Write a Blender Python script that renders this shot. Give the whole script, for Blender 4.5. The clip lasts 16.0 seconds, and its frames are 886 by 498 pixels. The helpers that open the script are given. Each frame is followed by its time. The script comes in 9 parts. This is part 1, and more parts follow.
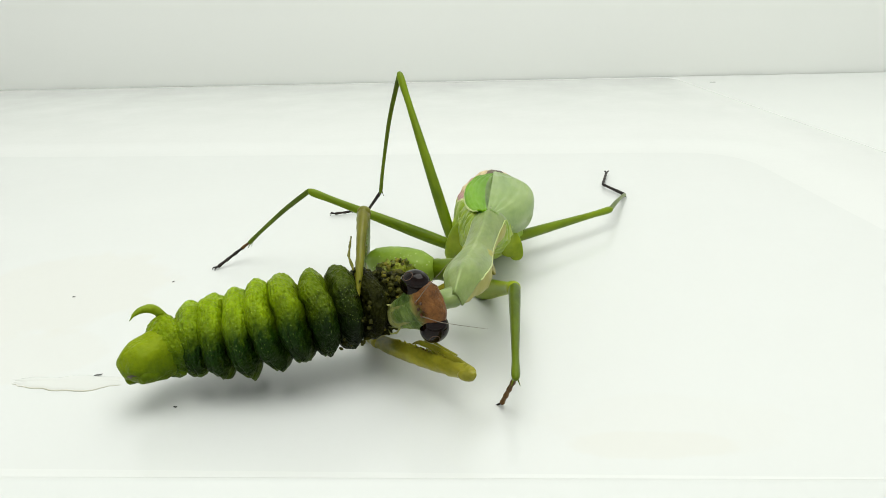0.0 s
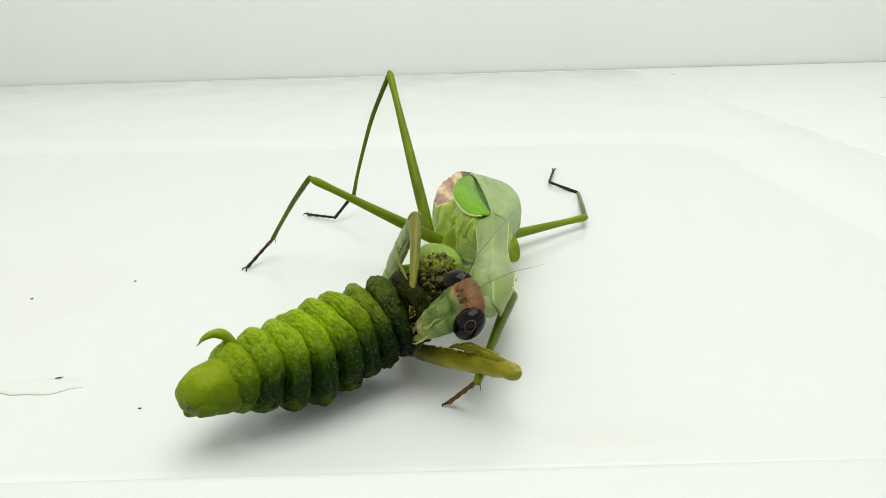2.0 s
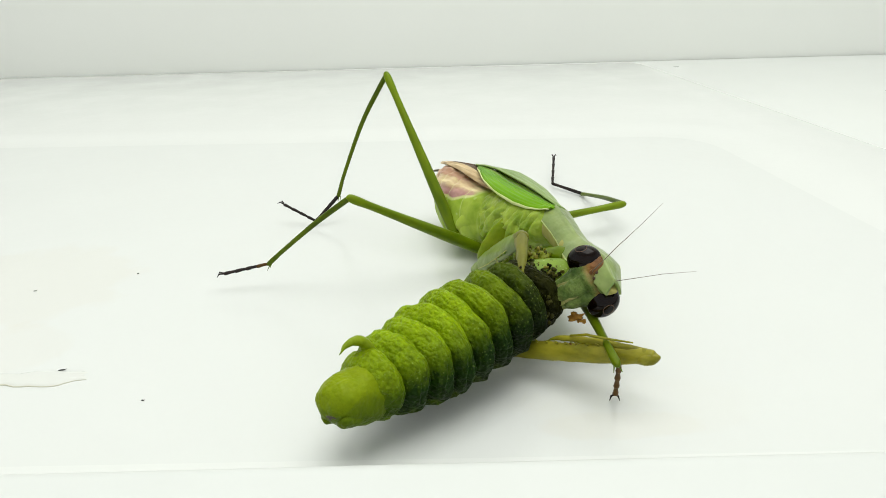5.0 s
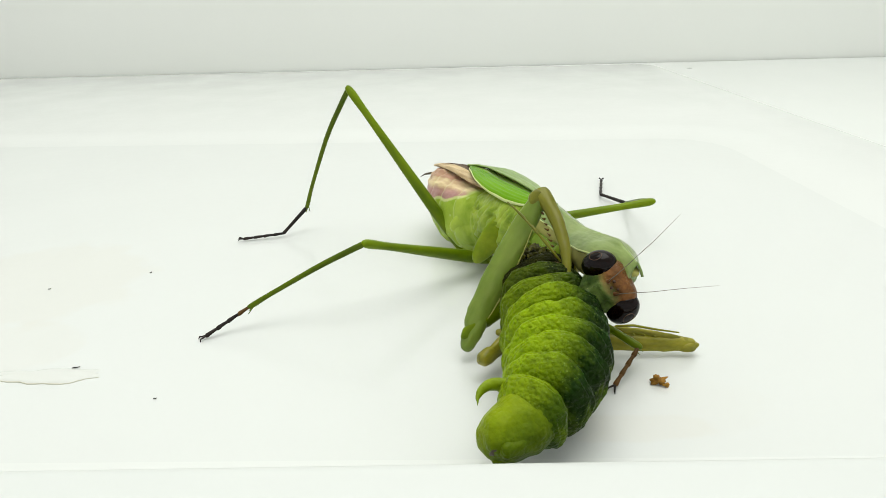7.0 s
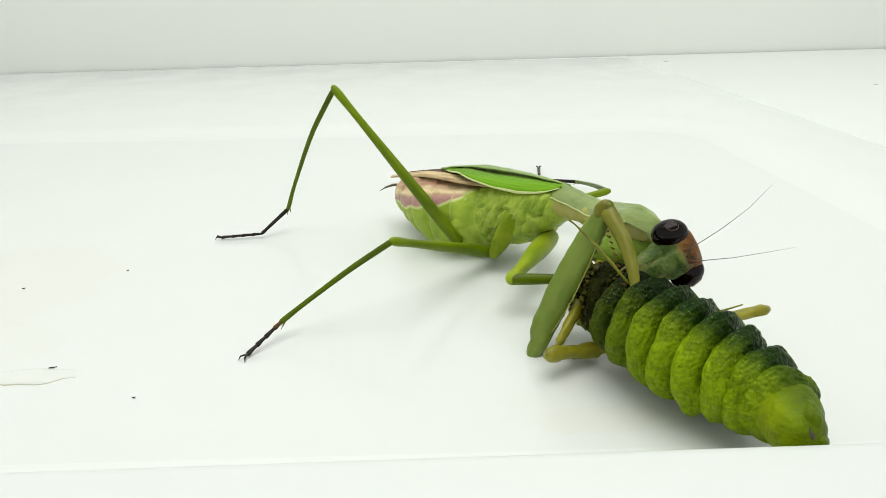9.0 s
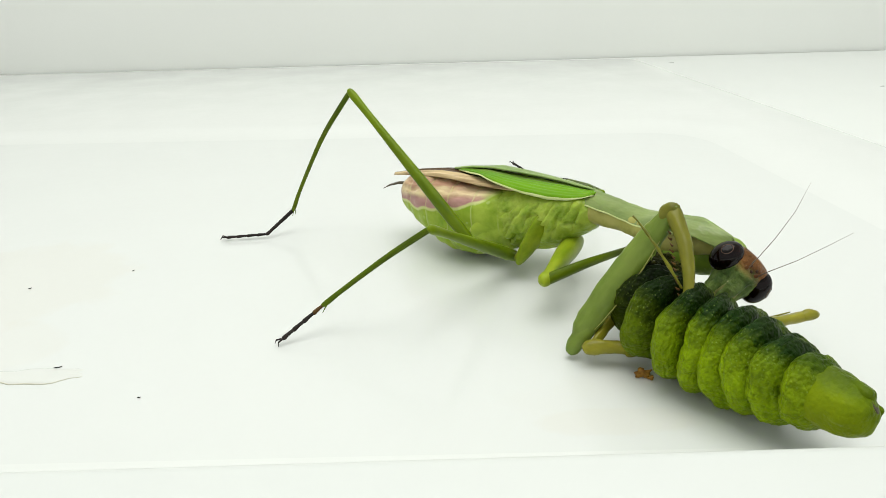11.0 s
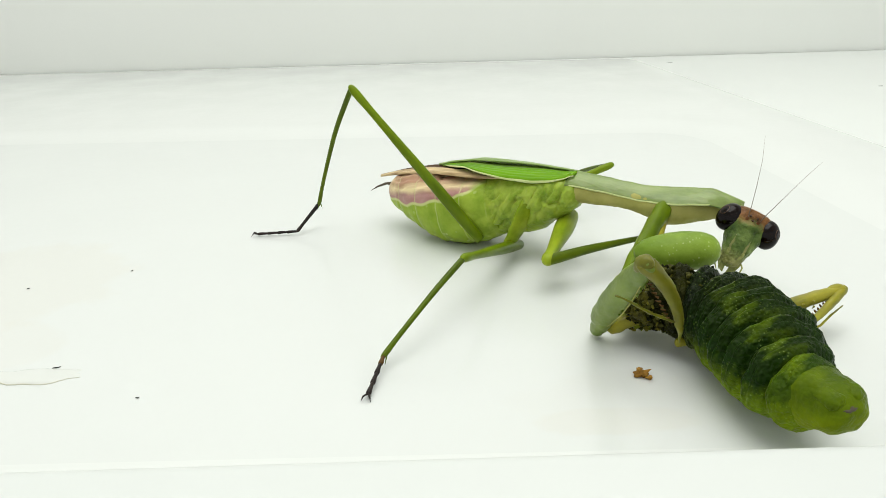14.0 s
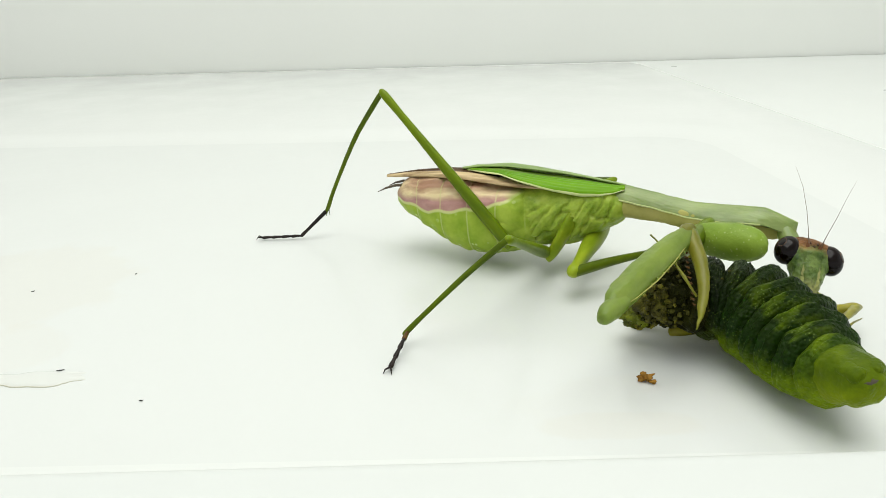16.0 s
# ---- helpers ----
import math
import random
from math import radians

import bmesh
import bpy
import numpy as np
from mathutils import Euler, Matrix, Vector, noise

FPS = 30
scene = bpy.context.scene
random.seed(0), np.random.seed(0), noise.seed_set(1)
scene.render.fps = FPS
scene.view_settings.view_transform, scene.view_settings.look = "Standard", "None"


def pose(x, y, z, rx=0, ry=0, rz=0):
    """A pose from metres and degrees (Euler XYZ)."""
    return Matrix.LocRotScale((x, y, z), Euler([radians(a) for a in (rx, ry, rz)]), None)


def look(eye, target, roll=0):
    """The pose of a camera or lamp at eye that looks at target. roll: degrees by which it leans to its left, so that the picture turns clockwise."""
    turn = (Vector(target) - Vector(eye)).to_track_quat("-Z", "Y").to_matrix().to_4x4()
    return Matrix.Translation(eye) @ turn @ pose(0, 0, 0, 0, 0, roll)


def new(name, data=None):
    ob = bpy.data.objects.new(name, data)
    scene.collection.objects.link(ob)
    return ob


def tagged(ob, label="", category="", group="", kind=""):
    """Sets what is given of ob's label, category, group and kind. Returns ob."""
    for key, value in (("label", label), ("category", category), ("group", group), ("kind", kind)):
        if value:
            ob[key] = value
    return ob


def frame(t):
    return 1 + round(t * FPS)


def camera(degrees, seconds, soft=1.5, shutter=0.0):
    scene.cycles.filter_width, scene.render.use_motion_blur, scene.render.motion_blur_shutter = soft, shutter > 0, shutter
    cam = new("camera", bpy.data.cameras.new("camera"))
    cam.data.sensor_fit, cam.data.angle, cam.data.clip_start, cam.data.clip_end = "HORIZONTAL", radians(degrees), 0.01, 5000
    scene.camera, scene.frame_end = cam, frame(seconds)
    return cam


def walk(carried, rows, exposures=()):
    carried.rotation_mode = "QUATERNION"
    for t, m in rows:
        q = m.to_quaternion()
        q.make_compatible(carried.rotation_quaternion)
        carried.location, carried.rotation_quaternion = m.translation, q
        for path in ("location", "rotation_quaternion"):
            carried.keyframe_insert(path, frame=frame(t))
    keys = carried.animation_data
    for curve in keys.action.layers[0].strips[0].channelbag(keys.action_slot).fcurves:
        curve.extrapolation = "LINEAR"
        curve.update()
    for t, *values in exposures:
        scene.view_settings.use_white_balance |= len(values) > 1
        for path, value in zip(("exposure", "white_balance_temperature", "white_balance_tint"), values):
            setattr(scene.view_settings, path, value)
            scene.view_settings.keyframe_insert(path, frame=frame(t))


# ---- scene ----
cam = camera(62.0, 16.0, soft=0.5)
walk(cam, [
    (0, pose(0.0000, -0.1205, 0.0487, 0, 0, 2.72) @ pose(0, 0, 0, 69.25, 0, 0) @ pose(0, 0, 0, 0, 0, -1.58)),
    (0.5, pose(0.0000, -0.1205, 0.0487, 0, 0, 1.93) @ pose(0, 0, 0, 68.69, 0, 0) @ pose(0, 0, 0, 0, 0, -1.58)),
    (1, pose(0.0000, -0.1205, 0.0487, 0, 0, 0.77) @ pose(0, 0, 0, 68.71, 0, 0) @ pose(0, 0, 0, 0, 0, -1.58)),
    (1.5, pose(0.0000, -0.1205, 0.0487, 0, 0, 0.49) @ pose(0, 0, 0, 68.75, 0, 0) @ pose(0, 0, 0, 0, 0, -1.58)),
    (2, pose(0.0000, -0.1205, 0.0487, 0, 0, -0.07) @ pose(0, 0, 0, 68.70, 0, 0) @ pose(0, 0, 0, 0, 0, -1.58)),
    (2.5, pose(0.0000, -0.1205, 0.0487, 0, 0, -0.23) @ pose(0, 0, 0, 68.55, 0, 0) @ pose(0, 0, 0, 0, 0, -1.58)),
    (3, pose(0.0000, -0.1205, 0.0487, 0, 0, -0.43) @ pose(0, 0, 0, 68.53, 0, 0) @ pose(0, 0, 0, 0, 0, -1.58)),
    (3.5, pose(0.0000, -0.1205, 0.0487, 0, 0, -0.49) @ pose(0, 0, 0, 68.53, 0, 0) @ pose(0, 0, 0, 0, 0, -1.58)),
    (4, pose(0.0000, -0.1205, 0.0487, 0, 0, -0.41) @ pose(0, 0, 0, 68.22, 0, 0) @ pose(0, 0, 0, 0, 0, -1.58)),
    (4.2, pose(0.0000, -0.1205, 0.0487, 0, 0, -0.04) @ pose(0, 0, 0, 68.21, 0, 0) @ pose(0, 0, 0, 0, 0, -1.58)),
    (6.3, pose(0.0000, -0.1205, 0.0487, 0, 0, 0.32) @ pose(0, 0, 0, 68.06, 0, 0) @ pose(0, 0, 0, 0, 0, -1.58)),
    (6.5, pose(0.0000, -0.1205, 0.0487, 0, 0, 0.75) @ pose(0, 0, 0, 68.18, 0, 0) @ pose(0, 0, 0, 0, 0, -1.58)),
    (7, pose(0.0000, -0.1205, 0.0487, 0, 0, 1.07) @ pose(0, 0, 0, 68.25, 0, 0) @ pose(0, 0, 0, 0, 0, -1.58)),
    (7.5, pose(0.0000, -0.1205, 0.0487, 0, 0, 1.09) @ pose(0, 0, 0, 68.22, 0, 0) @ pose(0, 0, 0, 0, 0, -1.58)),
    (8, pose(0.0000, -0.1205, 0.0487, 0, 0, -0.85) @ pose(0, 0, 0, 67.94, 0, 0) @ pose(0, 0, 0, 0, 0, -1.58)),
    (8.5, pose(0.0000, -0.1205, 0.0487, 0, 0, -0.10) @ pose(0, 0, 0, 67.89, 0, 0) @ pose(0, 0, 0, 0, 0, -1.58)),
    (9, pose(0.0000, -0.1205, 0.0487, 0, 0, -0.58) @ pose(0, 0, 0, 67.77, 0, 0) @ pose(0, 0, 0, 0, 0, -1.58)),
    (9.5, pose(0.0000, -0.1205, 0.0487, 0, 0, -0.46) @ pose(0, 0, 0, 67.93, 0, 0) @ pose(0, 0, 0, 0, 0, -1.58)),
    (10, pose(0.0000, -0.1205, 0.0487, 0, 0, -0.14) @ pose(0, 0, 0, 67.97, 0, 0) @ pose(0, 0, 0, 0, 0, -1.58)),
    (10.2, pose(0.0000, -0.1205, 0.0487, 0, 0, -0.10) @ pose(0, 0, 0, 67.87, 0, 0) @ pose(0, 0, 0, 0, 0, -1.58)),
    (12.3, pose(0.0000, -0.1205, 0.0487, 0, 0, -0.38) @ pose(0, 0, 0, 67.91, 0, 0) @ pose(0, 0, 0, 0, 0, -1.58)),
    (12.5, pose(0.0000, -0.1205, 0.0487, 0, 0, -0.32) @ pose(0, 0, 0, 67.97, 0, 0) @ pose(0, 0, 0, 0, 0, -1.58)),
    (13, pose(0.0000, -0.1205, 0.0487, 0, 0, -0.40) @ pose(0, 0, 0, 67.88, 0, 0) @ pose(0, 0, 0, 0, 0, -1.58)),
    (13.5, pose(0.0000, -0.1205, 0.0487, 0, 0, -0.32) @ pose(0, 0, 0, 67.83, 0, 0) @ pose(0, 0, 0, 0, 0, -1.58)),
    (14, pose(0.0000, -0.1205, 0.0487, 0, 0, -0.30) @ pose(0, 0, 0, 67.86, 0, 0) @ pose(0, 0, 0, 0, 0, -1.58)),
    (14.5, pose(0.0000, -0.1205, 0.0487, 0, 0, 0.02) @ pose(0, 0, 0, 67.96, 0, 0) @ pose(0, 0, 0, 0, 0, -1.58)),
    (15, pose(0.0000, -0.1205, 0.0487, 0, 0, 0.00) @ pose(0, 0, 0, 68.00, 0, 0) @ pose(0, 0, 0, 0, 0, -1.58)),
    (15.5, pose(0.0000, -0.1205, 0.0487, 0, 0, 0.00) @ pose(0, 0, 0, 67.98, 0, 0) @ pose(0, 0, 0, 0, 0, -1.58)),
    (16, pose(0.0000, -0.1205, 0.0487, 0, 0, 0.00) @ pose(0, 0, 0, 68.15, 0, 0) @ pose(0, 0, 0, 0, 0, -1.58)),
], exposures=[(0.0, -0.27), (16.0, -0.27)])

# ---- world and lamp: plain white background added as fill, one wide soft lamp overhead ----
world = bpy.data.worlds.new("even_white_fill")
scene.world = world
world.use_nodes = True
# even glow from all round, in place of light from walls not built
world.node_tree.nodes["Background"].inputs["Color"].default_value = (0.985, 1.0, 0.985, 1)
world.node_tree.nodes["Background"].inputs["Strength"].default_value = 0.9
lamp_data = bpy.data.lights.new("ceiling_lamp", "AREA")
lamp_data.shape, lamp_data.size, lamp_data.size_y = "RECTANGLE", 0.56, 0.46
lamp_data.energy, lamp_data.color = 3.3, (1.0, 1.0, 0.96)
lamp = new("ceiling_lamp", lamp_data)
lamp.matrix_world = look((0.02, -0.045, 0.58), (0.01, -0.03, 0.0))

MM = 0.001


# ---- materials ----
class Nodes:
    """A short way to write node materials."""

    def __init__(self, name):
        self.mat = bpy.data.materials.new(name)
        self.mat.use_nodes = True
        self.tree = self.mat.node_tree
        self.bsdf = self.tree.nodes["Principled BSDF"]
        self.coord = self.add("ShaderNodeTexCoord").outputs["Object"]

    def add(self, kind, **sets):
        node = self.tree.nodes.new(kind)
        for key, value in sets.items():
            if key == "operation":
                node.operation = value
            elif key == "blend_type":
                node.blend_type = value
            elif key == "feature":
                node.feature = value
        return node

    def link(self, a, b):
        self.tree.links.new(a, b)

    def noise(self, scale, detail=3.0, stretch=(1, 1, 1), rough=0.55):
        m = self.add("ShaderNodeMapping")
        m.inputs["Scale"].default_value = stretch
        self.link(self.coord, m.inputs["Vector"])
        n = self.add("ShaderNodeTexNoise")
        n.inputs["Scale"].default_value = scale
        n.inputs["Detail"].default_value = detail
        n.inputs["Roughness"].default_value = rough
        self.link(m.outputs["Vector"], n.inputs["Vector"])
        return n.outputs["Fac"]

    def spots(self, scale, feature="F1"):
        n = self.add("ShaderNodeTexVoronoi", feature=feature)
        n.inputs["Scale"].default_value = scale
        self.link(self.coord, n.inputs["Vector"])
        return n.outputs["Distance"]

    def grade(self, fac, lo, hi):
        m = self.add("ShaderNodeMapRange")
        m.inputs["From Min"].default_value, m.inputs["From Max"].default_value = lo, hi
        self.link(fac, m.inputs["Value"])
        return m.outputs["Result"]

    def mix(self, fac, a, b, blend="MIX"):
        m = self.add("ShaderNodeMixRGB", blend_type=blend)
        for sock, v in zip(m.inputs, (fac, a, b)):
            if isinstance(v, (int, float)):
                sock.default_value = v
            elif isinstance(v, tuple):
                sock.default_value = (*v, 1)
            else:
                self.link(v, sock)
        return m.outputs["Color"]

    def calc(self, op, a, b=0.0):
        m = self.add("ShaderNodeMath", operation=op)
        for sock, v in zip(m.inputs, (a, b)):
            if isinstance(v, (int, float)):
                sock.default_value = v
            else:
                self.link(v, sock)
        return m.outputs["Value"]

    def axes(self):
        s = self.add("ShaderNodeSeparateXYZ")
        self.link(self.coord, s.inputs["Vector"])
        return s.outputs["X"], s.outputs["Y"], s.outputs["Z"]

    def done(self, color, rough=0.5, bump=None, depth=0.2, spec=0.5, coat=0.0, sss=0.0):
        b = self.bsdf
        if isinstance(color, tuple):
            b.inputs["Base Color"].default_value = (*color, 1)
        else:
            self.link(color, b.inputs["Base Color"])
        if isinstance(rough, float):
            b.inputs["Roughness"].default_value = rough
        else:
            self.link(rough, b.inputs["Roughness"])
        b.inputs["Specular IOR Level"].default_value = spec
        b.inputs["Coat Weight"].default_value = coat
        b.inputs["Coat Roughness"].default_value = 0.12
        if sss:
            b.inputs["Subsurface Weight"].default_value = sss
            b.inputs["Subsurface Radius"].default_value = (0.6, 1.0, 0.3)
            b.inputs["Subsurface Scale"].default_value = 0.0012
        if bump is not None:
            n = self.add("ShaderNodeBump")
            n.inputs["Strength"].default_value = 0.8
            n.inputs["Distance"].default_value = depth * MM
            self.link(bump, n.inputs["Height"])
            self.link(n.outputs["Normal"], b.inputs["Normal"])
        return self.mat


def skin(name, dark, light, rough=0.45, scale=260, bump_scale=900, depth=0.12, stretch=(1, 1, 1), coat=0.0, sss=0.0, spec=0.15):
    """Insect skin: two tones mottled at two scales, with a fine grain."""
    n = Nodes(name)
    big = n.noise(scale, 4.0, stretch)
    fine = n.noise(scale * 5, 3.0, stretch)
    tone = n.mix(n.grade(big, 0.32, 0.68), dark, light)
    tone = n.mix(n.calc("MULTIPLY", n.grade(fine, 0.35, 0.7), 0.3), tone, light)
    return n.done(tone, rough, n.noise(bump_scale, 2.0, stretch), depth, spec, coat, sss)


def white_surface(name, color, rough, stain=0.04):
    n = Nodes(name)
    soft = n.grade(n.noise(14, 4.0), 0.4, 0.75)
    tone = n.mix(n.calc("MULTIPLY", soft, stain), color, (0.62, 0.6, 0.5))
    r = n.calc("ADD", n.calc("MULTIPLY", n.noise(40, 3.0), 0.12), rough - 0.06)
    return n.done(tone, r, n.noise(300, 2.0), 0.02)


def stained_tray():
    """White glaze with a few faint beige dried smears."""
    n = Nodes("white_glazed_tray")
    tone = n.mix(n.calc("MULTIPLY", n.grade(n.noise(14, 4.0), 0.4, 0.75), 0.03), (0.672, 0.694, 0.676), (0.6, 0.58, 0.5))
    x, y, z = n.axes()
    for cx, cy, rx, ry, amount in ((-70, -10, 18, 17, 0.09), (-62, -32, 10, 8, 0.06), (19, -52.5, 9, 2.6, 0.07), (22, -49, 14, 6, 0.03)):
        dx = n.calc("MULTIPLY", n.calc("ADD", x, -cx * MM), 1 / (rx * MM))
        dy = n.calc("MULTIPLY", n.calc("ADD", y, -cy * MM), 1 / (ry * MM))
        d = n.calc("ADD", n.calc("MULTIPLY", dx, dx), n.calc("MULTIPLY", dy, dy))
        d = n.calc("ADD", d, n.calc("MULTIPLY", n.calc("SUBTRACT", n.noise(110, 4.0), 0.5), 2.0))
        tone = n.mix(n.calc("MULTIPLY", n.grade(d, 1.15, 0.75), amount), tone, (0.62, 0.52, 0.33))
    r = n.calc("ADD", n.calc("MULTIPLY", n.noise(40, 3.0), 0.12), 0.14)
    return n.done(tone, r, n.noise(300, 2.0), 0.02)


TRAY = stained_tray()
RIM = white_surface("white_glazed_rim", (0.70, 0.72, 0.70), 0.2, 0.02)
# lip darker and rougher than the glaze, which keeps its highlight faint
LIP_WHITE = white_surface("white_matt_lip", (0.645, 0.67, 0.65), 0.5, 0.03)
TABLE = white_surface("white_table_board", (0.755, 0.78, 0.755), 0.3, 0.02)
WALL = white_surface("pale_grey_wall", (0.93, 0.945, 0.905), 0.7, 0.02)
LEAF = skin("wing_green", (0.085, 0.225, 0.002), (0.165, 0.36, 0.005), 0.38, 120, 700, 0.1, (0.25, 1, 1), sss=0.15)
WING_DARK = skin("wing_fold_dull_green", (0.035, 0.085, 0.006), (0.15, 0.25, 0.025), 0.36, 420, 700, 0.2, (0.08, 1, 1), spec=0.3)
PALE_WING = skin("wing_pale_green", (0.15, 0.255, 0.05), (0.28, 0.385, 0.12), 0.32, 300, 700, 0.1, (0.15, 1, 1), spec=0.4)
CREAM = skin("cream_edge", (0.55, 0.64, 0.22), (0.74, 0.80, 0.40), 0.45)
THORAX = skin("thorax_green", (0.155, 0.26, 0.008), (0.39, 0.50, 0.06), 0.34, 420, 900, 0.3, sss=0.25, spec=0.3)
PRONOTUM = skin("pale_sage_green", (0.115, 0.18, 0.034), (0.25, 0.325, 0.095), 0.28, 320, 800, 0.25, (0.4, 1, 1), sss=0.25, spec=0.5)
PRONOTUM_SIDE = skin("pale_straw_green", (0.29, 0.29, 0.06), (0.47, 0.44, 0.14), 0.45, 200, 800, 0.12)
LEG = skin("leg_green", (0.040, 0.068, 0.001), (0.105, 0.155, 0.002), 0.3, 240, 900, 0.08, (0.3, 1, 1), sss=0.1)
LEG_MID = skin("thigh_green", (0.062, 0.108, 0.001), (0.165, 0.24, 0.004), 0.3, 200, 900, 0.08, (0.3, 1, 1), sss=0.15)
LEG_LIGHT = skin("leg_light_green", (0.13, 0.205, 0.004), (0.30, 0.375, 0.02), 0.34, 300, 900, 0.08, (0.3, 1, 1), sss=0.2)
TARSUS = skin("tarsus_black", (0.008, 0.008, 0.008), (0.03, 0.022, 0.018), 0.4)
TARSUS_BROWN = skin("tarsus_brown", (0.045, 0.024, 0.006), (0.14, 0.07, 0.018), 0.45)
YELLOW = skin("raptorial_olive_yellow", (0.085, 0.085, 0.002), (0.32, 0.295, 0.025), 0.32, 420, 900, 0.12, (0.4, 1, 1), coat=0.2, sss=0.15)
SHANK = skin("shank_olive", (0.08, 0.085, 0.004), (0.20, 0.195, 0.018), 0.35, 300, 900, 0.12, (0.4, 1, 1), coat=0.2, sss=0.15)
BLADE = skin("blade_green", (0.085, 0.145, 0.010), (0.20, 0.275, 0.042), 0.34, 320, 900, 0.2, (0.4, 1, 1), sss=0.3, spec=0.3)
EYE_DARK = skin("compound_eye", (0.0008, 0.0005, 0.0004), (0.006, 0.0018, 0.001), 0.07, 420, 1500, 0.01, spec=0.2)
EYE_RING = skin("eye_ring", (0.045, 0.026, 0.018), (0.11, 0.07, 0.05), 0.25)
FACE = skin("face_tan_green", (0.10, 0.13, 0.03), (0.34, 0.33, 0.12), 0.35, 300, 900, 0.1, coat=0.2)
CROWN = skin("crown_brown", (0.085, 0.033, 0.012), (0.25, 0.115, 0.05), 0.35, 260, 900, 0.1, coat=0.2)
HAIR = skin("antenna_brown", (0.06, 0.05, 0.04), (0.12, 0.1, 0.07), 0.5)
ANTENNA = skin("antenna_pale_brown", (0.13, 0.11, 0.085), (0.24, 0.21, 0.16), 0.5)
LIP = skin("lip_cream_green", (0.13, 0.17, 0.03), (0.42, 0.42, 0.15), 0.35, 420, 700, 0.3, coat=0.2)
HINDWING = skin("hindwing_tan", (0.20, 0.105, 0.04), (0.68, 0.53, 0.29), 0.45, 900, 1200, 0.2, (0.06, 1, 1), spec=0.25)
WING_BROWN = skin("hindwing_brown_fold", (0.035, 0.016, 0.008), (0.12, 0.07, 0.035), 0.45, 300, 900, 0.1, (0.1, 1, 1))
WOUND = skin("wound_black", (0.002, 0.003, 0.0008), (0.024, 0.027, 0.003), 0.45, 620, 1500, 0.9, spec=0.05)
CHEWED = skin("chewed_flesh", (0.012, 0.014, 0.002), (0.085, 0.085, 0.013), 0.5, 420, 600, 0.6, spec=0.12)
PULP = skin("chewed_pulp_olive", (0.004, 0.005, 0.001), (0.11, 0.105, 0.010), 0.4, 750, 1500, 0.7, spec=0.15)
CHEWED_PALE = skin("chewed_flesh_olive", (0.05, 0.05, 0.004), (0.25, 0.225, 0.03), 0.45, 520, 800, 0.5, spec=0.15)
LIME_PULP = skin("chewed_pulp_lime", (0.018, 0.028, 0.001), (0.21, 0.25, 0.012), 0.35, 620, 1300, 0.6, spec=0.2)
HORN = skin("horn_lime", (0.10, 0.165, 0.002), (0.23, 0.31, 0.004), 0.45, 300, 900, 0.3)
CRUMB = skin("crumb_golden", (0.10, 0.04, 0.006), (0.48, 0.25, 0.04), 0.5, 600, 900, 0.2)
DRIED = skin("dried_beige", (0.52, 0.51, 0.41), (0.63, 0.62, 0.53), 0.3)
SPECK = skin("speck_dark", (0.02, 0.02, 0.018), (0.06, 0.055, 0.05), 0.6)


def between(a, b, f):
    return tuple(p + (q - p) * f for p, q in zip(a, b))


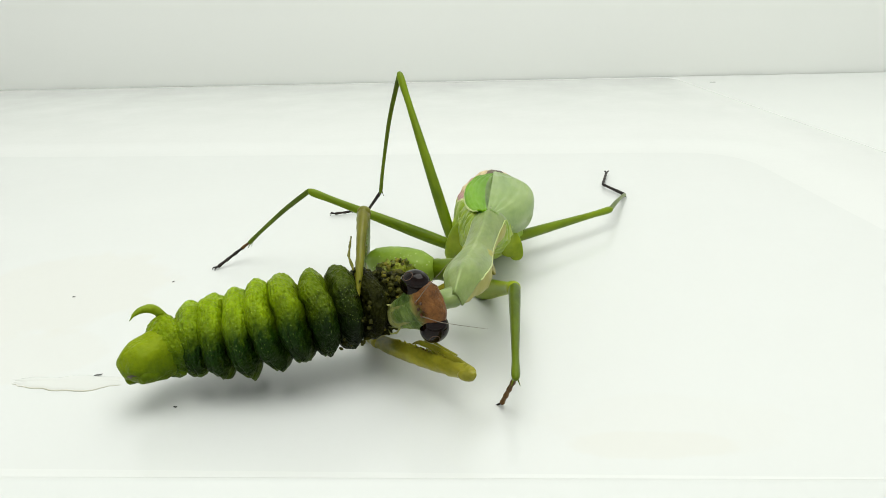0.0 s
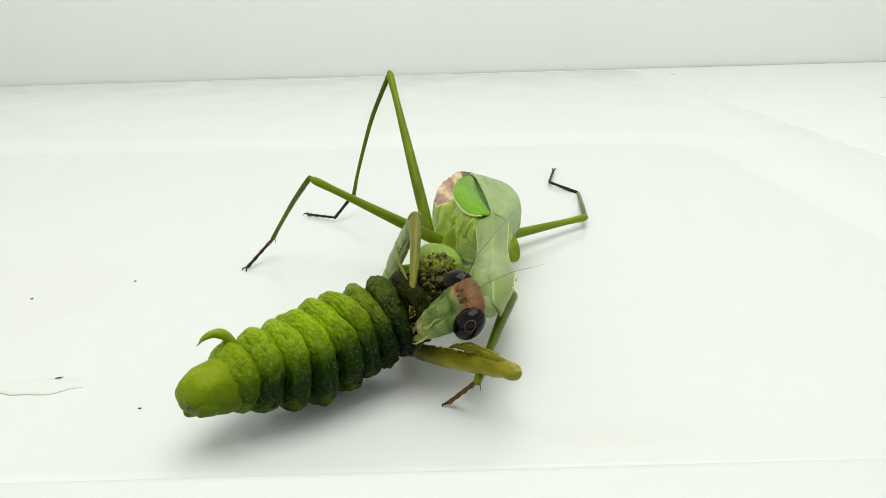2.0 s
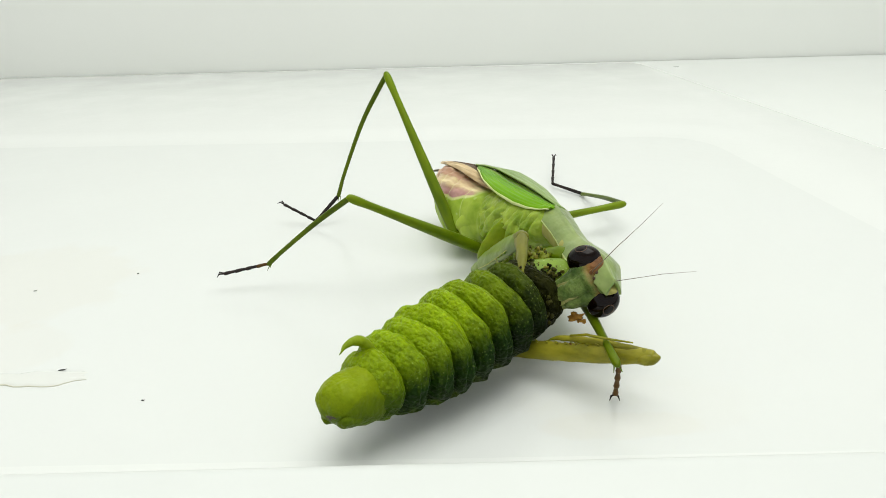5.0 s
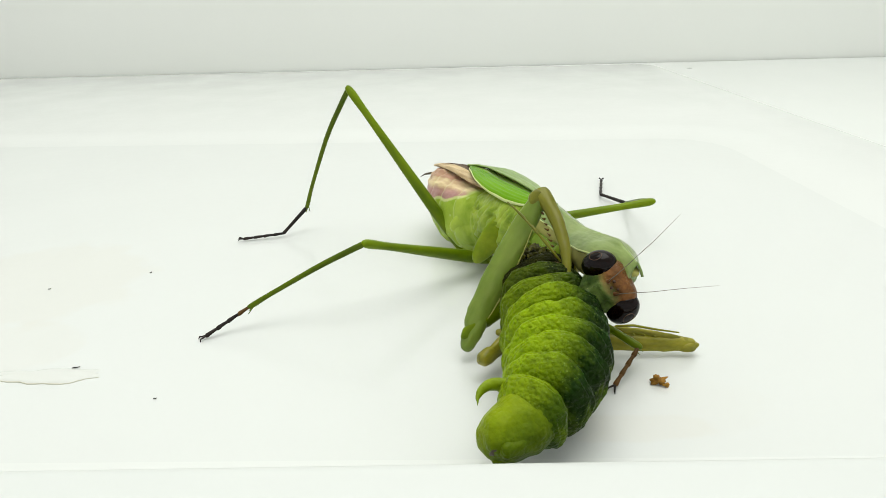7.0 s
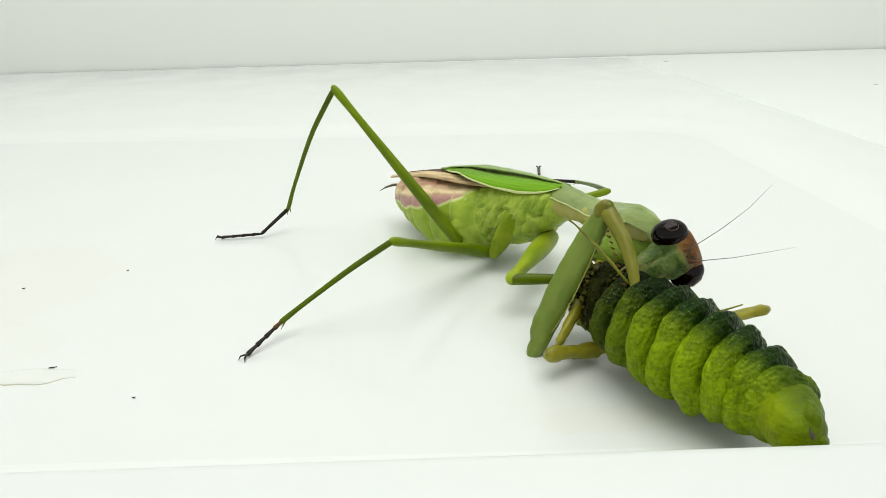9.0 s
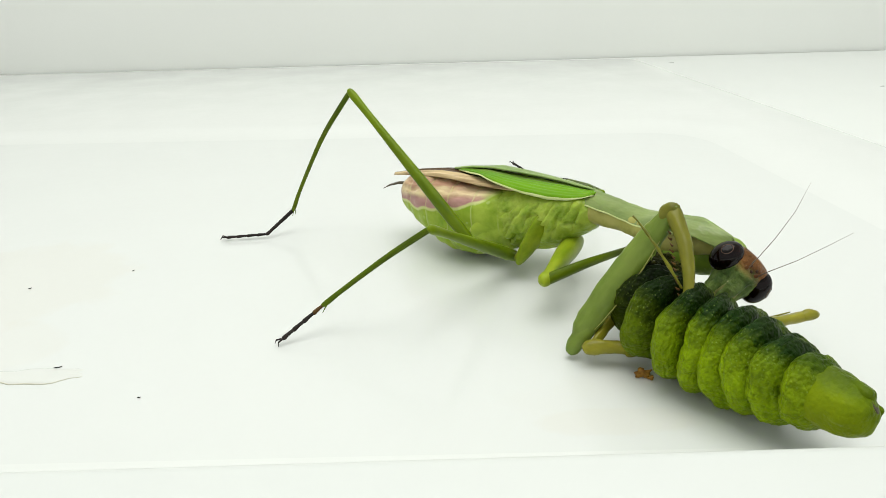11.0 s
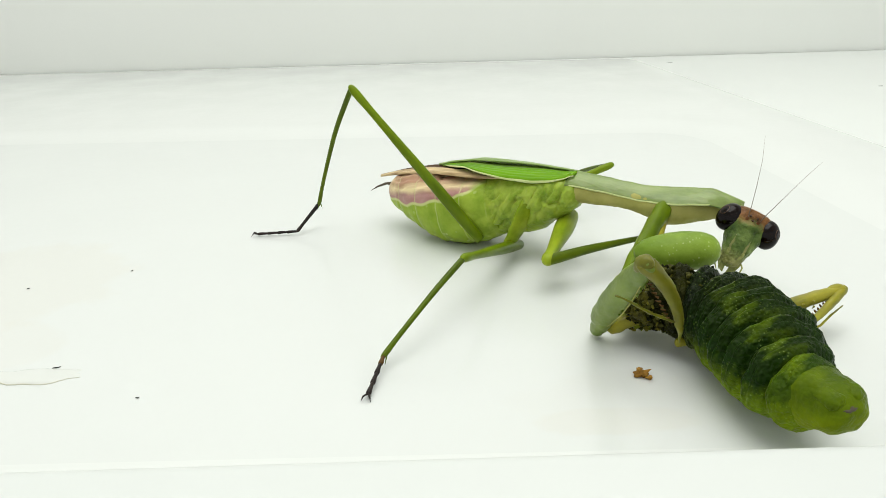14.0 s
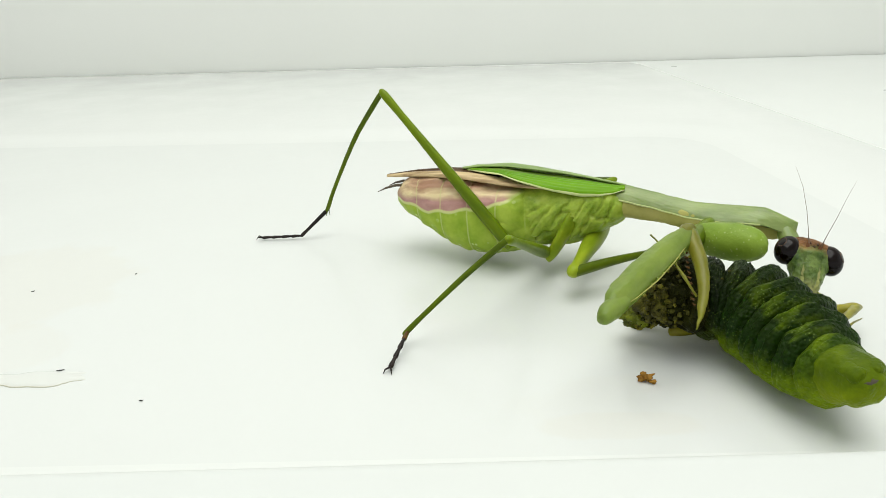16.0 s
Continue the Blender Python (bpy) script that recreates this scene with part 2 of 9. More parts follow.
def caterpillar_skin(name, back, side, belly, sick):
    """Granular skin: lime back, green side, dark belly, fine pale grains; wet dark blotches by the amount sick. Side
    and belly colours also hold underside shade.
    """
    n = Nodes(name)
    x, y, z = n.axes()
    tail = sick < -0.5
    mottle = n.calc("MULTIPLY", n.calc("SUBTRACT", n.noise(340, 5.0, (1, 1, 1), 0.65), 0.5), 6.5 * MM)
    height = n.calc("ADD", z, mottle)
    # darker downwards: pigment, deepened to put shade from below into the colour
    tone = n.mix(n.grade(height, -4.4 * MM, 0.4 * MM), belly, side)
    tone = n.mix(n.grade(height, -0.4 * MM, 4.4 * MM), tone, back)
    # thin upright streaks, one to each fine fold
    streak = n.noise(420, 3.0, (2.0, 0.5, 0.5))
    tone = n.mix(n.calc("MULTIPLY", n.grade(streak, 0.5, 0.68), 0.12), tone, back)
    tone = n.mix(n.calc("MULTIPLY", n.grade(streak, 0.47, 0.36), 0.1), tone, side)
    blot = n.grade(n.noise(230, 5.0, (1, 1, 1), 0.7), 0.66 - 0.3 * sick, 0.80 - 0.22 * sick)
    tone = n.mix(n.calc("MULTIPLY", blot, 0.85), tone, (0.005, 0.011, 0.001))
    if not tail:
        lime = n.grade(n.noise(430, 4.0, (1.5, 0.45, 0.45), 0.6), 0.50, 0.66)
        tone = n.mix(n.calc("MULTIPLY", lime, max(0.0, 0.36 - sick)), tone, between(side, back, 0.35))
    dots = n.calc("MULTIPLY", n.grade(n.spots(2500), 0.27, 0.12), n.grade(n.noise(300, 2.0), 0.42, 0.6))
    tone = n.mix(n.calc("MULTIPLY", dots, 0.0 if tail else 0.32), tone, (0.36, 0.50, 0.12))
    tone = n.mix(n.calc("MULTIPLY", n.grade(n.noise(1250, 3.0, (1, 1, 1), 0.7), 0.45, 0.6), 0.1 if tail else 0.26), tone, (0.010, 0.028, 0.001))
    grain = n.calc("ADD", n.noise(1100, 4.0, (1, 1, 1), 0.75), n.calc("MULTIPLY", n.spots(2100), -0.8))
    bent = n.calc("ADD", x, n.calc("MULTIPLY", n.noise(180, 3.0), 1.0 * MM))
    wrinkle = n.calc("SINE", n.calc("MULTIPLY", bent, 6.28 / (0.46 * MM)))
    grain = n.calc("ADD", grain, n.calc("MULTIPLY", wrinkle, 0.0 if tail else 0.07))
    wet = n.calc("ADD", n.calc("MULTIPLY", n.noise(400, 3.0), 0.4), 0.2)
    return n.done(tone, wet, grain, 0.14 if tail else 0.34, 0.09, 0.0, 0.12)


# from the dark chewed end to the lime rear
CAT_SKINS = []
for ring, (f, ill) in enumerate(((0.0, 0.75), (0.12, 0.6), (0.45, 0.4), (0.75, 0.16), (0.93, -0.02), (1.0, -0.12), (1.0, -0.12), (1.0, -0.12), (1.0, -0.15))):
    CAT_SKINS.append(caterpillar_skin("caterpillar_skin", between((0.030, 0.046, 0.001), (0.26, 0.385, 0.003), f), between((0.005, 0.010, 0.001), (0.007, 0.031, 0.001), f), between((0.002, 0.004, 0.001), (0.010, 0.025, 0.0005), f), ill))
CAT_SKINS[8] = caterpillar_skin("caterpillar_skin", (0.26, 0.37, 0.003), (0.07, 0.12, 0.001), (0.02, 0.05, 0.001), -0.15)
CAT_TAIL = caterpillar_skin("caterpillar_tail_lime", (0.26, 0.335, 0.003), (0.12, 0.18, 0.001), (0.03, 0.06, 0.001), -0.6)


def dotted_skin():
    n = Nodes("green_with_pale_dots")
    tone = n.mix(n.grade(n.noise(190, 4.0), 0.32, 0.68), (0.12, 0.21, 0.012), (0.22, 0.33, 0.035))
    dots = n.calc("MULTIPLY", n.grade(n.spots(1500), 0.22, 0.13), n.grade(n.noise(200, 2.0), 0.42, 0.55))
    tone = n.mix(n.calc("MULTIPLY", dots, 0.4), tone, (0.55, 0.62, 0.28))
    return n.done(tone, 0.4, n.noise(900, 3.0), 0.15, 0.2)


DOTTED = dotted_skin()


def abdomen_skin():
    """Green belly, a pink flank that narrows forward, cream lines along the border and round the rings."""
    n = Nodes("abdomen_green_and_pink")
    x, y, z = n.axes()
    big = n.noise(200, 4.0)
    green = n.mix(n.grade(big, 0.3, 0.7), (0.18, 0.31, 0.010), (0.43, 0.55, 0.07))
    dots = n.calc("MULTIPLY", n.grade(n.spots(620), 0.25, 0.16), n.grade(n.noise(160, 2.0), 0.42, 0.5))
    green = n.mix(n.calc("MULTIPLY", dots, 0.7), green, (0.55, 0.65, 0.25))
    pink = n.mix(n.grade(n.noise(330, 4.0, (0.5, 1, 1)), 0.35, 0.65), (0.34, 0.165, 0.15), (0.52, 0.31, 0.27))
    tan = n.mix(n.grade(n.noise(420, 4.0, (0.12, 1, 1)), 0.4, 0.62), (0.76, 0.63, 0.36), (0.42, 0.24, 0.15))
    pink = n.mix(n.grade(n.calc("ADD", z, n.calc("MULTIPLY", n.calc("SUBTRACT", big, 0.5), 2.5 * MM)), -0.5 * MM, 0.5 * MM), pink, tan)
    wave = n.calc("MULTIPLY", n.calc("SINE", n.calc("MULTIPLY", x, 6.28 / (4.6 * MM))), 0.2 * MM)
    border = n.calc("ADD", n.calc("ADD", z, wave), n.calc("MULTIPLY", n.calc("ADD", x, 34 * MM), -0.07))
    border = n.calc("SUBTRACT", border, n.calc("MULTIPLY", n.grade(x, -30.5 * MM, -36.5 * MM), 1.9 * MM))
    border = n.calc("SUBTRACT", border, n.calc("MULTIPLY", n.grade(x, -20 * MM, -15 * MM), 1.6 * MM))
    tone = n.mix(n.grade(border, -2.6 * MM, -2.2 * MM), green, pink)
    line = n.grade(n.calc("ABSOLUTE", n.calc("ADD", border, 2.45 * MM)), 0.36 * MM, 0.12 * MM)
    ring = n.grade(n.calc("COSINE", n.calc("MULTIPLY", n.calc("ADD", x, 0.6 * MM), 6.28 / (4.6 * MM))), 0.975, 0.998)
    tone = n.mix(n.calc("MULTIPLY", n.calc("MAXIMUM", line, n.calc("MULTIPLY", ring, 0.5)), 0.8), tone, (0.62, 0.66, 0.28))
    olive = n.mix(n.grade(n.noise(420, 4.0), 0.32, 0.68), (0.155, 0.26, 0.008), (0.39, 0.50, 0.06))
    tone = n.mix(n.grade(n.calc("ADD", x, n.calc("MULTIPLY", n.calc("SUBTRACT", big, 0.5), 9 * MM)), -17.5 * MM, -14 * MM), tone, olive)
    return n.done(tone, 0.4, n.noise(700, 3.0), 0.15, 0.2, 0.0, 0.1)


ABDOMEN = abdomen_skin()


def head_skin():
    """Russet crown that fades into an olive green face, pale towards the mouth."""
    n = Nodes("head_brown_and_green")
    x, y, z = n.axes()
    mottle = n.noise(420, 5.0, (1, 1, 1), 0.65)
    green = n.mix(n.grade(n.noise(420, 5.0), 0.34, 0.66), (0.035, 0.075, 0.010), (0.19, 0.27, 0.065))
    brown = n.mix(n.grade(mottle, 0.34, 0.66), (0.065, 0.024, 0.005), (0.26, 0.11, 0.03))
    pale = n.mix(n.grade(mottle, 0.35, 0.65), (0.17, 0.19, 0.04), (0.5, 0.46, 0.2))
    edge = n.calc("ADD", n.calc("ADD", z, n.calc("MULTIPLY", x, -0.35)), n.calc("MULTIPLY", n.calc("SUBTRACT", mottle, 0.5), 3.4 * MM))
    tone = n.mix(n.grade(edge, -0.7 * MM, 0.9 * MM), green, brown)
    tone = n.mix(n.calc("MULTIPLY", n.grade(n.calc("ADD", z, n.calc("MULTIPLY", n.calc("SUBTRACT", mottle, 0.5), 3 * MM)), -3.6 * MM, -5.4 * MM), 0.8), tone, pale)
    flecks = n.calc("MULTIPLY", n.grade(n.noise(1900, 3.0, (1, 1, 1), 0.7), 0.5, 0.66), 0.4)
    tone = n.mix(flecks, tone, (0.02, 0.018, 0.006))
    return n.done(tone, 0.32, n.noise(1300, 4.0, (1, 1, 1), 0.7), 0.25, 0.2, 0.0)


HEAD_SKIN = head_skin()


def wet_film():
    n = Nodes("pale_wet_film")
    tone = n.mix(n.grade(n.noise(60, 3.0), 0.35, 0.65), (0.672, 0.692, 0.67), (0.66, 0.675, 0.64))
    return n.done(tone, 0.06, n.noise(90, 2.0), 0.05)


WET = wet_film()


# ---- mesh helpers (lengths in millimetres) ----
def part(name, bm, material, parent=None, label="", smooth=True):
    """Link a bmesh as one mesh object under a thing or a part."""
    me = bpy.data.meshes.new(name)
    bmesh.ops.recalc_face_normals(bm, faces=bm.faces)
    bm.to_mesh(me)
    bm.free()
    for m in material if isinstance(material, tuple) else (material,):
        me.materials.append(m)
    if smooth:
        me.polygons.foreach_set("use_smooth", [True] * len(me.polygons))
    ob = new(name, me)
    ob.parent = parent
    return tagged(ob, label) if label else ob


def empty(name, label, category, group=""):
    ob = new(name)
    ob.empty_display_size = 0.005
    return tagged(ob, label, category, group)


def loft(rings, sides=20, bm=None, squash=1.0, rough=0.0, freq=1.0):
    """A closed skin through cross rings (x, y, z, half width, half height) in millimetres, along x."""
    bm = bm or bmesh.new()
    loops = []
    for x, y, z, w, h in rings:
        loop = []
        for i in range(sides):
            a = 2 * math.pi * i / sides
            c, s = math.cos(a), math.sin(a)
            c = math.copysign(abs(c) ** squash, c)
            s = math.copysign(abs(s) ** squash, s)
            p = Vector((x, y + w * c, z + h * s))
            if rough:
                p += rough * noise.noise_vector(p * freq)
            loop.append(bm.verts.new(p * MM))
        loops.append(loop)
    for a, b in zip(loops, loops[1:]):
        for i in range(sides):
            j = (i + 1) % sides
            bm.faces.new((a[i], a[j], b[j], b[i]))
    bm.faces.new(loops[0])
    bm.faces.new(loops[-1])
    return bm


def smooth_rings(keys, n):
    """Fill in rings between the given ones by a smooth curve."""
    out = []
    xs = np.linspace(0, len(keys) - 1, n)
    K = [Vector(k) if len(k) < 5 else np.array(k, float) for k in keys]
    for u in xs:
        i = min(int(u), len(K) - 2)
        f = u - i
        p0, p1, p2, p3 = K[max(i - 1, 0)], K[i], K[i + 1], K[min(i + 2, len(K) - 1)]
        v = 0.5 * (2 * p1 + (p2 - p0) * f + (2 * p0 - 5 * p1 + 4 * p2 - p3) * f * f + (3 * p1 - p0 - 3 * p2 + p3) * f ** 3)
        v[3], v[4] = max(v[3], 0.02), max(v[4], 0.02)
        out.append(tuple(v))
    return out


def shape(keys, n=24, sides=20, **kw):
    return loft(smooth_rings(keys, n), sides, **kw)


def tube(points, radii, sides=8, bm=None):
    """A round tube along points (millimetres), for spines, hairs, claws."""
    bm = bm or bmesh.new()
    P = [Vector(p) for p in points]
    loops = []
    side = None
    for i, p in enumerate(P):
        d = (P[min(i + 1, len(P) - 1)] - P[max(i - 1, 0)]).normalized()
        if side is None:
            side = d.orthogonal().normalized()
        side = (side - d * side.dot(d)).normalized()
        up = d.cross(side)
        loops.append([bm.verts.new((p + radii[i] * (math.cos(a) * side + math.sin(a) * up)) * MM)
                      for a in (2 * math.pi * k / sides for k in range(sides))])
    for a, b in zip(loops, loops[1:]):
        for k in range(sides):
            bm.faces.new((a[k], a[(k + 1) % sides], b[(k + 1) % sides], b[k]))
    bm.faces.new(loops[0])
    bm.faces.new(loops[-1])
    return bm


def ball(center, radii, u=20, v=14, rough=0.0, freq=1.0, bm=None):
    bm = bm or bmesh.new()
    made = bmesh.ops.create_uvsphere(bm, u_segments=u, v_segments=v, radius=1.0)["verts"]
    for w in made:
        p = Vector(c + r * k for c, r, k in zip(center, radii, w.co))
        if rough:
            p += (p - Vector(center)).normalized() * rough * (noise.noise(p * freq) + 0.6 * noise.noise(p * freq * 2.7))
        w.co = p * MM
    return bm


def slab(corners, z0, z1, bevel=0.0):
    """A flat block over a polygon of (x, y), in millimetres."""
    bm = bmesh.new()
    low = [bm.verts.new((x * MM, y * MM, z0 * MM)) for x, y in corners]
    top = [bm.verts.new((x * MM, y * MM, z1 * MM)) for x, y in corners]
    n = len(corners)
    bm.faces.new(low[::-1])
    bm.faces.new(top)
    for i in range(n):
        bm.faces.new((low[i], low[(i + 1) % n], top[(i + 1) % n], top[i]))
    if bevel:
        bmesh.ops.bevel(bm, geom=[e for e in bm.edges], offset=bevel * MM, segments=3, affect="EDGES", profile=0.6)
    return bm


# ---- setting ----
def setting():
    # the board on which the tray stands, the wall behind it
    tagged(part("table_top", slab([(-900, -700), (900, -700), (900, 231), (-900, 231)], -22, -0.3, 1.0), TABLE),
           "white glossy table board under the tray", "table", kind="structure")
    tagged(part("wall_north", slab([(-900, 231.2), (900, 231.2), (900, 260), (-900, 260)], -300, 700), WALL),
           "pale grey plain wall behind the table", "wall", kind="structure")
    # tray: sunken floor, curved inner slope, flat rim, rounded outer edge
    inner = [(-175, -55.5), (86, -58.5), (71, 80), (-175, 90)]
    outer_grow = [(-290, -66.4), (127, -66.4), (89, 222), (-290, 226)]
    bm = bmesh.new()

    def corner_loop(poly, radius, z, seg=10):
        pts = []
        n = len(poly)
        for i in range(n):
            p, a, b = Vector(poly[i]), Vector(poly[i - 1]), Vector(poly[(i + 1) % n])
            u, v = (a - p).normalized(), (b - p).normalized()
            for k in range(seg + 1):
                f = k / seg
                q = p + u * radius * (1 - f) ** 2 + v * radius * f ** 2
                pts.append(bm.verts.new((q.x * MM, q.y * MM, z * MM)))
        return pts

    loops = []
    front = [Vector(p) for p in inner]
    rise = [(18 * k / 12, 0.42 * (0.5 - 0.5 * math.cos(math.pi * k / 12))) for k in range(13)]
    cx = Vector((-50, 12))
    for d, z in rise:
        poly = [p + Vector((math.copysign(d, (p - cx).x), d if p.y > cx.y else -0.42 * d)) for p in front]
        loops.append(corner_loop(poly, 16 + d, z))
    for d, z in ((0.0, 0.45), (0.5, 0.38), (0.9, 0.1), (1.0, -1.38)):
        poly = [Vector(p) + Vector((math.copysign(d, (Vector(p) - cx).x), math.copysign(d, (Vector(p) - cx).y))) for p in outer_grow]
        loops.append(corner_loop(poly, 8 + d, z))
    for a, b in zip(loops, loops[1:]):
        for i in range(len(a)):
            j = (i + 1) % len(a)
            bm.faces.new((a[i], a[j], b[j], b[i]))
    for face in bm.faces:
        face.material_index = 1
    bm.faces.new(loops[0]).material_index = 0
    # the upright lip along the front, rounded on top
    lip = [(-67.0, -0.25), (-67.0, 6.6), (-67.15, 6.95), (-67.5, 7.15), (-68.2, 7.22), (-72, 7.25), (-78, 7.15), (-78.8, 6.8), (-79.2, 6.2), (-79.3, -0.25)]
    ends = [[bm.verts.new((x * MM, y * MM, z * MM)) for y, z in lip] for x in (-300, -100, 20, 140)]
    for a, b in zip(ends, ends[1:]):
        for i in range(len(lip)):
            j = (i + 1) % len(lip)
            bm.faces.new((a[i], b[i], b[j], a[j])).material_index = 2
    bm.faces.new(ends[0][::-1]).material_index = 1
    bm.faces.new(ends[-1]).material_index = 1
    tagged(part("tray", bm, (TRAY, RIM, LIP_WHITE)), "white glazed shallow tray with a raised rim", "tray", kind="structure")
    # ceiling and floor, far out of view; the sides stay open to the white background
    tagged(part("ceiling", slab([(-2500, -2500), (2500, -2500), (2500, 2600), (-2500, 2600)], 1900, 1950), WALL),
           "plain white ceiling", "ceiling", kind="structure")
    tagged(part("floor", slab([(-2500, -2500), (2500, -2500), (2500, 2600), (-2500, 2600)], -800, -760), WALL),
           "plain pale floor under the table", "floor", kind="structure")


setting()


def flat_blob(name, cx, cy, rx, ry, z, material, label, category, seed, wav=0.25, thick=0.012):
    """A thin film with an uneven rounded rim lying on the tray."""
    bm = bmesh.new()
    rings = []
    for f, h in ((1.03, -0.09), (1.0, -0.05), (0.9, thick * 0.5), (0.7, thick * 0.9), (0.3, thick)):
        ring = []
        for k in range(48):
            a = 2 * math.pi * k / 48
            w = 1 + wav * noise.noise(Vector((math.cos(a) * 1.3, math.sin(a) * 1.3, seed))) + 0.4 * wav * noise.noise(Vector((math.cos(a) * 4, math.sin(a) * 4, seed)))
            ring.append(bm.verts.new(((cx + rx * f * w * math.cos(a)) * MM, (cy + ry * f * w * math.sin(a)) * MM, (z + h) * MM)))
        rings.append(ring)
    for a, b in zip(rings, rings[1:]):
        for k in range(48):
            bm.faces.new((a[k], a[(k + 1) % 48], b[(k + 1) % 48], b[k]))
    bm.faces.new(rings[-1])
    return tagged(part(name, bm, material), label, category)


SPOT = flat_blob("liquid_spot", -53.0, -39.3, 8.0, 1.8, 0.06, WET, "thin pale liquid spot spread on the white tray", "spill", 3.1, 0.5, 0.1)
# the dried margin along part of its outline
edge_points = []
for k in range(25):
    a = math.radians(188 + 150 * k / 24)
    w = 1 + 0.5 * noise.noise(Vector((math.cos(a) * 1.3, math.sin(a) * 1.3, 3.1))) + 0.2 * noise.noise(Vector((math.cos(a) * 4, math.sin(a) * 4, 3.1)))
    edge_points.append((-53.0 + 8.0 * w * math.cos(a), -39.3 + 1.8 * w * math.sin(a), 0.02))
part("dried_edge", tube(edge_points, [0.02 + 0.10 * math.sin(math.pi * k / 24) for k in range(25)], 6), DRIED, SPOT, "thin beige dried margin")


def specks():
    for x, y, lx, turn in ((-49.7, -37.6, 0.5, 20), (-51.6, -6.6, 0.25, 70), (-36.5, -45.2, 0.22, 10), (-65.9, -12.6, 0.25, 40)):
        ob = part("speck", shape([(-lx, 0, .12, .05, .05), (-lx * .4, .05, .1, .09, .07), (lx * .3, -.04, .1, .08, .07), (lx, .05, .12, .03, .03)], 8, 8), SPECK)
        ob.matrix_world = pose(x * MM, y * MM, 0, 0, 0, turn)
        tagged(ob, "tiny dark speck of dirt lying on the tray", "speck", "specks on the tray")


specks()


def crumb():
    bm = ball((0, 0, 0.5), (0.85, 0.55, 0.5), 24, 16, 0.55, 1.9)
    ball((0.8, -0.35, 0.28), (0.45, 0.3, 0.26), 14, 10, 0.3, 2.6, bm)
    ball((-0.35, 0.1, 0.85), (0.3, 0.25, 0.4), 12, 8, 0.3, 2.6, bm)
    ob = part("food_crumb", bm, CRUMB)
    return tagged(ob, "small golden brown crumb of prey dropped on the tray", "crumb")


CRUMB_OB = crumb()


# ---- the caterpillar ----
SEGS = 9


def body_segment(root, i, r0, r1, length, material):
    """One ring of the body: a firm back, clefts on the lower flank, fine folds set with blunt warts."""
    bm = bmesh.new()
    sides, n = 112, 52
    loops = []
    shift = Vector((i * 7.3, i * 3.1, 0))
    for k in range(n + 1):
        f = k / n
        e = abs(2 * f - 1)
        x = (f - 0.5) * length
        r = r0 + (r1 - r0) * f
        bulge = max(0.0, 1 - e ** 2.3) ** 0.62
        loop = []
        for s in range(sides):
            a = 2 * math.pi * s / sides
            c, q = math.cos(a), math.sin(a)
            low = 0.5 - 0.5 * math.tanh(3.2 * (q - 0.15 + 0.35 * noise.noise(Vector((c * 1.5, q * 1.5, i * 2.3)))))
            floor = 0.45 - 0.29 * low
            fold = floor + (1.03 - floor) * bulge
            # a bold middle crease that parts the lower flank into two pads
            fold -= 0.05 * low * math.exp(-((f - 0.56) / 0.06) ** 2)
            p = Vector((x, r * fold * c, r * fold * q * (0.97 if q > 0 else 0.9)))
            d = Vector((0, c, q))
            g = 0.5 * noise.noise(p * 0.35 + shift) + 0.13 * noise.noise(p * 1.1 + shift) + 0.07 * noise.noise(p * 3.1)
            wave = x / 0.47 + 1.3 * noise.noise(p * 0.3 + shift)
            g += 0.03 * math.cos(6.283 * wave) + 0.06 * math.cos(6.283 * x / 1.55 + 1.6 * noise.noise(p * 0.4 + shift))
            wart = noise.voronoi(Vector((wave * 0.8, p.y * 2.2, p.z * 2.2)) + shift)[0][0]
            g += 0.10 * max(0.0, 1 - wart / 0.42) ** 1.4
            lean = 0.15 * q + 0.55 * noise.noise(Vector((c * 1.2, q * 1.2, i * 1.7))) + 0.18 * noise.noise(Vector((c * 4, q * 4, i * 2.9)))
            loop.append(bm.verts.new((p + d * g + Vector((lean, 0, 0))) * MM))
        loops.append(loop)
    for a, b in zip(loops, loops[1:]):
        for s in range(sides):
            bm.faces.new((a[s], a[(s + 1) % sides], b[(s + 1) % sides], b[s]))
    bm.faces.new(loops[0])
    bm.faces.new(loops[-1])
    ob = part("body_segment", bm, material, root)
    return ob


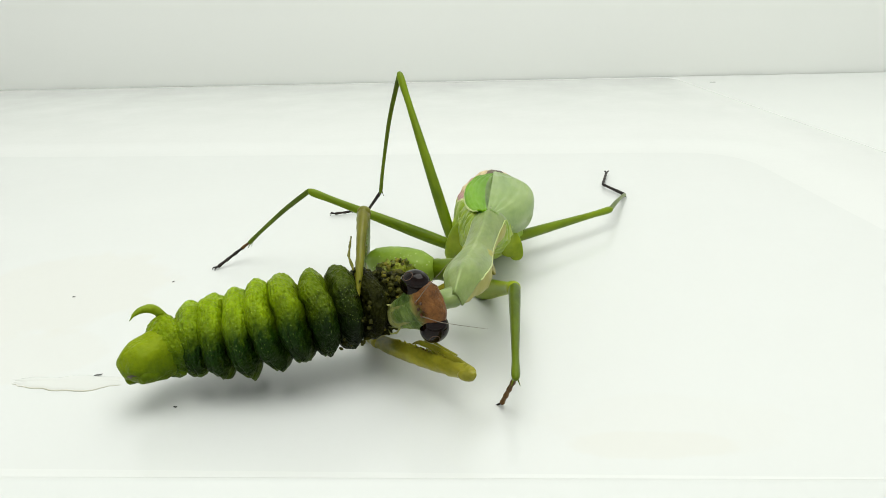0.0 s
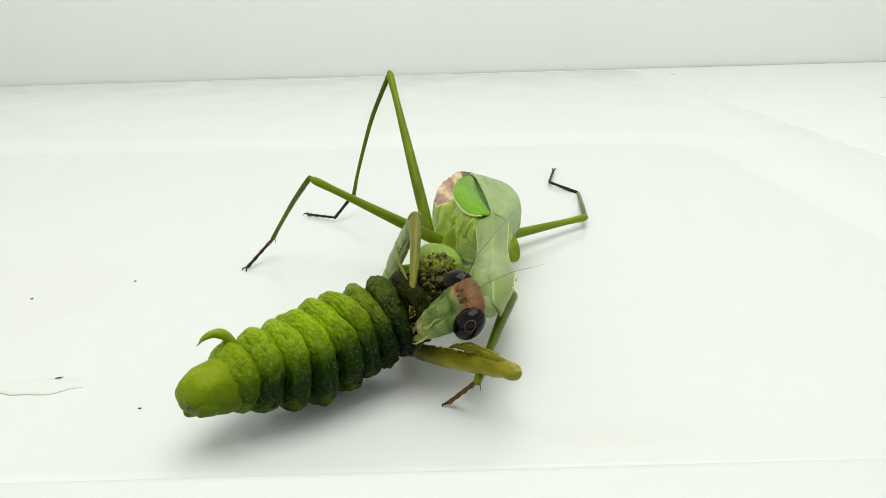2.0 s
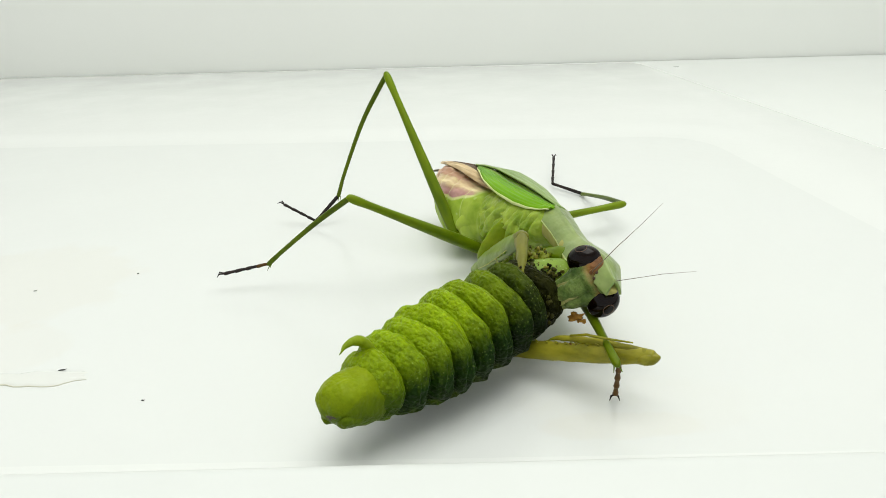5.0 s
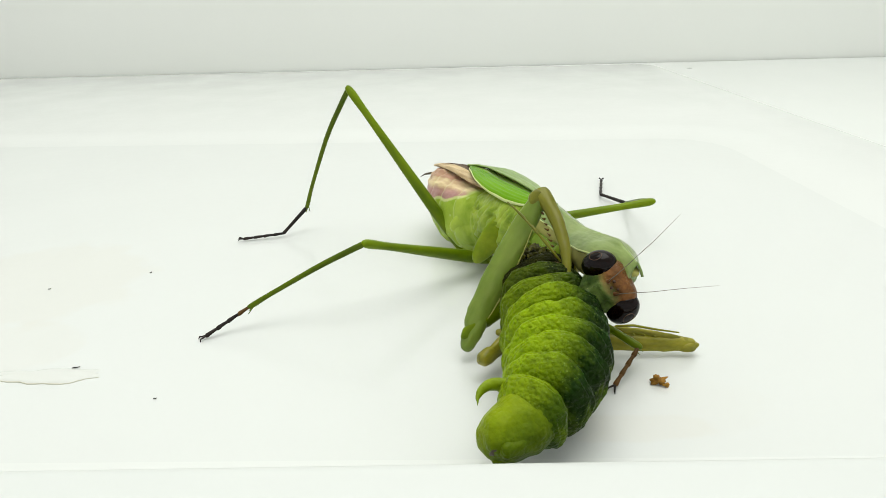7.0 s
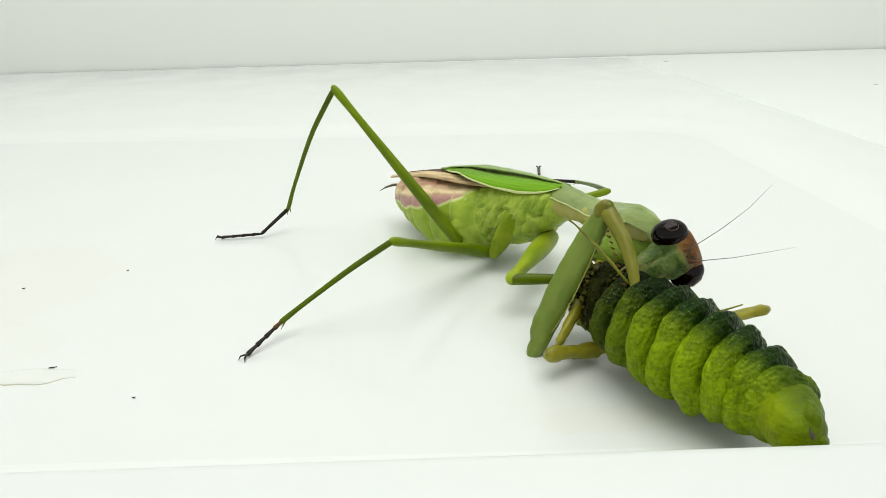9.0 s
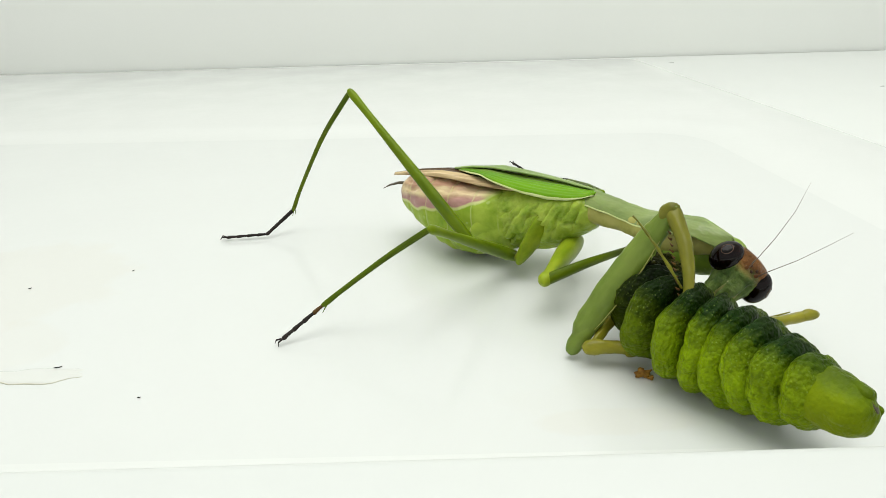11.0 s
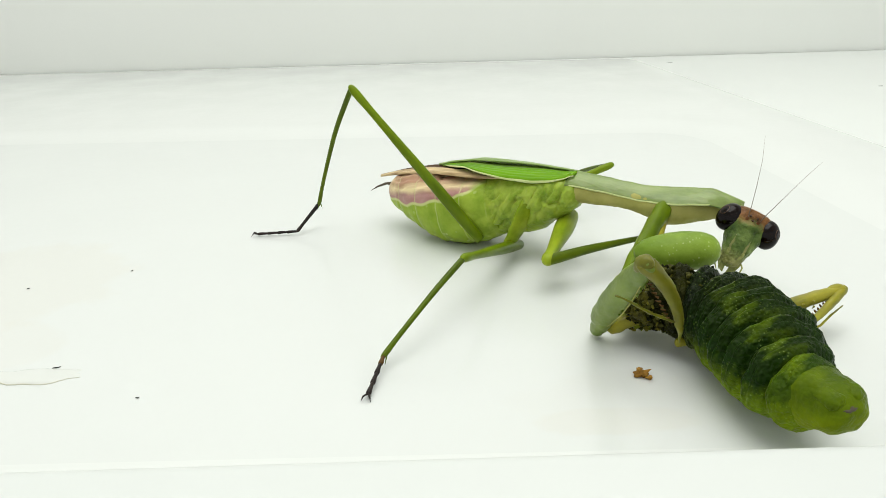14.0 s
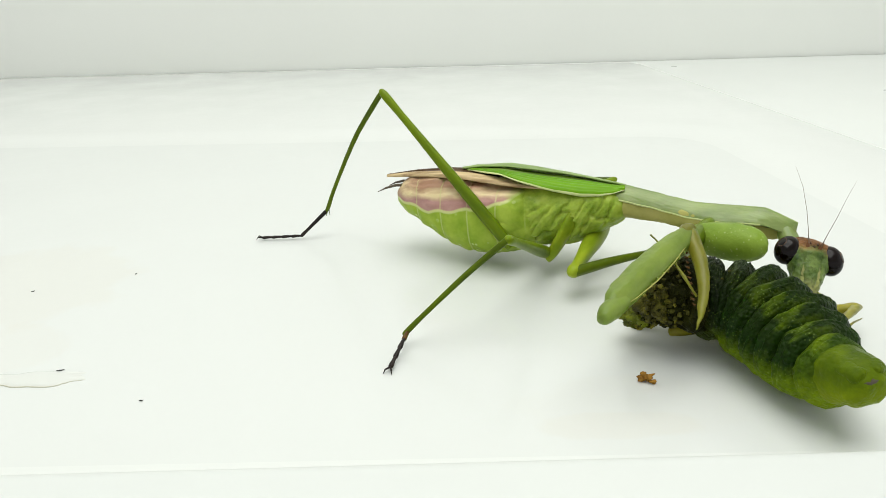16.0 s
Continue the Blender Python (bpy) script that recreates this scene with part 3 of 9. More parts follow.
def caterpillar():
    root = empty("caterpillar", "yellow-green plump hornworm caterpillar with a chewed black wound", "caterpillar")
    radii = [4.6, 5.2, 5.65, 6.0, 6.2, 6.15, 5.9, 5.35, 4.55, 3.6]
    segs = []
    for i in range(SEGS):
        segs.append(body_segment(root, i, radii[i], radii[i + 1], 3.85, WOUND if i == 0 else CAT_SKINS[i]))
    # chewed granules round the torn rings
    rng = random.Random(9)
    for k in range(120):
        i = 0 if k < 75 else 1
        a = rng.uniform(0, 6.283)
        r = rng.uniform(0.1, 0.3)
        rr = radii[i] * 0.98
        part("flesh_shred", ball((rng.uniform(-1.9, 1.6), rr * math.cos(a), rr * math.sin(a) * 0.94), (r, r * 0.85, r * 0.9), 8, 6, 0.3, 1.9), CHEWED if rng.random() < 0.6 else WOUND, segs[i])
    # the curved tail horn on the last full ring, broad at its root
    horn = [(x, 0.0, z) for x, z in ((0.1, 0.9), (0.6, 2.0), (1.4, 2.8), (2.4, 3.1), (3.4, 2.95), (4.3, 2.4))]
    spike = part("tail_horn", shape([(0.0, 0.0, 0.0, 1.6, 1.5), *[(x, y, z, r, r * 0.92) for (x, y, z), r in zip(horn, (1.3, 1.0, .72, .5, .3, .05))]], 26, 16, rough=0.12, freq=1.4), HORN, segs[8], "short curved green horn")
    # tail plate, blunt and squarish behind, over a pair of clasping feet
    bm = shape([(-2.6, 0, 0, 3.2, 3.1), (-1.2, 0, 0, 3.15, 3.05), (0.6, 0, .05, 2.85, 2.7), (1.9, 0, .1, 2.5, 2.3), (2.8, 0, .1, 1.95, 1.75), (3.25, 0, .0, 1.3, 1.1), (3.4, 0, -.05, .6, .5), (3.42, 0, -.05, .1, .1)], 34, 52, squash=0.88, rough=0.3, freq=0.62)
    for v in bm.verts:
        p = v.co / MM
        v.co += Vector((0, p.y, p.z)).normalized() * (0.06 * noise.noise(p * 2.3) + 0.03 * noise.noise(p * 5.1)) * MM
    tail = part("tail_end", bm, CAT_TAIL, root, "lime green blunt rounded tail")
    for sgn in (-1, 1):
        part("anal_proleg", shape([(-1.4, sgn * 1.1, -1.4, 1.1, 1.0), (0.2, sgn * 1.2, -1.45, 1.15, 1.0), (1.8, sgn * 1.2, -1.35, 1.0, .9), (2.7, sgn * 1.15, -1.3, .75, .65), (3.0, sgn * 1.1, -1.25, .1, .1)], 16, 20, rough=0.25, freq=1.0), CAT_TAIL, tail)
    part("tail_mark", ball((3.12, 0.5, -0.6), (0.22, 0.75, 0.3), 20, 12, 0.35, 2.4), HAIR, tail, "small dark stain at the tip")
    bm = ball((0.6, 0, 0), (3.7, 3.8, 3.9), 64, 44, 1.0, 0.5)
    for v in bm.verts:
        p = v.co / MM
        v.co += (p - Vector((0.6, 0, 0))).normalized() * (0.35 * noise.noise(p * 1.6) + 0.22 * noise.noise(p * 3.7) - 0.25 * max(0.0, noise.noise(p * 0.9 + Vector((4, 1, 7))))) * MM
    wound = part("chewed_wound", bm, WOUND, root, "wet black chewed flesh")
    bm = ball((-2.0, 0.5, 0.6), (2.5, 2.9, 2.7), 48, 34, 0.8, 0.7)
    for v in bm.verts:
        p = v.co / MM
        v.co += (p - Vector((-2.0, 0.5, 0.6))).normalized() * (0.5 * noise.noise(p * 1.5) + 0.35 * noise.noise(p * 3.6)) * MM
    part("chewed_pulp", bm, PULP, wound, "olive granular pulp")
    rng = random.Random(31)
    heap = Vector((-2.8, -2.6, 2.6))
    bm = ball(heap, (2.4, 2.2, 1.9), 44, 30, 0.9, 0.8)
    for v in bm.verts:
        p = v.co / MM
        v.co += (p - heap).normalized() * (0.5 * noise.noise(p * 1.4) + 0.3 * noise.noise(p * 3.4)) * MM
    part("chewed_pulp", bm, LIME_PULP, wound, "lime green granular pulp")
    for k in range(80):
        d = Vector((rng.gauss(0, 1), rng.gauss(0, 1), rng.gauss(0.3, 1))).normalized()
        r = rng.uniform(0.1, 0.3)
        part("pulp_grain", ball(heap + Vector((d.x * 2.4, d.y * 2.2, d.z * 1.9)) * rng.uniform(0.95, 1.15), (r, r * rng.uniform(0.6, 1), r * 0.85), 8, 6, 0.4, 2.2), (LIME_PULP, CHEWED_PALE, CHEWED)[k % 3], wound)
    rng = random.Random(23)
    for k in range(210):
        d = Vector((rng.gauss(-0.3, 1), rng.gauss(0, 1), rng.gauss(0, 1))).normalized()
        r = rng.uniform(0.12, 0.36)
        part("pulp_grain", ball(Vector((-2.0, 0.5, 0.6)) + Vector((d.x * 2.5, d.y * 2.9, d.z * 2.7)) * rng.uniform(0.92, 1.14), (r, r * rng.uniform(0.6, 1), r * 0.85), 8, 6, 0.4, 2.2), (CHEWED, CHEWED_PALE, WOUND, PULP, CHEWED)[k % 5], wound)
    rng = random.Random(5)
    for k in range(290):
        d = Vector((rng.uniform(-1, 0.6), rng.gauss(0, 1), rng.gauss(0, 1))).normalized()
        r = rng.uniform(0.12, 0.34) if k % 9 else rng.uniform(0.4, 0.6)
        part("flesh_shred", ball(Vector((0.6, 0, 0)) + d * rng.uniform(3.5, 4.15), (r, r * rng.uniform(0.6, 1), r * 0.9), 8, 6, 0.4, 2.2), (CHEWED, CHEWED_PALE, CHEWED, WOUND)[k % 4], wound)
    return root, segs, tail, wound, spike


CATERPILLAR, CAT_SEGS, CAT_END, CAT_WOUND, TAIL_HORN = caterpillar()


# ---- the mantis ----
MANTIS = empty("praying_mantis", "green praying mantis with short green wings eating a caterpillar", "mantis")


def torso():
    keys = [(1.0, 0, -2.3, 1.7, 1.7), (0.2, 0, -2.4, 2.7, 2.5), (-3, 0, -2.75, 3.7, 3.75), (-7, 0, -3.4, 4.4, 5.0), (-11, 0, -3.6, 4.8, 5.2), (-15, 0, -3.6, 4.6, 4.9), (-17.5, 0, -3.4, 3.6, 4.0)]
    creases = ((-.3, -.4, -2.6, -5.6), (-2.0, -.2, -4.6, -4.4), (-3.2, -1.0, -6.0, -6.6), (-5.0, -.4, -7.2, -4.0), (-5.6, -3.0, -9.0, -8.2), (-7.4, -.7, -10.8, -5.0),
               (-9.4, -1.0, -13.4, -4.4), (-11.4, -1.4, -15.4, -3.2), (-9.8, -5.4, -14.4, -7.4), (-1.0, -3.9, -4.4, -3.2), (-6.4, -2.1, -10.4, -2.9), (-1.4, -5.8, -5.0, -7.2), (-12.0, -4.6, -15.0, -6.0))
    bm = shape(keys, 124, 112, squash=0.9)
    for v in bm.verts:
        p = v.co / MM
        side = max(0.0, min(1.0, (abs(p.y) - 1.6) / 1.6))
        d = Vector((0.0, p.y, p.z + 3.0)).normalized()
        at_x, at_z = p.x + 0.5 * noise.noise(p * 0.8), p.z + 0.5 * noise.noise(p * 0.8 + Vector((5, 2, 8)))
        g = 0.22 * noise.noise(p * 0.6) + 0.06 * noise.noise(p * 2.0)
        for x0, z0, x1, z1 in creases:
            ux, uz = x1 - x0, z1 - z0
            f = max(0.0, min(1.0, ((at_x - x0) * ux + (at_z - z0) * uz) / (ux * ux + uz * uz)))
            r = math.hypot(at_x - x0 - f * ux, at_z - z0 - f * uz)
            fade = math.sin(math.pi * (0.08 + 0.84 * f))
            g += side * fade * (0.14 * math.exp(-((r - 0.5) / 0.4) ** 2) - 0.46 * math.exp(-(r / 0.21) ** 2))
        v.co += d * g * MM
    thorax = part("thorax", bm, THORAX, MANTIS, "wrinkled pale green thorax")
    # hips of the walking legs
    for sgn, x0, x1, z1, w in ((-1, -7.6, -10.6, -9.2, 2.1), (1, -5.0, -6.0, -6.4, 1.2), (-1, -14.5, -19.0, -5.6, 1.4), (1, -14.5, -19.0, -5.6, 1.4)):
        part("hip", shape([(x0 + 1.5, sgn * 2.6, -3.5, .8, 1.4), (x0, sgn * 3.4, -4.6, w, 2.3), (x0 * .45 + x1 * .55, sgn * 4.6, z1 * .8, w * .9, 1.9), (x1, sgn * 5.2, z1, 1.1, 1.2), (x1 - .8, sgn * 5.3, z1, .2, .2)], 30, 24, rough=0.12, freq=0.6), LEG_LIGHT if x0 > -14 else ABDOMEN, thorax)
    # abdomen of ringed segments
    rings = []
    n = 96
    prof = smooth_rings([(-13, 0, -3.9, 4.6, 4.8), (-16, 0, -4.2, 5.5, 5.5), (-20, 0, -4.3, 6.2, 6.0), (-24, 0, -3.7, 6.5, 6.2), (-28, 0, -2.7, 6.1, 5.7), (-31.4, 0, -1.5, 5.1, 4.7), (-34.4, 0, -0.7, 3.8, 3.6), (-36.4, 0, -0.5, 2.5, 2.5), (-37.6, 0, -0.7, 1.3, 1.3), (-38.0, 0, -0.8, .1, .1)], n)
    for x, y, z, w, h in prof:
        pinch = 1 - 0.035 * max(0.0, math.cos(6.28 * (x + 0.6) / 4.6)) ** 6
        rings.append((x, y, z, w * pinch, h * pinch))
    bm = loft(rings, 112, squash=0.82, rough=0.22, freq=0.55)
    for v in bm.verts:
        p = v.co / MM
        up = max(0.0, min(1.0, (p.z + 1.6) / 1.5)) * max(0.0, min(1.0, (p.x + 36.5) / 3))
        ridge = math.sin(6.283 * (p.z + 0.6 * noise.noise(p * 0.35)) / 1.15) * 0.1 + 0.1 * noise.noise(Vector((p.x * 0.5, p.y, p.z * 2.2)))
        v.co += Vector((0, p.y, p.z + 3)).normalized() * (up * ridge + 0.05 * noise.noise(p * 1.3)) * MM
    part("abdomen", bm, ABDOMEN, thorax, "plump abdomen, pink flanks and green belly")
    # the two leathery fore wings over the back, with a cream outer edge
    for sgn in (-1, 1):
        bm = bmesh.new()
        nu, nv = 64, 24
        grid = []
        for i in range(nu + 1):
            u = i / nu
            x = 0.8 - 26.5 * u
            zt = float(np.interp(u, (0, 0.25, 0.57, 0.72, 0.92, 1), (0.7, 1.8, 3.0, 3.6, 3.9, 3.9)))
            ze = float(np.interp(u, (0, 0.06, 0.14, 0.25, 0.4, 0.57, 0.72, 0.92, 1), (0.5, 0.0, -0.2, 0.0, 0.9, 2.2, 3.3, 4.0, 3.9)))
            ze = min(ze, zt - 0.25)
            if sgn > 0:
                ze -= 3.4 * math.sin(math.pi * min(1.0, 0.12 + 0.95 * u)) ** 0.8
            if sgn < 0:
                wy = 2.0 + 2.8 * math.sin(min(u * 2.1, 1) * math.pi / 2) ** 0.9
                wy *= max(0.06, 1 - max(0, (u - 0.5) / 0.5) ** 1.7)
            else:
                wy = 1.9 + 5.6 * math.sin(min(u * 1.7, 1) * math.pi / 2) ** 1.15
                wy *= max(0.06, 1 - max(0, (u - 0.6) / 0.4) ** 2.2)
                zt += 0.5 * math.sin(math.pi * u)
            row = []
            for j in range(nv + 1):
                v = 1.0 if j == nv else 0.915 * j / (nv - 1)
                lift = 0.09 * math.sin(13 * v * math.pi + 2 * u) * (1.4 - v) + 0.12 * noise.noise(Vector((x * 0.3, v * 5, sgn)))
                row.append(bm.verts.new((x * MM, sgn * (wy * math.sin(v * math.pi / 2) - 0.3) * MM, (ze + (zt - ze) * math.cos(v * math.pi / 2) ** (0.8 if sgn < 0 else 0.55) + lift + (0.12 if sgn > 0 else 0)) * MM)))
            grid.append(row)
        for i in range(nu):
            for j in range(nv):
                face = bm.faces.new((grid[i][j], grid[i + 1][j], grid[i + 1][j + 1], grid[i][j + 1]))
                face.material_index = 1 if j >= nv - 1 else 2 if j <= 4 else 0
        wing = part("fore_wing", bm, (LEAF, CREAM, WING_DARK) if sgn < 0 else (PALE_WING, PALE_WING, PALE_WING), thorax, "bright green leathery wing with a cream edge" if sgn < 0 else "pale green leathery wing")
        sol = wing.modifiers.new("thickness", "SOLIDIFY")
        sol.thickness, sol.offset = 0.22 * MM, 0
        bm = bmesh.new()
        grid = []
        for i in range(33):
            u = i / 32
            x = -10.5 - 29.0 * u
            ey = float(np.interp(-x, (10, 16, 22, 28, 33, 37, 39.5), (3.2, 3.9, 3.9, 3.3, 2.4, 1.4, 0.6)))
            ez = float(np.interp(-x, (10, 16, 20, 24, 28, 32, 36, 39.5), (0.9, 1.5, 2.1, 2.7, 3.0, 3.0, 2.9, 2.7)))
            zt = float(np.interp(-x, (10, 16, 24, 28, 34, 39.5), (1.4, 2.4, 3.5, 3.8, 3.6, 3.0)))
            row = []
            for j in range(13):
                v = j / 12
                row.append(bm.verts.new((x * MM, sgn * (ey * math.sin(v * math.pi / 2) - 0.15) * MM, (ez + (zt - ez) * math.cos(v * math.pi / 2) ** 0.9 + 0.09 * math.sin(17 * v + 3 * u)) * MM)))
            grid.append(row)
        for i in range(32):
            for j in range(12):
                face = bm.faces.new((grid[i][j], grid[i + 1][j], grid[i + 1][j + 1], grid[i][j + 1]))
                face.material_index = 1 if j < 4 else 0
        hind = part("hind_wing", bm, (HINDWING, WING_BROWN), thorax, "tan streaked hind wing with a dark brown fold")
        sol = hind.modifiers.new("thickness", "SOLIDIFY")
        sol.thickness, sol.offset = 0.16 * MM, 0
        part("cercus", tube([(-35.8, sgn * 1.2, 1.4), (-37.4, sgn * 1.8, 1.5), (-39.2, sgn * 2.3, 1.1), (-40.6, sgn * 2.6, 0.5)], (.3, .24, .17, .04), 8), HAIR, thorax)
    return thorax


def prothorax():
    bm = shape([(-1.2, 0, -2.1, 2.2, 1.6), (0.5, 0, -2.2, 2.6, 1.9), (4.4, 0, -2.0, 2.1, 1.7), (8.2, 0, -1.9, 2.1, 1.6), (12, 0, -2.0, 2.5, 2.0), (16, 0, -2.2, 2.8, 2.5), (20, 0, -1.7, 1.9, 1.8), (23, 0, -1.2, 1.2, 1.2), (24.8, 0, -0.9, .8, .8), (25.6, 0, -0.8, .3, .3)], 60, 40, squash=0.85, rough=0.22, freq=0.7)
    body = part("prothorax", bm, PRONOTUM_SIDE, MANTIS, "long pale straw-green neck shield")
    # dorsal shield with thin flared edges and a raised keel
    bm = bmesh.new()
    rows = []
    for k in range(41):
        f = k / 40
        x = -0.8 + 26.6 * f
        w = 2.6 - 0.5 * math.sin(f * math.pi * 1.1) + 0.75 * math.exp(-((f - 0.62) / 0.17) ** 2) - 1.8 * max(0, f - 0.8) / 0.2 * f
        zt = 0.55 + 0.25 * math.cos(f * 6) + 0.95 * max(0.0, min(1.0, (f - 0.45) * 3.2)) - 1.35 * max(0, f - 0.84) / 0.16
        row = []
        for j in range(17):
            v = math.copysign(0.955 * min(abs(j - 8), 7) / 7 + (0.045 if abs(j - 8) == 8 else 0), j - 8)
            z = zt + 0.35 * (1 - abs(v)) ** 6 - 1.6 * abs(v) ** 2.2 + 0.12 * noise.noise(Vector((x * 0.6, w * v * 0.8, 3.0)))
            row.append(bm.verts.new((x * MM, w * v * MM, z * MM)))
        rows.append(row)
    for a, b in zip(rows, rows[1:]):
        for j in range(16):
            face = bm.faces.new((a[j], b[j], b[j + 1], a[j + 1]))
            face.material_index = 1 if j in (0, 15) and a is not rows[0] and rows.index(a) < 33 else 0
    shield = part("pronotum_shield", bm, (PRONOTUM, CREAM), body, "pale sage green shield with a cream rim")
    sol = shield.modifiers.new("thickness", "SOLIDIFY")
    sol.thickness, sol.offset = 0.3 * MM, -1
    return body


def head():
    keys = [(0, 0, 2.75, .5, .3), (0, 0, 2.5, 2.1, 1.0), (0, 0, 1.75, 2.9, 1.5), (0.05, 0, 0.5, 3.1, 1.75), (0.15, 0, -0.9, 2.85, 1.8), (0.3, 0, -2.2, 2.4, 1.75), (0.5, 0, -3.6, 2.0, 1.6), (0.6, 0, -4.9, 1.6, 1.4), (0.7, 0, -5.9, 1.05, .95), (0.7, 0, -6.3, .1, .1)]
    bm = bmesh.new()
    sides = 72
    loops = []
    for x, y, z, w, d in smooth_rings(keys, 90):
        loop = []
        for s in range(sides):
            a = 2 * math.pi * s / sides
            c, q = math.cos(a), math.sin(a)
            p = Vector((x + d * math.copysign(abs(q) ** 0.9, q), w * math.copysign(abs(c) ** 0.9, c), z))
            # brow ridge, the grooves beside the face shield, and fine unevenness
            front = max(0.0, q)
            g = front * (0.28 * math.exp(-((z - 0.2) / 0.5) ** 2) * math.exp(-(p.y / 1.4) ** 2) - 0.3 * math.exp(-((abs(p.y) - 1.15 - 0.12 * (z + 3)) / 0.22) ** 2) * (1 if -4.8 < z < 0 else 0))
            g += 0.16 * noise.noise(p * 1.1) + 0.08 * noise.noise(p * 3.0)
            loop.append(bm.verts.new((p + Vector((q, c, 0)) * g) * MM))
        loops.append(loop)
    for a, b in zip(loops, loops[1:]):
        for s in range(sides):
            bm.faces.new((a[s], a[(s + 1) % sides], b[(s + 1) % sides], b[s]))
    bm.faces.new(loops[0])
    bm.faces.new(loops[-1])
    skull = part("head", bm, HEAD_SKIN, MANTIS, "triangular head, green face and brown crown")
    for sgn in (-1, 1):
        centre, radii = Vector((0.2, sgn * 2.85, 0.3)), (1.6, 1.72, 2.15)
        tilt = Matrix.Rotation(math.radians(14 * sgn), 3, "X")
        bm = ball((0, 0, 0), radii, 36, 26)
        for v in bm.verts:
            v.co = tilt @ v.co + centre * MM
        eye = part("eye", bm, EYE_DARK, skull, "large glossy dark brown eye")
        # the ring-shaped reflection round the false pupil, built as a pale tube
        aim = Vector((0.62, sgn * 0.76, 0.12)).normalized()
        u = aim.cross(Vector((0, 0, 1))).normalized()
        w = aim.cross(u)
        pts = []
        for a in np.linspace(0, 6.2832, 29):
            d = (aim + 0.36 * (math.cos(a) * u + math.sin(a) * w)).normalized()
            pts.append(centre + tilt @ Vector(r * k for r, k in zip(radii, d)))
        part("eye_shine_ring", tube(pts, [0.05] * 29, 6), EYE_RING, eye, "pale brown ring standing for a reflection in the eye")
        base = Vector((1.55, sgn * 0.75, 0.75))
        part("antenna_base", shape([(1.2, sgn * 0.75, 0.7, .3, .3), (1.7, sgn * 0.8, 0.95, .28, .28), (2.0, sgn * 0.9, 1.4, .18, .18), (2.1, sgn * 0.95, 1.7, .1, .1)], 12, 10), CROWN, skull)
        pts = [base + Vector((0.4, sgn * .1, .5)), (2.35, sgn * 1.25, 2.9), (2.9, sgn * 2.0, 5.5), (3.0, sgn * 3.0, 9.0), (2.5, sgn * 4.2, 12.3)]
        part("antenna", tube(pts, (.09, .05, .038, .028, .014), 6), ANTENNA, skull, "thin brown antenna")
        part("mandible", shape([(0.6, sgn * 0.85, -4.6, .7, .7), (0.9, sgn * 0.95, -5.6, .65, .6), (1.0, sgn * 0.65, -6.6, .4, .4), (0.9, sgn * 0.25, -7.2, .06, .06)], 12, 10), LIP, skull)
        part("palp", tube([(0.9, sgn * 1.3, -4.9), (1.5, sgn * 1.9, -5.6), (1.7, sgn * 1.8, -6.6), (1.4, sgn * 1.2, -7.3)], (.15, .13, .11, .05), 7), LIP, skull)
        part("palp", tube([(0.7, sgn * 1.0, -5.4), (1.1, sgn * 1.2, -6.4), (1.3, sgn * 0.9, -7.2)], (.12, .1, .04), 7), LIP, skull)
    for y, z in ((0.0, 1.0), (-0.5, 1.55), (0.5, 1.55)):
        part("ocellus", ball((1.72 if y == 0 else 1.5, y, z), (.2, .2, .2), 10, 8), EYE_RING, skull)
    part("face_plate", shape([(1.35, 0, -1.1, .9, .45), (1.75, 0, -1.9, 1.15, .5), (1.85, 0, -2.9, 1.2, .55), (1.85, 0, -3.4, 1.25, .5)], 14, 20, rough=0.12, freq=1.6), FACE, skull, "tan-green face shield")
    part("upper_lip", shape([(1.5, 0, -3.5, 1.15, .5), (1.8, 0, -3.9, 1.25, .55), (1.75, 0, -4.6, 1.1, .6), (1.4, 0, -5.6, .7, .55), (1.0, 0, -6.2, .2, .2)], 16, 18, rough=0.15, freq=1.4), LIP, skull, "pale cream-green upper lip")
    return skull


def limb(name, length, r0, r1, material, parent, swell=0.0, knee=True, flat=1.0, bow=0.0, sides=14, back=0.0):
    """A leg piece from its joint at the origin along x; swollen joints at both ends."""
    L = length
    keys = [(-back - 0.5 * r0, 0, 0, r0 * .5, r0 * .5), (-back, 0, 0, r0 * .95, r0 * .95 * flat), (0.12 * L, 0, bow * .4, r0 * (1 + swell), r0 * (1 + swell) * flat), (0.4 * L, 0, bow, (r0 * .6 + r1 * .4) * (1 + swell), (r0 * .6 + r1 * .4) * (1 + swell) * flat),
            (0.8 * L, 0, bow * .5, r1, r1 * flat), (0.96 * L, 0, 0, r1 * (1.14 if knee else 1), r1 * (1.14 if knee else 1)), (L + .4 * r1, 0, 0, r1 * .8, r1 * .8), (L + r1, 0, 0, .05, .05)]
    return part(name, shape(keys, 26, sides), material, parent)


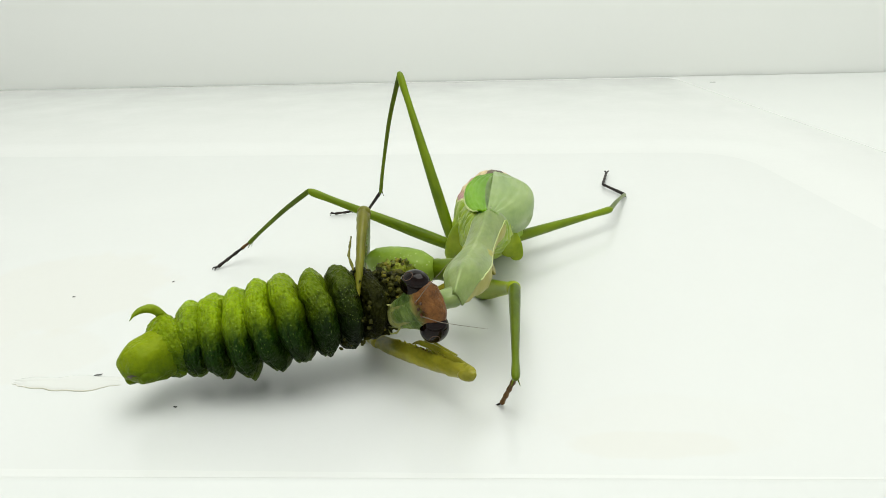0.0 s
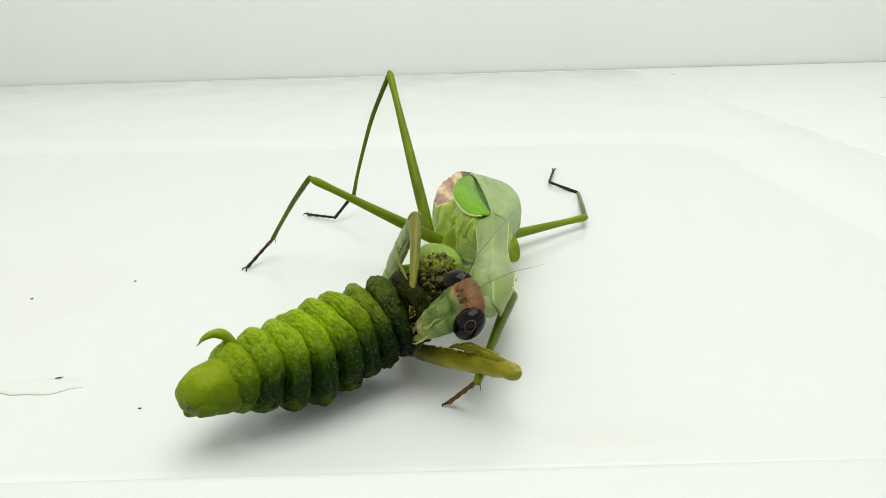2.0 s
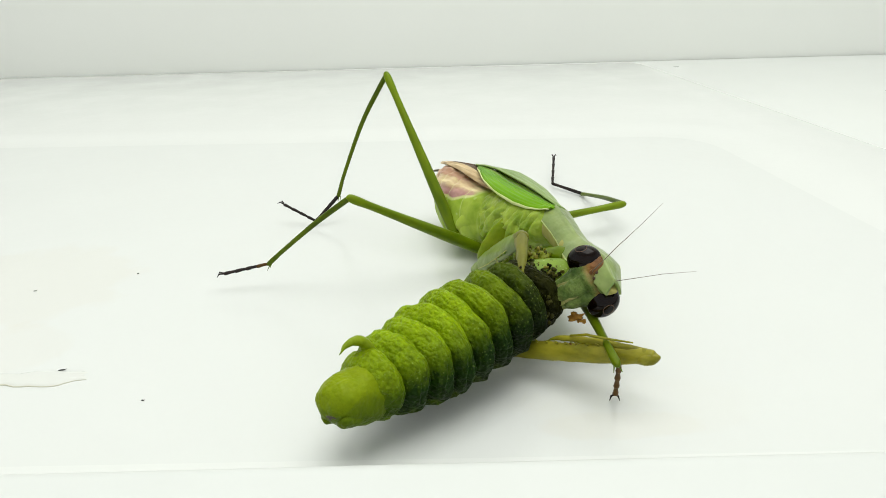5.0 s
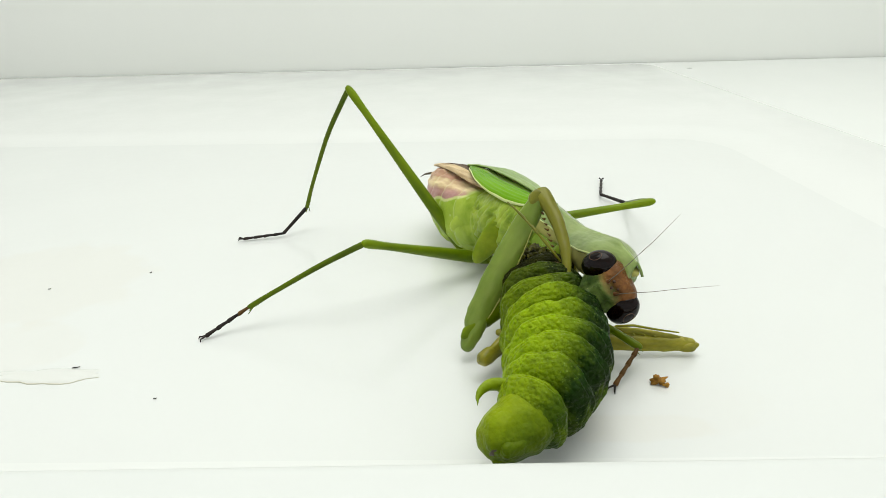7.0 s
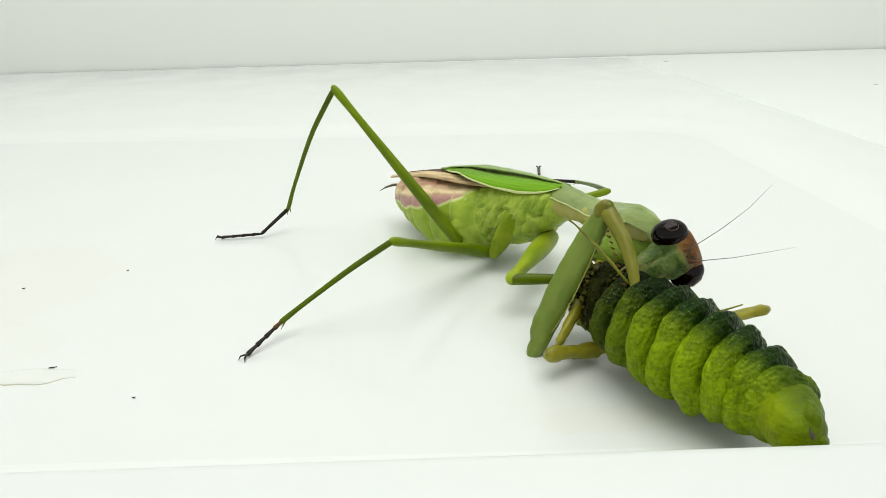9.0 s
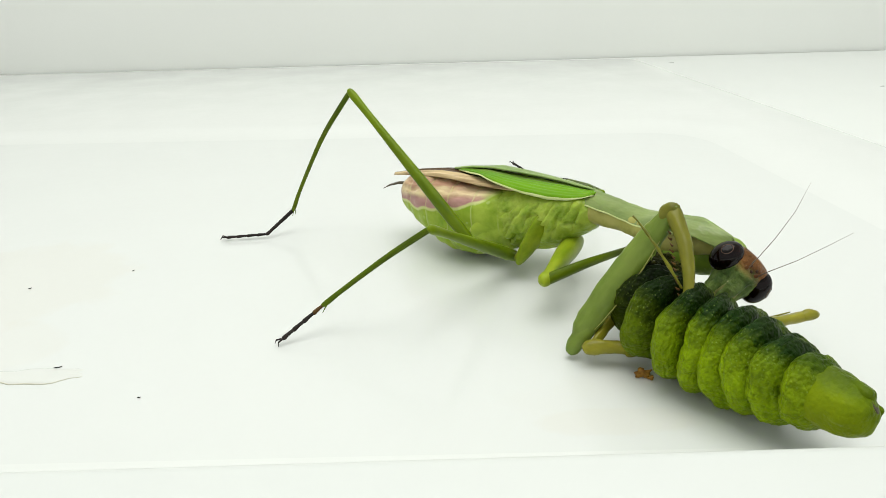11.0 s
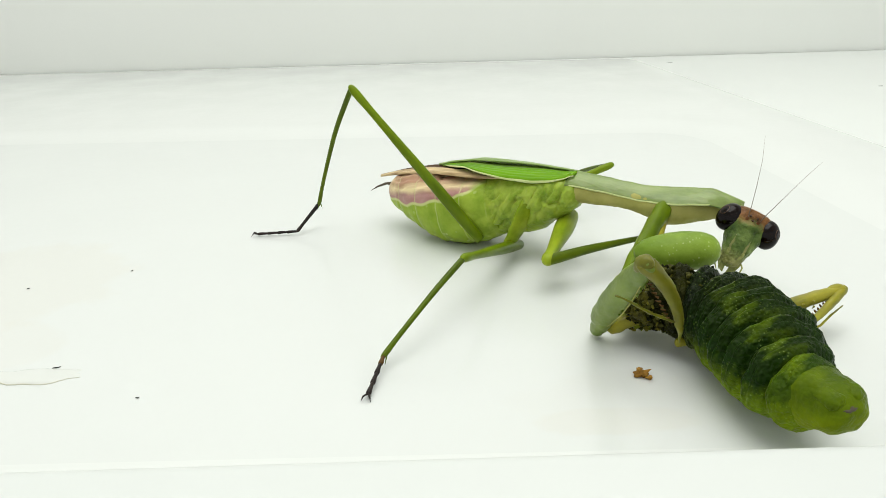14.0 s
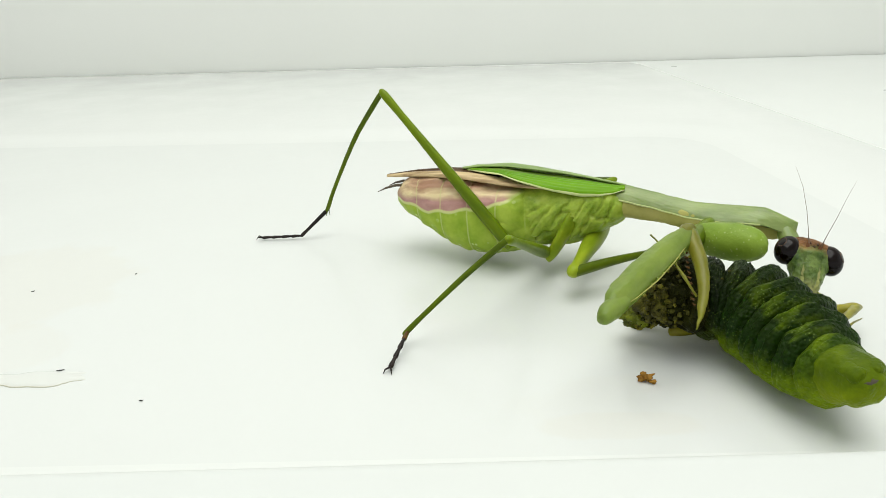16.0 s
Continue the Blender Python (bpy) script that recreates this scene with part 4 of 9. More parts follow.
def walking_leg(lengths, radii, side, dark, has_kink):
    """Femur, tibia and foot of one walking leg, each moving on its own joint."""
    out = []
    out.append(limb("femur", lengths[0], radii[0], radii[1], LEG_MID if dark else LEG_LIGHT, MANTIS, 0.08, back=2.6))
    tibia = limb("tibia", lengths[1], radii[2], radii[3], LEG, MANTIS, 0.0, bow=0.95 if has_kink and side < 0 else 0.3)
    for sgn in (-1, 1):
        part("spur", tube([(lengths[1] - 1.0, 0, 0), (lengths[1] + 0.6, sgn * 0.5, -0.7)], (.16, .04), 6), LEG, tibia)
    out.append(tibia)

    def toes(L, mat):
        bm = bmesh.new()
        n = 4
        for k in range(n):
            a, b = L * k / n, L * (k + 1) / n
            before = len(bm.faces)
            shape([(a, 0, 0, .22, .22), (a + (b - a) * .5, 0, .02, .28, .26), (b - .15, 0, -.02, .36, .31), (b + .15, 0, -.05, .16, .14)], 8, 8, bm=bm)
            bm.faces.ensure_lookup_table()
            for face in bm.faces[before:]:
                face.material_index = 1 if k >= 1 and dark else 0
        foot = part("tarsus", bm, (mat, TARSUS), MANTIS, "jointed dark foot")
        for sgn in (-1, 1):
            part("claw", tube([(L, 0, 0), (L + .8, sgn * .4, .25), (L + 1.2, sgn * .6, -.2)], (.16, .12, .03), 6), TARSUS, foot)
        return foot

    if has_kink:
        out.append(limb("metatarsus", lengths[2], 0.37, 0.3, TARSUS, MANTIS, 0, True, sides=10))
        out.append(toes(lengths[3], TARSUS))
    else:
        out.append(toes(lengths[2], TARSUS_BROWN))
    return out


def spines(parent, length, start, n, z, h, material, y=0.0):
    for k in range(n):
        x = start + (length - start) * k / n
        hh = h * (1.0 if k % 2 else 0.65)
        part("spine", tube([(x, y, z), (x - 0.25, y * 1.1, z - hh * .6), (x - 0.5, y * 1.2, z - hh)], (.16, .1, .02), 5), material, parent)


def raptorial_leg(lc, lf, lt, femur_mat, deep=1.0, wide=1.0, slim=1.0):
    coxa = part("coxa", shape([(-1, 0, 0, .8, .9), (0, 0, 0, 1.3 * slim, 1.45 * slim), (lc * .35, 0, 0, 1.2 * slim, 1.5 * slim), (lc * .75, 0, 0, 1.1 * slim, 1.25 * slim), (lc - .6, 0, 0, .8 * slim, .85 * slim), (lc + .3, 0, 0, .55 * slim, .6 * slim), (lc + .7, 0, 0, .1, .1)], 40, 24, rough=0.2, freq=0.8), LEG_MID if slim > 0.9 else YELLOW, MANTIS)
    fem = part("raptorial_femur", shape([(-1.0, 0, 0, .6, .8), (0, 0, 0.1, .85 * wide, 1.7 * deep), (lf * .1, 0, .3 * deep, .95 * wide, 2.25 * deep), (lf * .34, 0, .45 * deep, .95 * wide, 2.45 * deep), (lf * .62, 0, .4 * deep, .95 * wide, 2.35 * deep), (lf * .84, 0, .15, .9 * wide, 1.85 * deep + .1), (lf, 0, 0, .85 * wide, 1.1 * deep + .25), (lf + .6, 0, 0, .6 * wide, .7 * deep), (lf + .95, 0, 0, .1, .1)], 44, 28, rough=0.14, freq=0.9), femur_mat, MANTIS, "broad flat gripping thigh")
    part("base_lobe", shape([(-3.2, 0, -.45 * deep, .2, .2), (-2.9, 0, -.4 * deep, .75 * wide, .95 * deep), (-1.8, 0, -.3 * deep, .95 * wide, 1.55 * deep), (0.2, 0, -.3 * deep, .95 * wide, 1.7 * deep), (1.8, 0, -.5 * deep, .8 * wide, 1.3 * deep), (3.0, 0, -.8 * deep, .4, .4)], 22, 20, rough=0.12, freq=1.1), femur_mat, fem)
    part("knee_cap", shape([(lf - 1.8, 0, .25, .55 * wide, .6), (lf - .6, 0, .35, .95 * wide, 1.0 * deep + .35), (lf + .5, 0, .2, .8 * wide, .8 * deep + .35), (lf + 1.1, 0, 0, .2, .2)], 16, 16, rough=0.15, freq=1.2), SHANK if slim > 0.9 else YELLOW, fem)
    for sgn in (-1, 1) if slim > 0.9 else ():
        part("blade_edge", tube([(lf * f, sgn * y * wide, (0.42 - h) * deep) for f, y, h in ((.05, .55, 1.75), (.15, .6, 2.1), (.38, .62, 2.45), (.62, .6, 2.2), (.84, .5, 1.6), (.97, .4, 1.1))], (.03, .06, .07, .07, .06, .03), 8), PRONOTUM_SIDE, fem, "thin straw-coloured edge")
    edge = -1.7 * deep
    spines(fem, lf * .85, lf * .3, 9, edge, 0.3, femur_mat, 0.5)
    spines(fem, lf * .85, lf * .33, 7, edge, 0.28, femur_mat, -0.5)
    bow = 1.0 if slim > 0.9 else 0.0
    tib = part("raptorial_tibia", shape([(-.6, 0, 0, .5 * slim, .7 * slim), (0, 0, 0, .85 * slim, 1.1 * slim), (lt * .3, 0, .4 * slim + .4 * bow, .68 * slim, .88 * slim), (lt * .6, 0, .35 * slim + .45 * bow, .54 * slim, .7 * slim), (lt * .85, 0, .15 * bow, .4 * slim, .5 * slim), (lt * .96, 0, -.25, .22, .26), (lt + .8, 0, -.8, .04, .04)], 36, 20, rough=0.1, freq=1.3), SHANK if slim > 0.9 else YELLOW, MANTIS, "olive yellow spined shank ending in a hook")
    spines(tib, lt * .85, lt * .2, 11, -0.5, 0.45, TARSUS_BROWN, 0.35)
    if slim > 0.9:
        part("tarsus", tube([(lt * f, -.4 - 1.2 * min(1, (.74 - f) * 3), z) for f, z in ((.74, -.2), (.6, -.95), (.55, -1.2), (.44, -1.85), (.4, -2.05), (.28, -2.8), (.24, -3.0), (.1, -3.9), (.04, -4.4))], (.13, .16, .24, .13, .22, .12, .2, .1, .14), 8), SHANK, tib, "thin jointed olive foot")
    else:
        part("tarsus", tube([(lt * .8, .5, .4), (lt * .62, 1.3 * slim, 1.4 * slim), (lt * .4, 1.9 * slim ** 2, 2.2 * slim ** 2), (lt * .15, 2.3 * slim ** 2, 2.6 * slim ** 2)], (.14, .17, .15, .09), 8), YELLOW, tib)
    return coxa, fem, tib


THORAX_OB = torso()
PROTHORAX_OB = prothorax()
HEAD_OB = head()
NECK = part("neck", shape([(-0.8, 0, 0, .5, .5), (-0.2, 0, 0, 1.2, 1.1), (1.2, 0, -0.1, 1.35, 1.2), (2.6, 0, -0.1, 1.3, 1.2), (3.8, 0, 0, 1.25, 1.2), (4.8, 0, 0, 1.0, 1.0), (5.2, 0, 0, .4, .4)], 22, 18, rough=0.15, freq=0.8), PRONOTUM, MANTIS, "soft pale green neck")
RIGHT_HIND = walking_leg((29.76, 27.20, 6.44, 7.25), (0.94, 0.62, 0.46, 0.35), -1, True, True)
RIGHT_MID = walking_leg((23.65, 18.63, 6.95), (0.94, 0.6, 0.45, 0.35), -1, True, False)
LEFT_HIND = walking_leg((29.94, 21.73, 8.43, 11.02), (0.95, 0.62, 0.48, 0.36), 1, True, True)
LEFT_MID = walking_leg((14.55, 21.37, 6.07), (1.5, 0.9, 0.82, 0.46), 1, False, False)
RIGHT_FORE = raptorial_leg(17.93, 18.75, 13.23, BLADE, 0.7)
LEFT_FORE = raptorial_leg(22.13, 21.73, 12.26, YELLOW, 0.46, 0.78, 0.66)
TROCHANTER = part("trochanter", shape([(-1.25, 0, 0, .1, .1), (-1.0, 0, 0, .6, .6), (-.3, 0, 0, .95, 1.0), (1.4, 0, 0.1, .85, .95), (3.5, 0, 0, .8, .85), (5.6, 0, -0.05, .95, 1.05), (7.2, 0, 0, 1.0, 1.1), (7.9, 0, 0, .6, .7), (8.15, 0, 0, .1, .1)], 34, 20, rough=0.15, freq=1.0), YELLOW, MANTIS)
LOBE = part("coxa_lobe", shape([(-3.4, 0, 0, .6, .6), (-2.2, 0, 0, 1.7, 1.7), (0.2, 0, 0, 2.4, 2.4), (3.6, 0, 0, 2.7, 2.7), (6.2, 0, 0, 2.3, 2.3), (7.6, 0, 0, 1.3, 1.3), (8.0, 0, 0, .1, .1)], 24, 24, rough=0.1, freq=1.5), DOTTED, MANTIS, "swollen pale-dotted green base of the foreleg")


# ---- movement ----
def at(*rows):
    """Rows of seconds, place in millimetres and turn in degrees, as poses."""
    return [(t, pose(x * MM, y * MM, z * MM, a, b, c)) for t, x, y, z, a, b, c in rows]


def motions():
    walk(MANTIS, at((0, 2.87, 3.56, 0.00, 0.0, -0.0, -92.7), (0.5, 4.03, 3.15, 0.00, -0.0, -0.0, -88.6), (1, 4.70, 1.60, 0.00, -0.0, -0.0, -88.4), (1.5, 5.02, 2.37, 0.00, -0.0, -0.0, -87.7), (2, 5.79, 1.80, 0.00, -0.0, -0.0, -84.5), (2.5, 6.23, 1.57, 0.00, -0.0, -0.0, -75.7), (3, 8.33, 1.54, 0.00, -0.0, -0.0, -70.3), (3.5, 8.66, 1.23, 0.00, -0.0, -0.0, -69.7), (4, 8.40, 1.29, 0.00, -0.0, -0.0, -71.9), (4.2, 8.99, 0.53, 0.00, -0.0, -0.0, -68.7), (4.5, 8.80, 0.60, 0.00, -0.0, -0.0, -68.0), (4.85, 8.20, 0.80, 0.00, -0.0, -0.0, -65.8), (5.2, 7.38, 1.08, 0.00, -0.0, -0.0, -62.8), (5.55, 6.53, 1.37, 0.00, -0.0, -0.0, -59.6), (5.9, 5.85, 1.60, 0.00, -0.0, -0.0, -57.1), (6.3, 5.52, 1.71, 0.00, -0.0, -0.0, -55.8), (6.5, 5.13, 0.74, 0.00, -0.0, -0.0, -57.6), (7, 4.24, 0.44, 0.00, -0.0, -0.0, -63.9), (7.5, 4.99, 0.19, 0.00, -0.0, -0.0, -59.1), (8, 4.50, 0.53, 0.00, -0.0, -0.0, -53.4), (8.5, 5.97, 0.49, 0.00, -0.0, -0.0, -49.0), (9, 6.54, 0.33, 0.00, -0.0, -0.0, -45.1), (9.5, 7.49, -2.30, 0.00, -0.0, -0.0, -41.0), (10, 8.05, -2.69, 0.00, -0.0, -0.0, -39.6), (10.2, 8.05, -2.51, 0.00, -0.0, -0.0, -38.8), (10.6, 8.16, -2.75, 0.00, -0.0, -0.0, -38.5), (11, 8.42, -3.32, 0.00, -0.0, -0.0, -37.8), (11.4, 8.74, -4.02, 0.00, -0.0, -0.0, -36.9), (11.8, 9.02, -4.65, 0.00, -0.0, -0.0, -36.1), (12.3, 9.18, -5.00, 0.00, -0.0, -0.0, -35.6), (12.5, 9.17, -5.15, 0.00, -0.0, -0.0, -35.3), (13, 8.65, -4.87, 0.00, -0.0, -0.0, -33.8), (13.5, 7.54, -3.03, 0.00, -0.0, -0.0, -27.6), (14, 7.77, 2.73, 0.00, -0.0, -0.0, -34.0), (14.5, 9.47, 0.80, 0.00, -0.0, -0.0, -25.4), (15, 10.47, 1.30, 0.00, -0.0, -0.0, -19.2), (15.5, 10.93, -0.54, 0.00, -0.0, -0.0, -21.3), (16, 11.05, -3.81, 0.00, -0.0, -0.0, -19.1)))
    walk(THORAX_OB, at((0, 18.36, 0.00, 13.99, -8.0, -9.5, -0.0), (0.5, 18.44, 0.00, 13.57, -8.1, -9.1, 0.0), (1, 18.53, 0.00, 13.44, -8.0, -8.9, 0.0), (1.5, 18.41, 0.00, 13.03, -8.1, -9.3, 0.0), (2, 18.58, 0.00, 12.80, -8.0, -9.4, 0.0), (2.5, 21.28, 0.00, 13.16, -10.8, -6.0, -0.0), (3, 20.76, 0.00, 12.88, -11.2, -5.8, 0.0), (3.5, 20.23, 0.00, 13.01, -11.5, -6.8, 0.0), (4, 21.26, 0.00, 12.37, -11.9, -4.7, -0.0), (4.2, 21.02, 0.00, 12.88, -12.0, -5.8, 0.0), (4.5, 20.70, 0.00, 12.82, -12.0, -6.0, 0.0), (4.85, 20.27, 0.00, 12.79, -12.0, -6.4, 0.0), (5.2, 19.84, -0.00, 12.78, -12.0, -7.1, -0.0), (5.55, 19.48, 0.00, 12.78, -12.0, -7.6, 0.0), (5.9, 19.15, -0.00, 12.76, -12.0, -8.1, -0.0), (6.3, 18.78, 0.00, 12.68, -12.0, -8.3, 0.0), (6.5, 18.54, -0.00, 13.50, -11.3, -9.1, 0.0), (7, 21.00, 0.00, 14.20, -9.5, -8.5, 0.0), (7.5, 19.87, 0.00, 13.17, -7.8, -8.2, 0.0), (8, 19.60, -0.00, 14.23, -6.0, -11.7, 0.0), (8.5, 18.65, -0.00, 13.33, -5.9, -10.6, -0.0), (9, 18.51, 0.00, 13.84, -5.8, -11.9, 0.0), (9.5, 18.47, -0.00, 13.65, -5.6, -9.3, -0.0), (10, 18.76, 0.00, 14.30, -5.5, -8.8, 0.0), (10.2, 18.73, 0.00, 14.01, -5.5, -8.8, -0.0), (10.6, 18.77, 0.00, 13.88, -5.4, -8.5, 0.0), (11, 18.84, -0.00, 13.60, -5.2, -7.9, -0.0), (11.4, 18.91, 0.00, 13.27, -5.2, -7.0, 0.0), (11.8, 19.00, 0.00, 12.96, -5.0, -6.2, 0.0), (12.3, 19.06, -0.00, 12.77, -4.9, -5.8, 0.0), (12.5, 19.11, -0.00, 12.77, -4.9, -5.6, -0.0), (13, 18.42, 0.00, 12.68, -4.7, -5.3, 0.0), (13.5, 18.60, -0.00, 14.20, -4.6, -7.9, -0.0), (14, 17.08, -0.00, 14.28, -4.5, -11.8, 0.0), (14.5, 17.98, 0.00, 13.76, -4.4, -9.1, 0.0), (15, 17.29, 0.00, 12.92, -4.2, -6.8, 0.0), (15.5, 17.79, -0.00, 12.85, -4.1, -6.3, 0.0), (16, 18.09, -0.00, 13.35, -4.0, -4.5, 0.0)))
    walk(PROTHORAX_OB, at((0, 18.36, 0.00, 13.99, 0.0, 4.1, -7.5), (0.5, 18.44, 0.00, 13.57, 0.0, 1.6, -7.2), (1, 18.53, 0.00, 13.44, 0.0, 1.9, -9.8), (1.5, 18.41, 0.00, 13.03, 0.0, -0.3, -7.8), (2, 18.58, 0.00, 12.80, 0.0, 4.8, -9.4), (2.5, 21.28, 0.00, 13.16, 0.0, 2.3, -8.7), (3, 20.76, 0.00, 12.88, 0.0, 5.7, -11.9), (3.5, 20.23, 0.00, 13.01, 0.0, 2.9, -14.2), (4, 21.26, 0.00, 12.37, 0.0, 0.2, -14.7), (4.2, 21.02, 0.00, 12.88, 0.0, 4.4, -19.8), (4.5, 20.70, 0.00, 12.82, 0.0, 3.8, -19.4), (4.85, 20.27, 0.00, 12.79, 0.0, 1.8, -18.8), (5.2, 19.84, -0.00, 12.78, 0.0, -0.8, -18.1), (5.55, 19.48, 0.00, 12.78, 0.0, -3.6, -17.3), (5.9, 19.15, -0.00, 12.76, 0.0, -5.9, -16.6), (6.3, 18.78, 0.00, 12.68, 0.0, -6.9, -15.9), (6.5, 18.54, -0.00, 13.50, 0.0, -3.1, -15.6), (7, 21.00, 0.00, 14.20, 0.0, -1.9, -10.2), (7.5, 19.87, 0.00, 13.17, 0.0, -2.6, -22.6), (8, 19.60, -0.00, 14.23, 0.0, -8.4, -24.6), (8.5, 18.65, -0.00, 13.33, 0.0, -3.1, -17.6), (9, 18.51, 0.00, 13.84, 0.0, -5.9, -26.7), (9.5, 18.47, -0.00, 13.65, 0.0, -2.7, -14.7), (10, 18.76, 0.00, 14.30, 0.0, -2.9, -22.6), (10.2, 18.73, 0.00, 14.01, 0.0, -4.2, -24.9), (10.6, 18.77, 0.00, 13.88, 0.0, -3.6, -24.2), (11, 18.84, -0.00, 13.60, 0.0, -2.7, -23.9), (11.4, 18.91, 0.00, 13.27, 0.0, -1.7, -23.5), (11.8, 19.00, 0.00, 12.96, 0.0, -0.7, -23.1), (12.3, 19.06, -0.00, 12.77, 0.0, 0.0, -22.2), (12.5, 19.11, -0.00, 12.77, 0.0, 1.6, -20.8), (13, 18.42, 0.00, 12.68, 0.0, 4.6, -15.1), (13.5, 18.60, -0.00, 14.20, 0.0, 7.2, -6.6), (14, 17.08, -0.00, 14.28, 0.0, 4.5, 9.1), (14.5, 17.98, 0.00, 13.76, 0.0, 3.3, -6.7), (15, 17.29, 0.00, 12.92, 0.0, 1.4, -17.6), (15.5, 17.79, -0.00, 12.85, 0.0, 3.3, -11.1), (16, 18.09, -0.00, 13.35, 0.0, 4.6, -10.9)))
    walk(HEAD_OB, at((0, 45.32, -6.86, 11.54, -60.2, 2.8, -41.5), (0.5, 45.62, -5.85, 14.36, -66.2, -7.7, -47.1), (1, 43.07, -7.91, 10.19, -60.8, 23.5, -37.4), (1.5, 44.23, -7.70, 14.38, -50.9, -39.5, -44.6), (2, 44.75, -8.00, 11.67, -34.8, -36.2, -58.9), (2.5, 43.63, -7.13, 8.57, -68.1, 23.6, -48.9), (3, 43.05, -9.02, 7.27, 2.2, 5.4, -90.2), (3.5, 41.27, -8.50, 8.24, -24.6, 0.3, -52.2), (4, 39.76, -7.86, 11.03, -57.6, -26.8, -66.6), (4.2, 39.78, -7.87, 11.04, -57.4, -26.4, -66.2), (4.5, 39.90, -7.93, 11.09, -56.6, -24.4, -64.4), (4.85, 40.12, -8.03, 11.19, -54.7, -20.6, -61.0), (5.2, 40.39, -8.16, 11.31, -52.2, -16.2, -56.7), (5.55, 40.66, -8.29, 11.43, -49.3, -11.8, -52.2), (5.9, 40.90, -8.41, 11.53, -46.6, -8.2, -48.1), (6.3, 41.07, -8.49, 11.60, -44.5, -5.8, -45.2), (6.5, 41.10, -8.50, 11.61, -44.2, -5.5, -44.8), (7, 44.20, -6.53, 12.25, -55.0, -5.0, -58.0), (7.5, 43.43, -11.87, 11.91, -38.0, -1.0, -55.0), (8, 44.19, -9.31, 14.17, -28.0, 4.0, -54.0), (8.5, 44.27, -9.95, 12.61, -34.2, 3.6, -36.3), (9, 44.01, -12.83, 14.18, -63.7, -0.4, -47.7), (9.5, 42.41, -10.29, 11.38, -55.0, -6.8, -57.6), (10, 43.89, -11.02, 12.03, -48.4, -1.4, -48.6), (10.2, 43.89, -11.05, 12.00, -48.3, -1.5, -48.8), (10.6, 43.88, -11.25, 11.81, -47.5, -2.3, -50.1), (11, 43.88, -11.58, 11.51, -46.2, -3.5, -52.3), (11.4, 43.88, -11.96, 11.17, -44.6, -4.9, -54.8), (11.8, 43.87, -12.31, 10.85, -43.0, -6.1, -57.1), (12.3, 43.87, -12.58, 10.60, -41.8, -7.0, -59.0), (12.5, 43.87, -12.61, 10.57, -41.7, -7.1, -59.2), (13, 44.58, -11.24, 9.73, 3.3, -14.9, -61.9), (13.5, 44.47, -8.82, 9.60, -44.9, 8.4, -55.3), (14, 43.93, 0.30, 10.36, -24.9, -23.0, -68.0), (14.5, 46.15, -8.32, 10.42, -61.8, -11.6, -35.4), (15, 43.77, -14.75, 10.83, -42.1, -36.6, -54.2), (15.5, 44.23, -10.62, 9.83, -69.0, -15.7, -40.6), (16, 44.62, -9.38, 8.47, -17.9, -43.4, -71.8)))
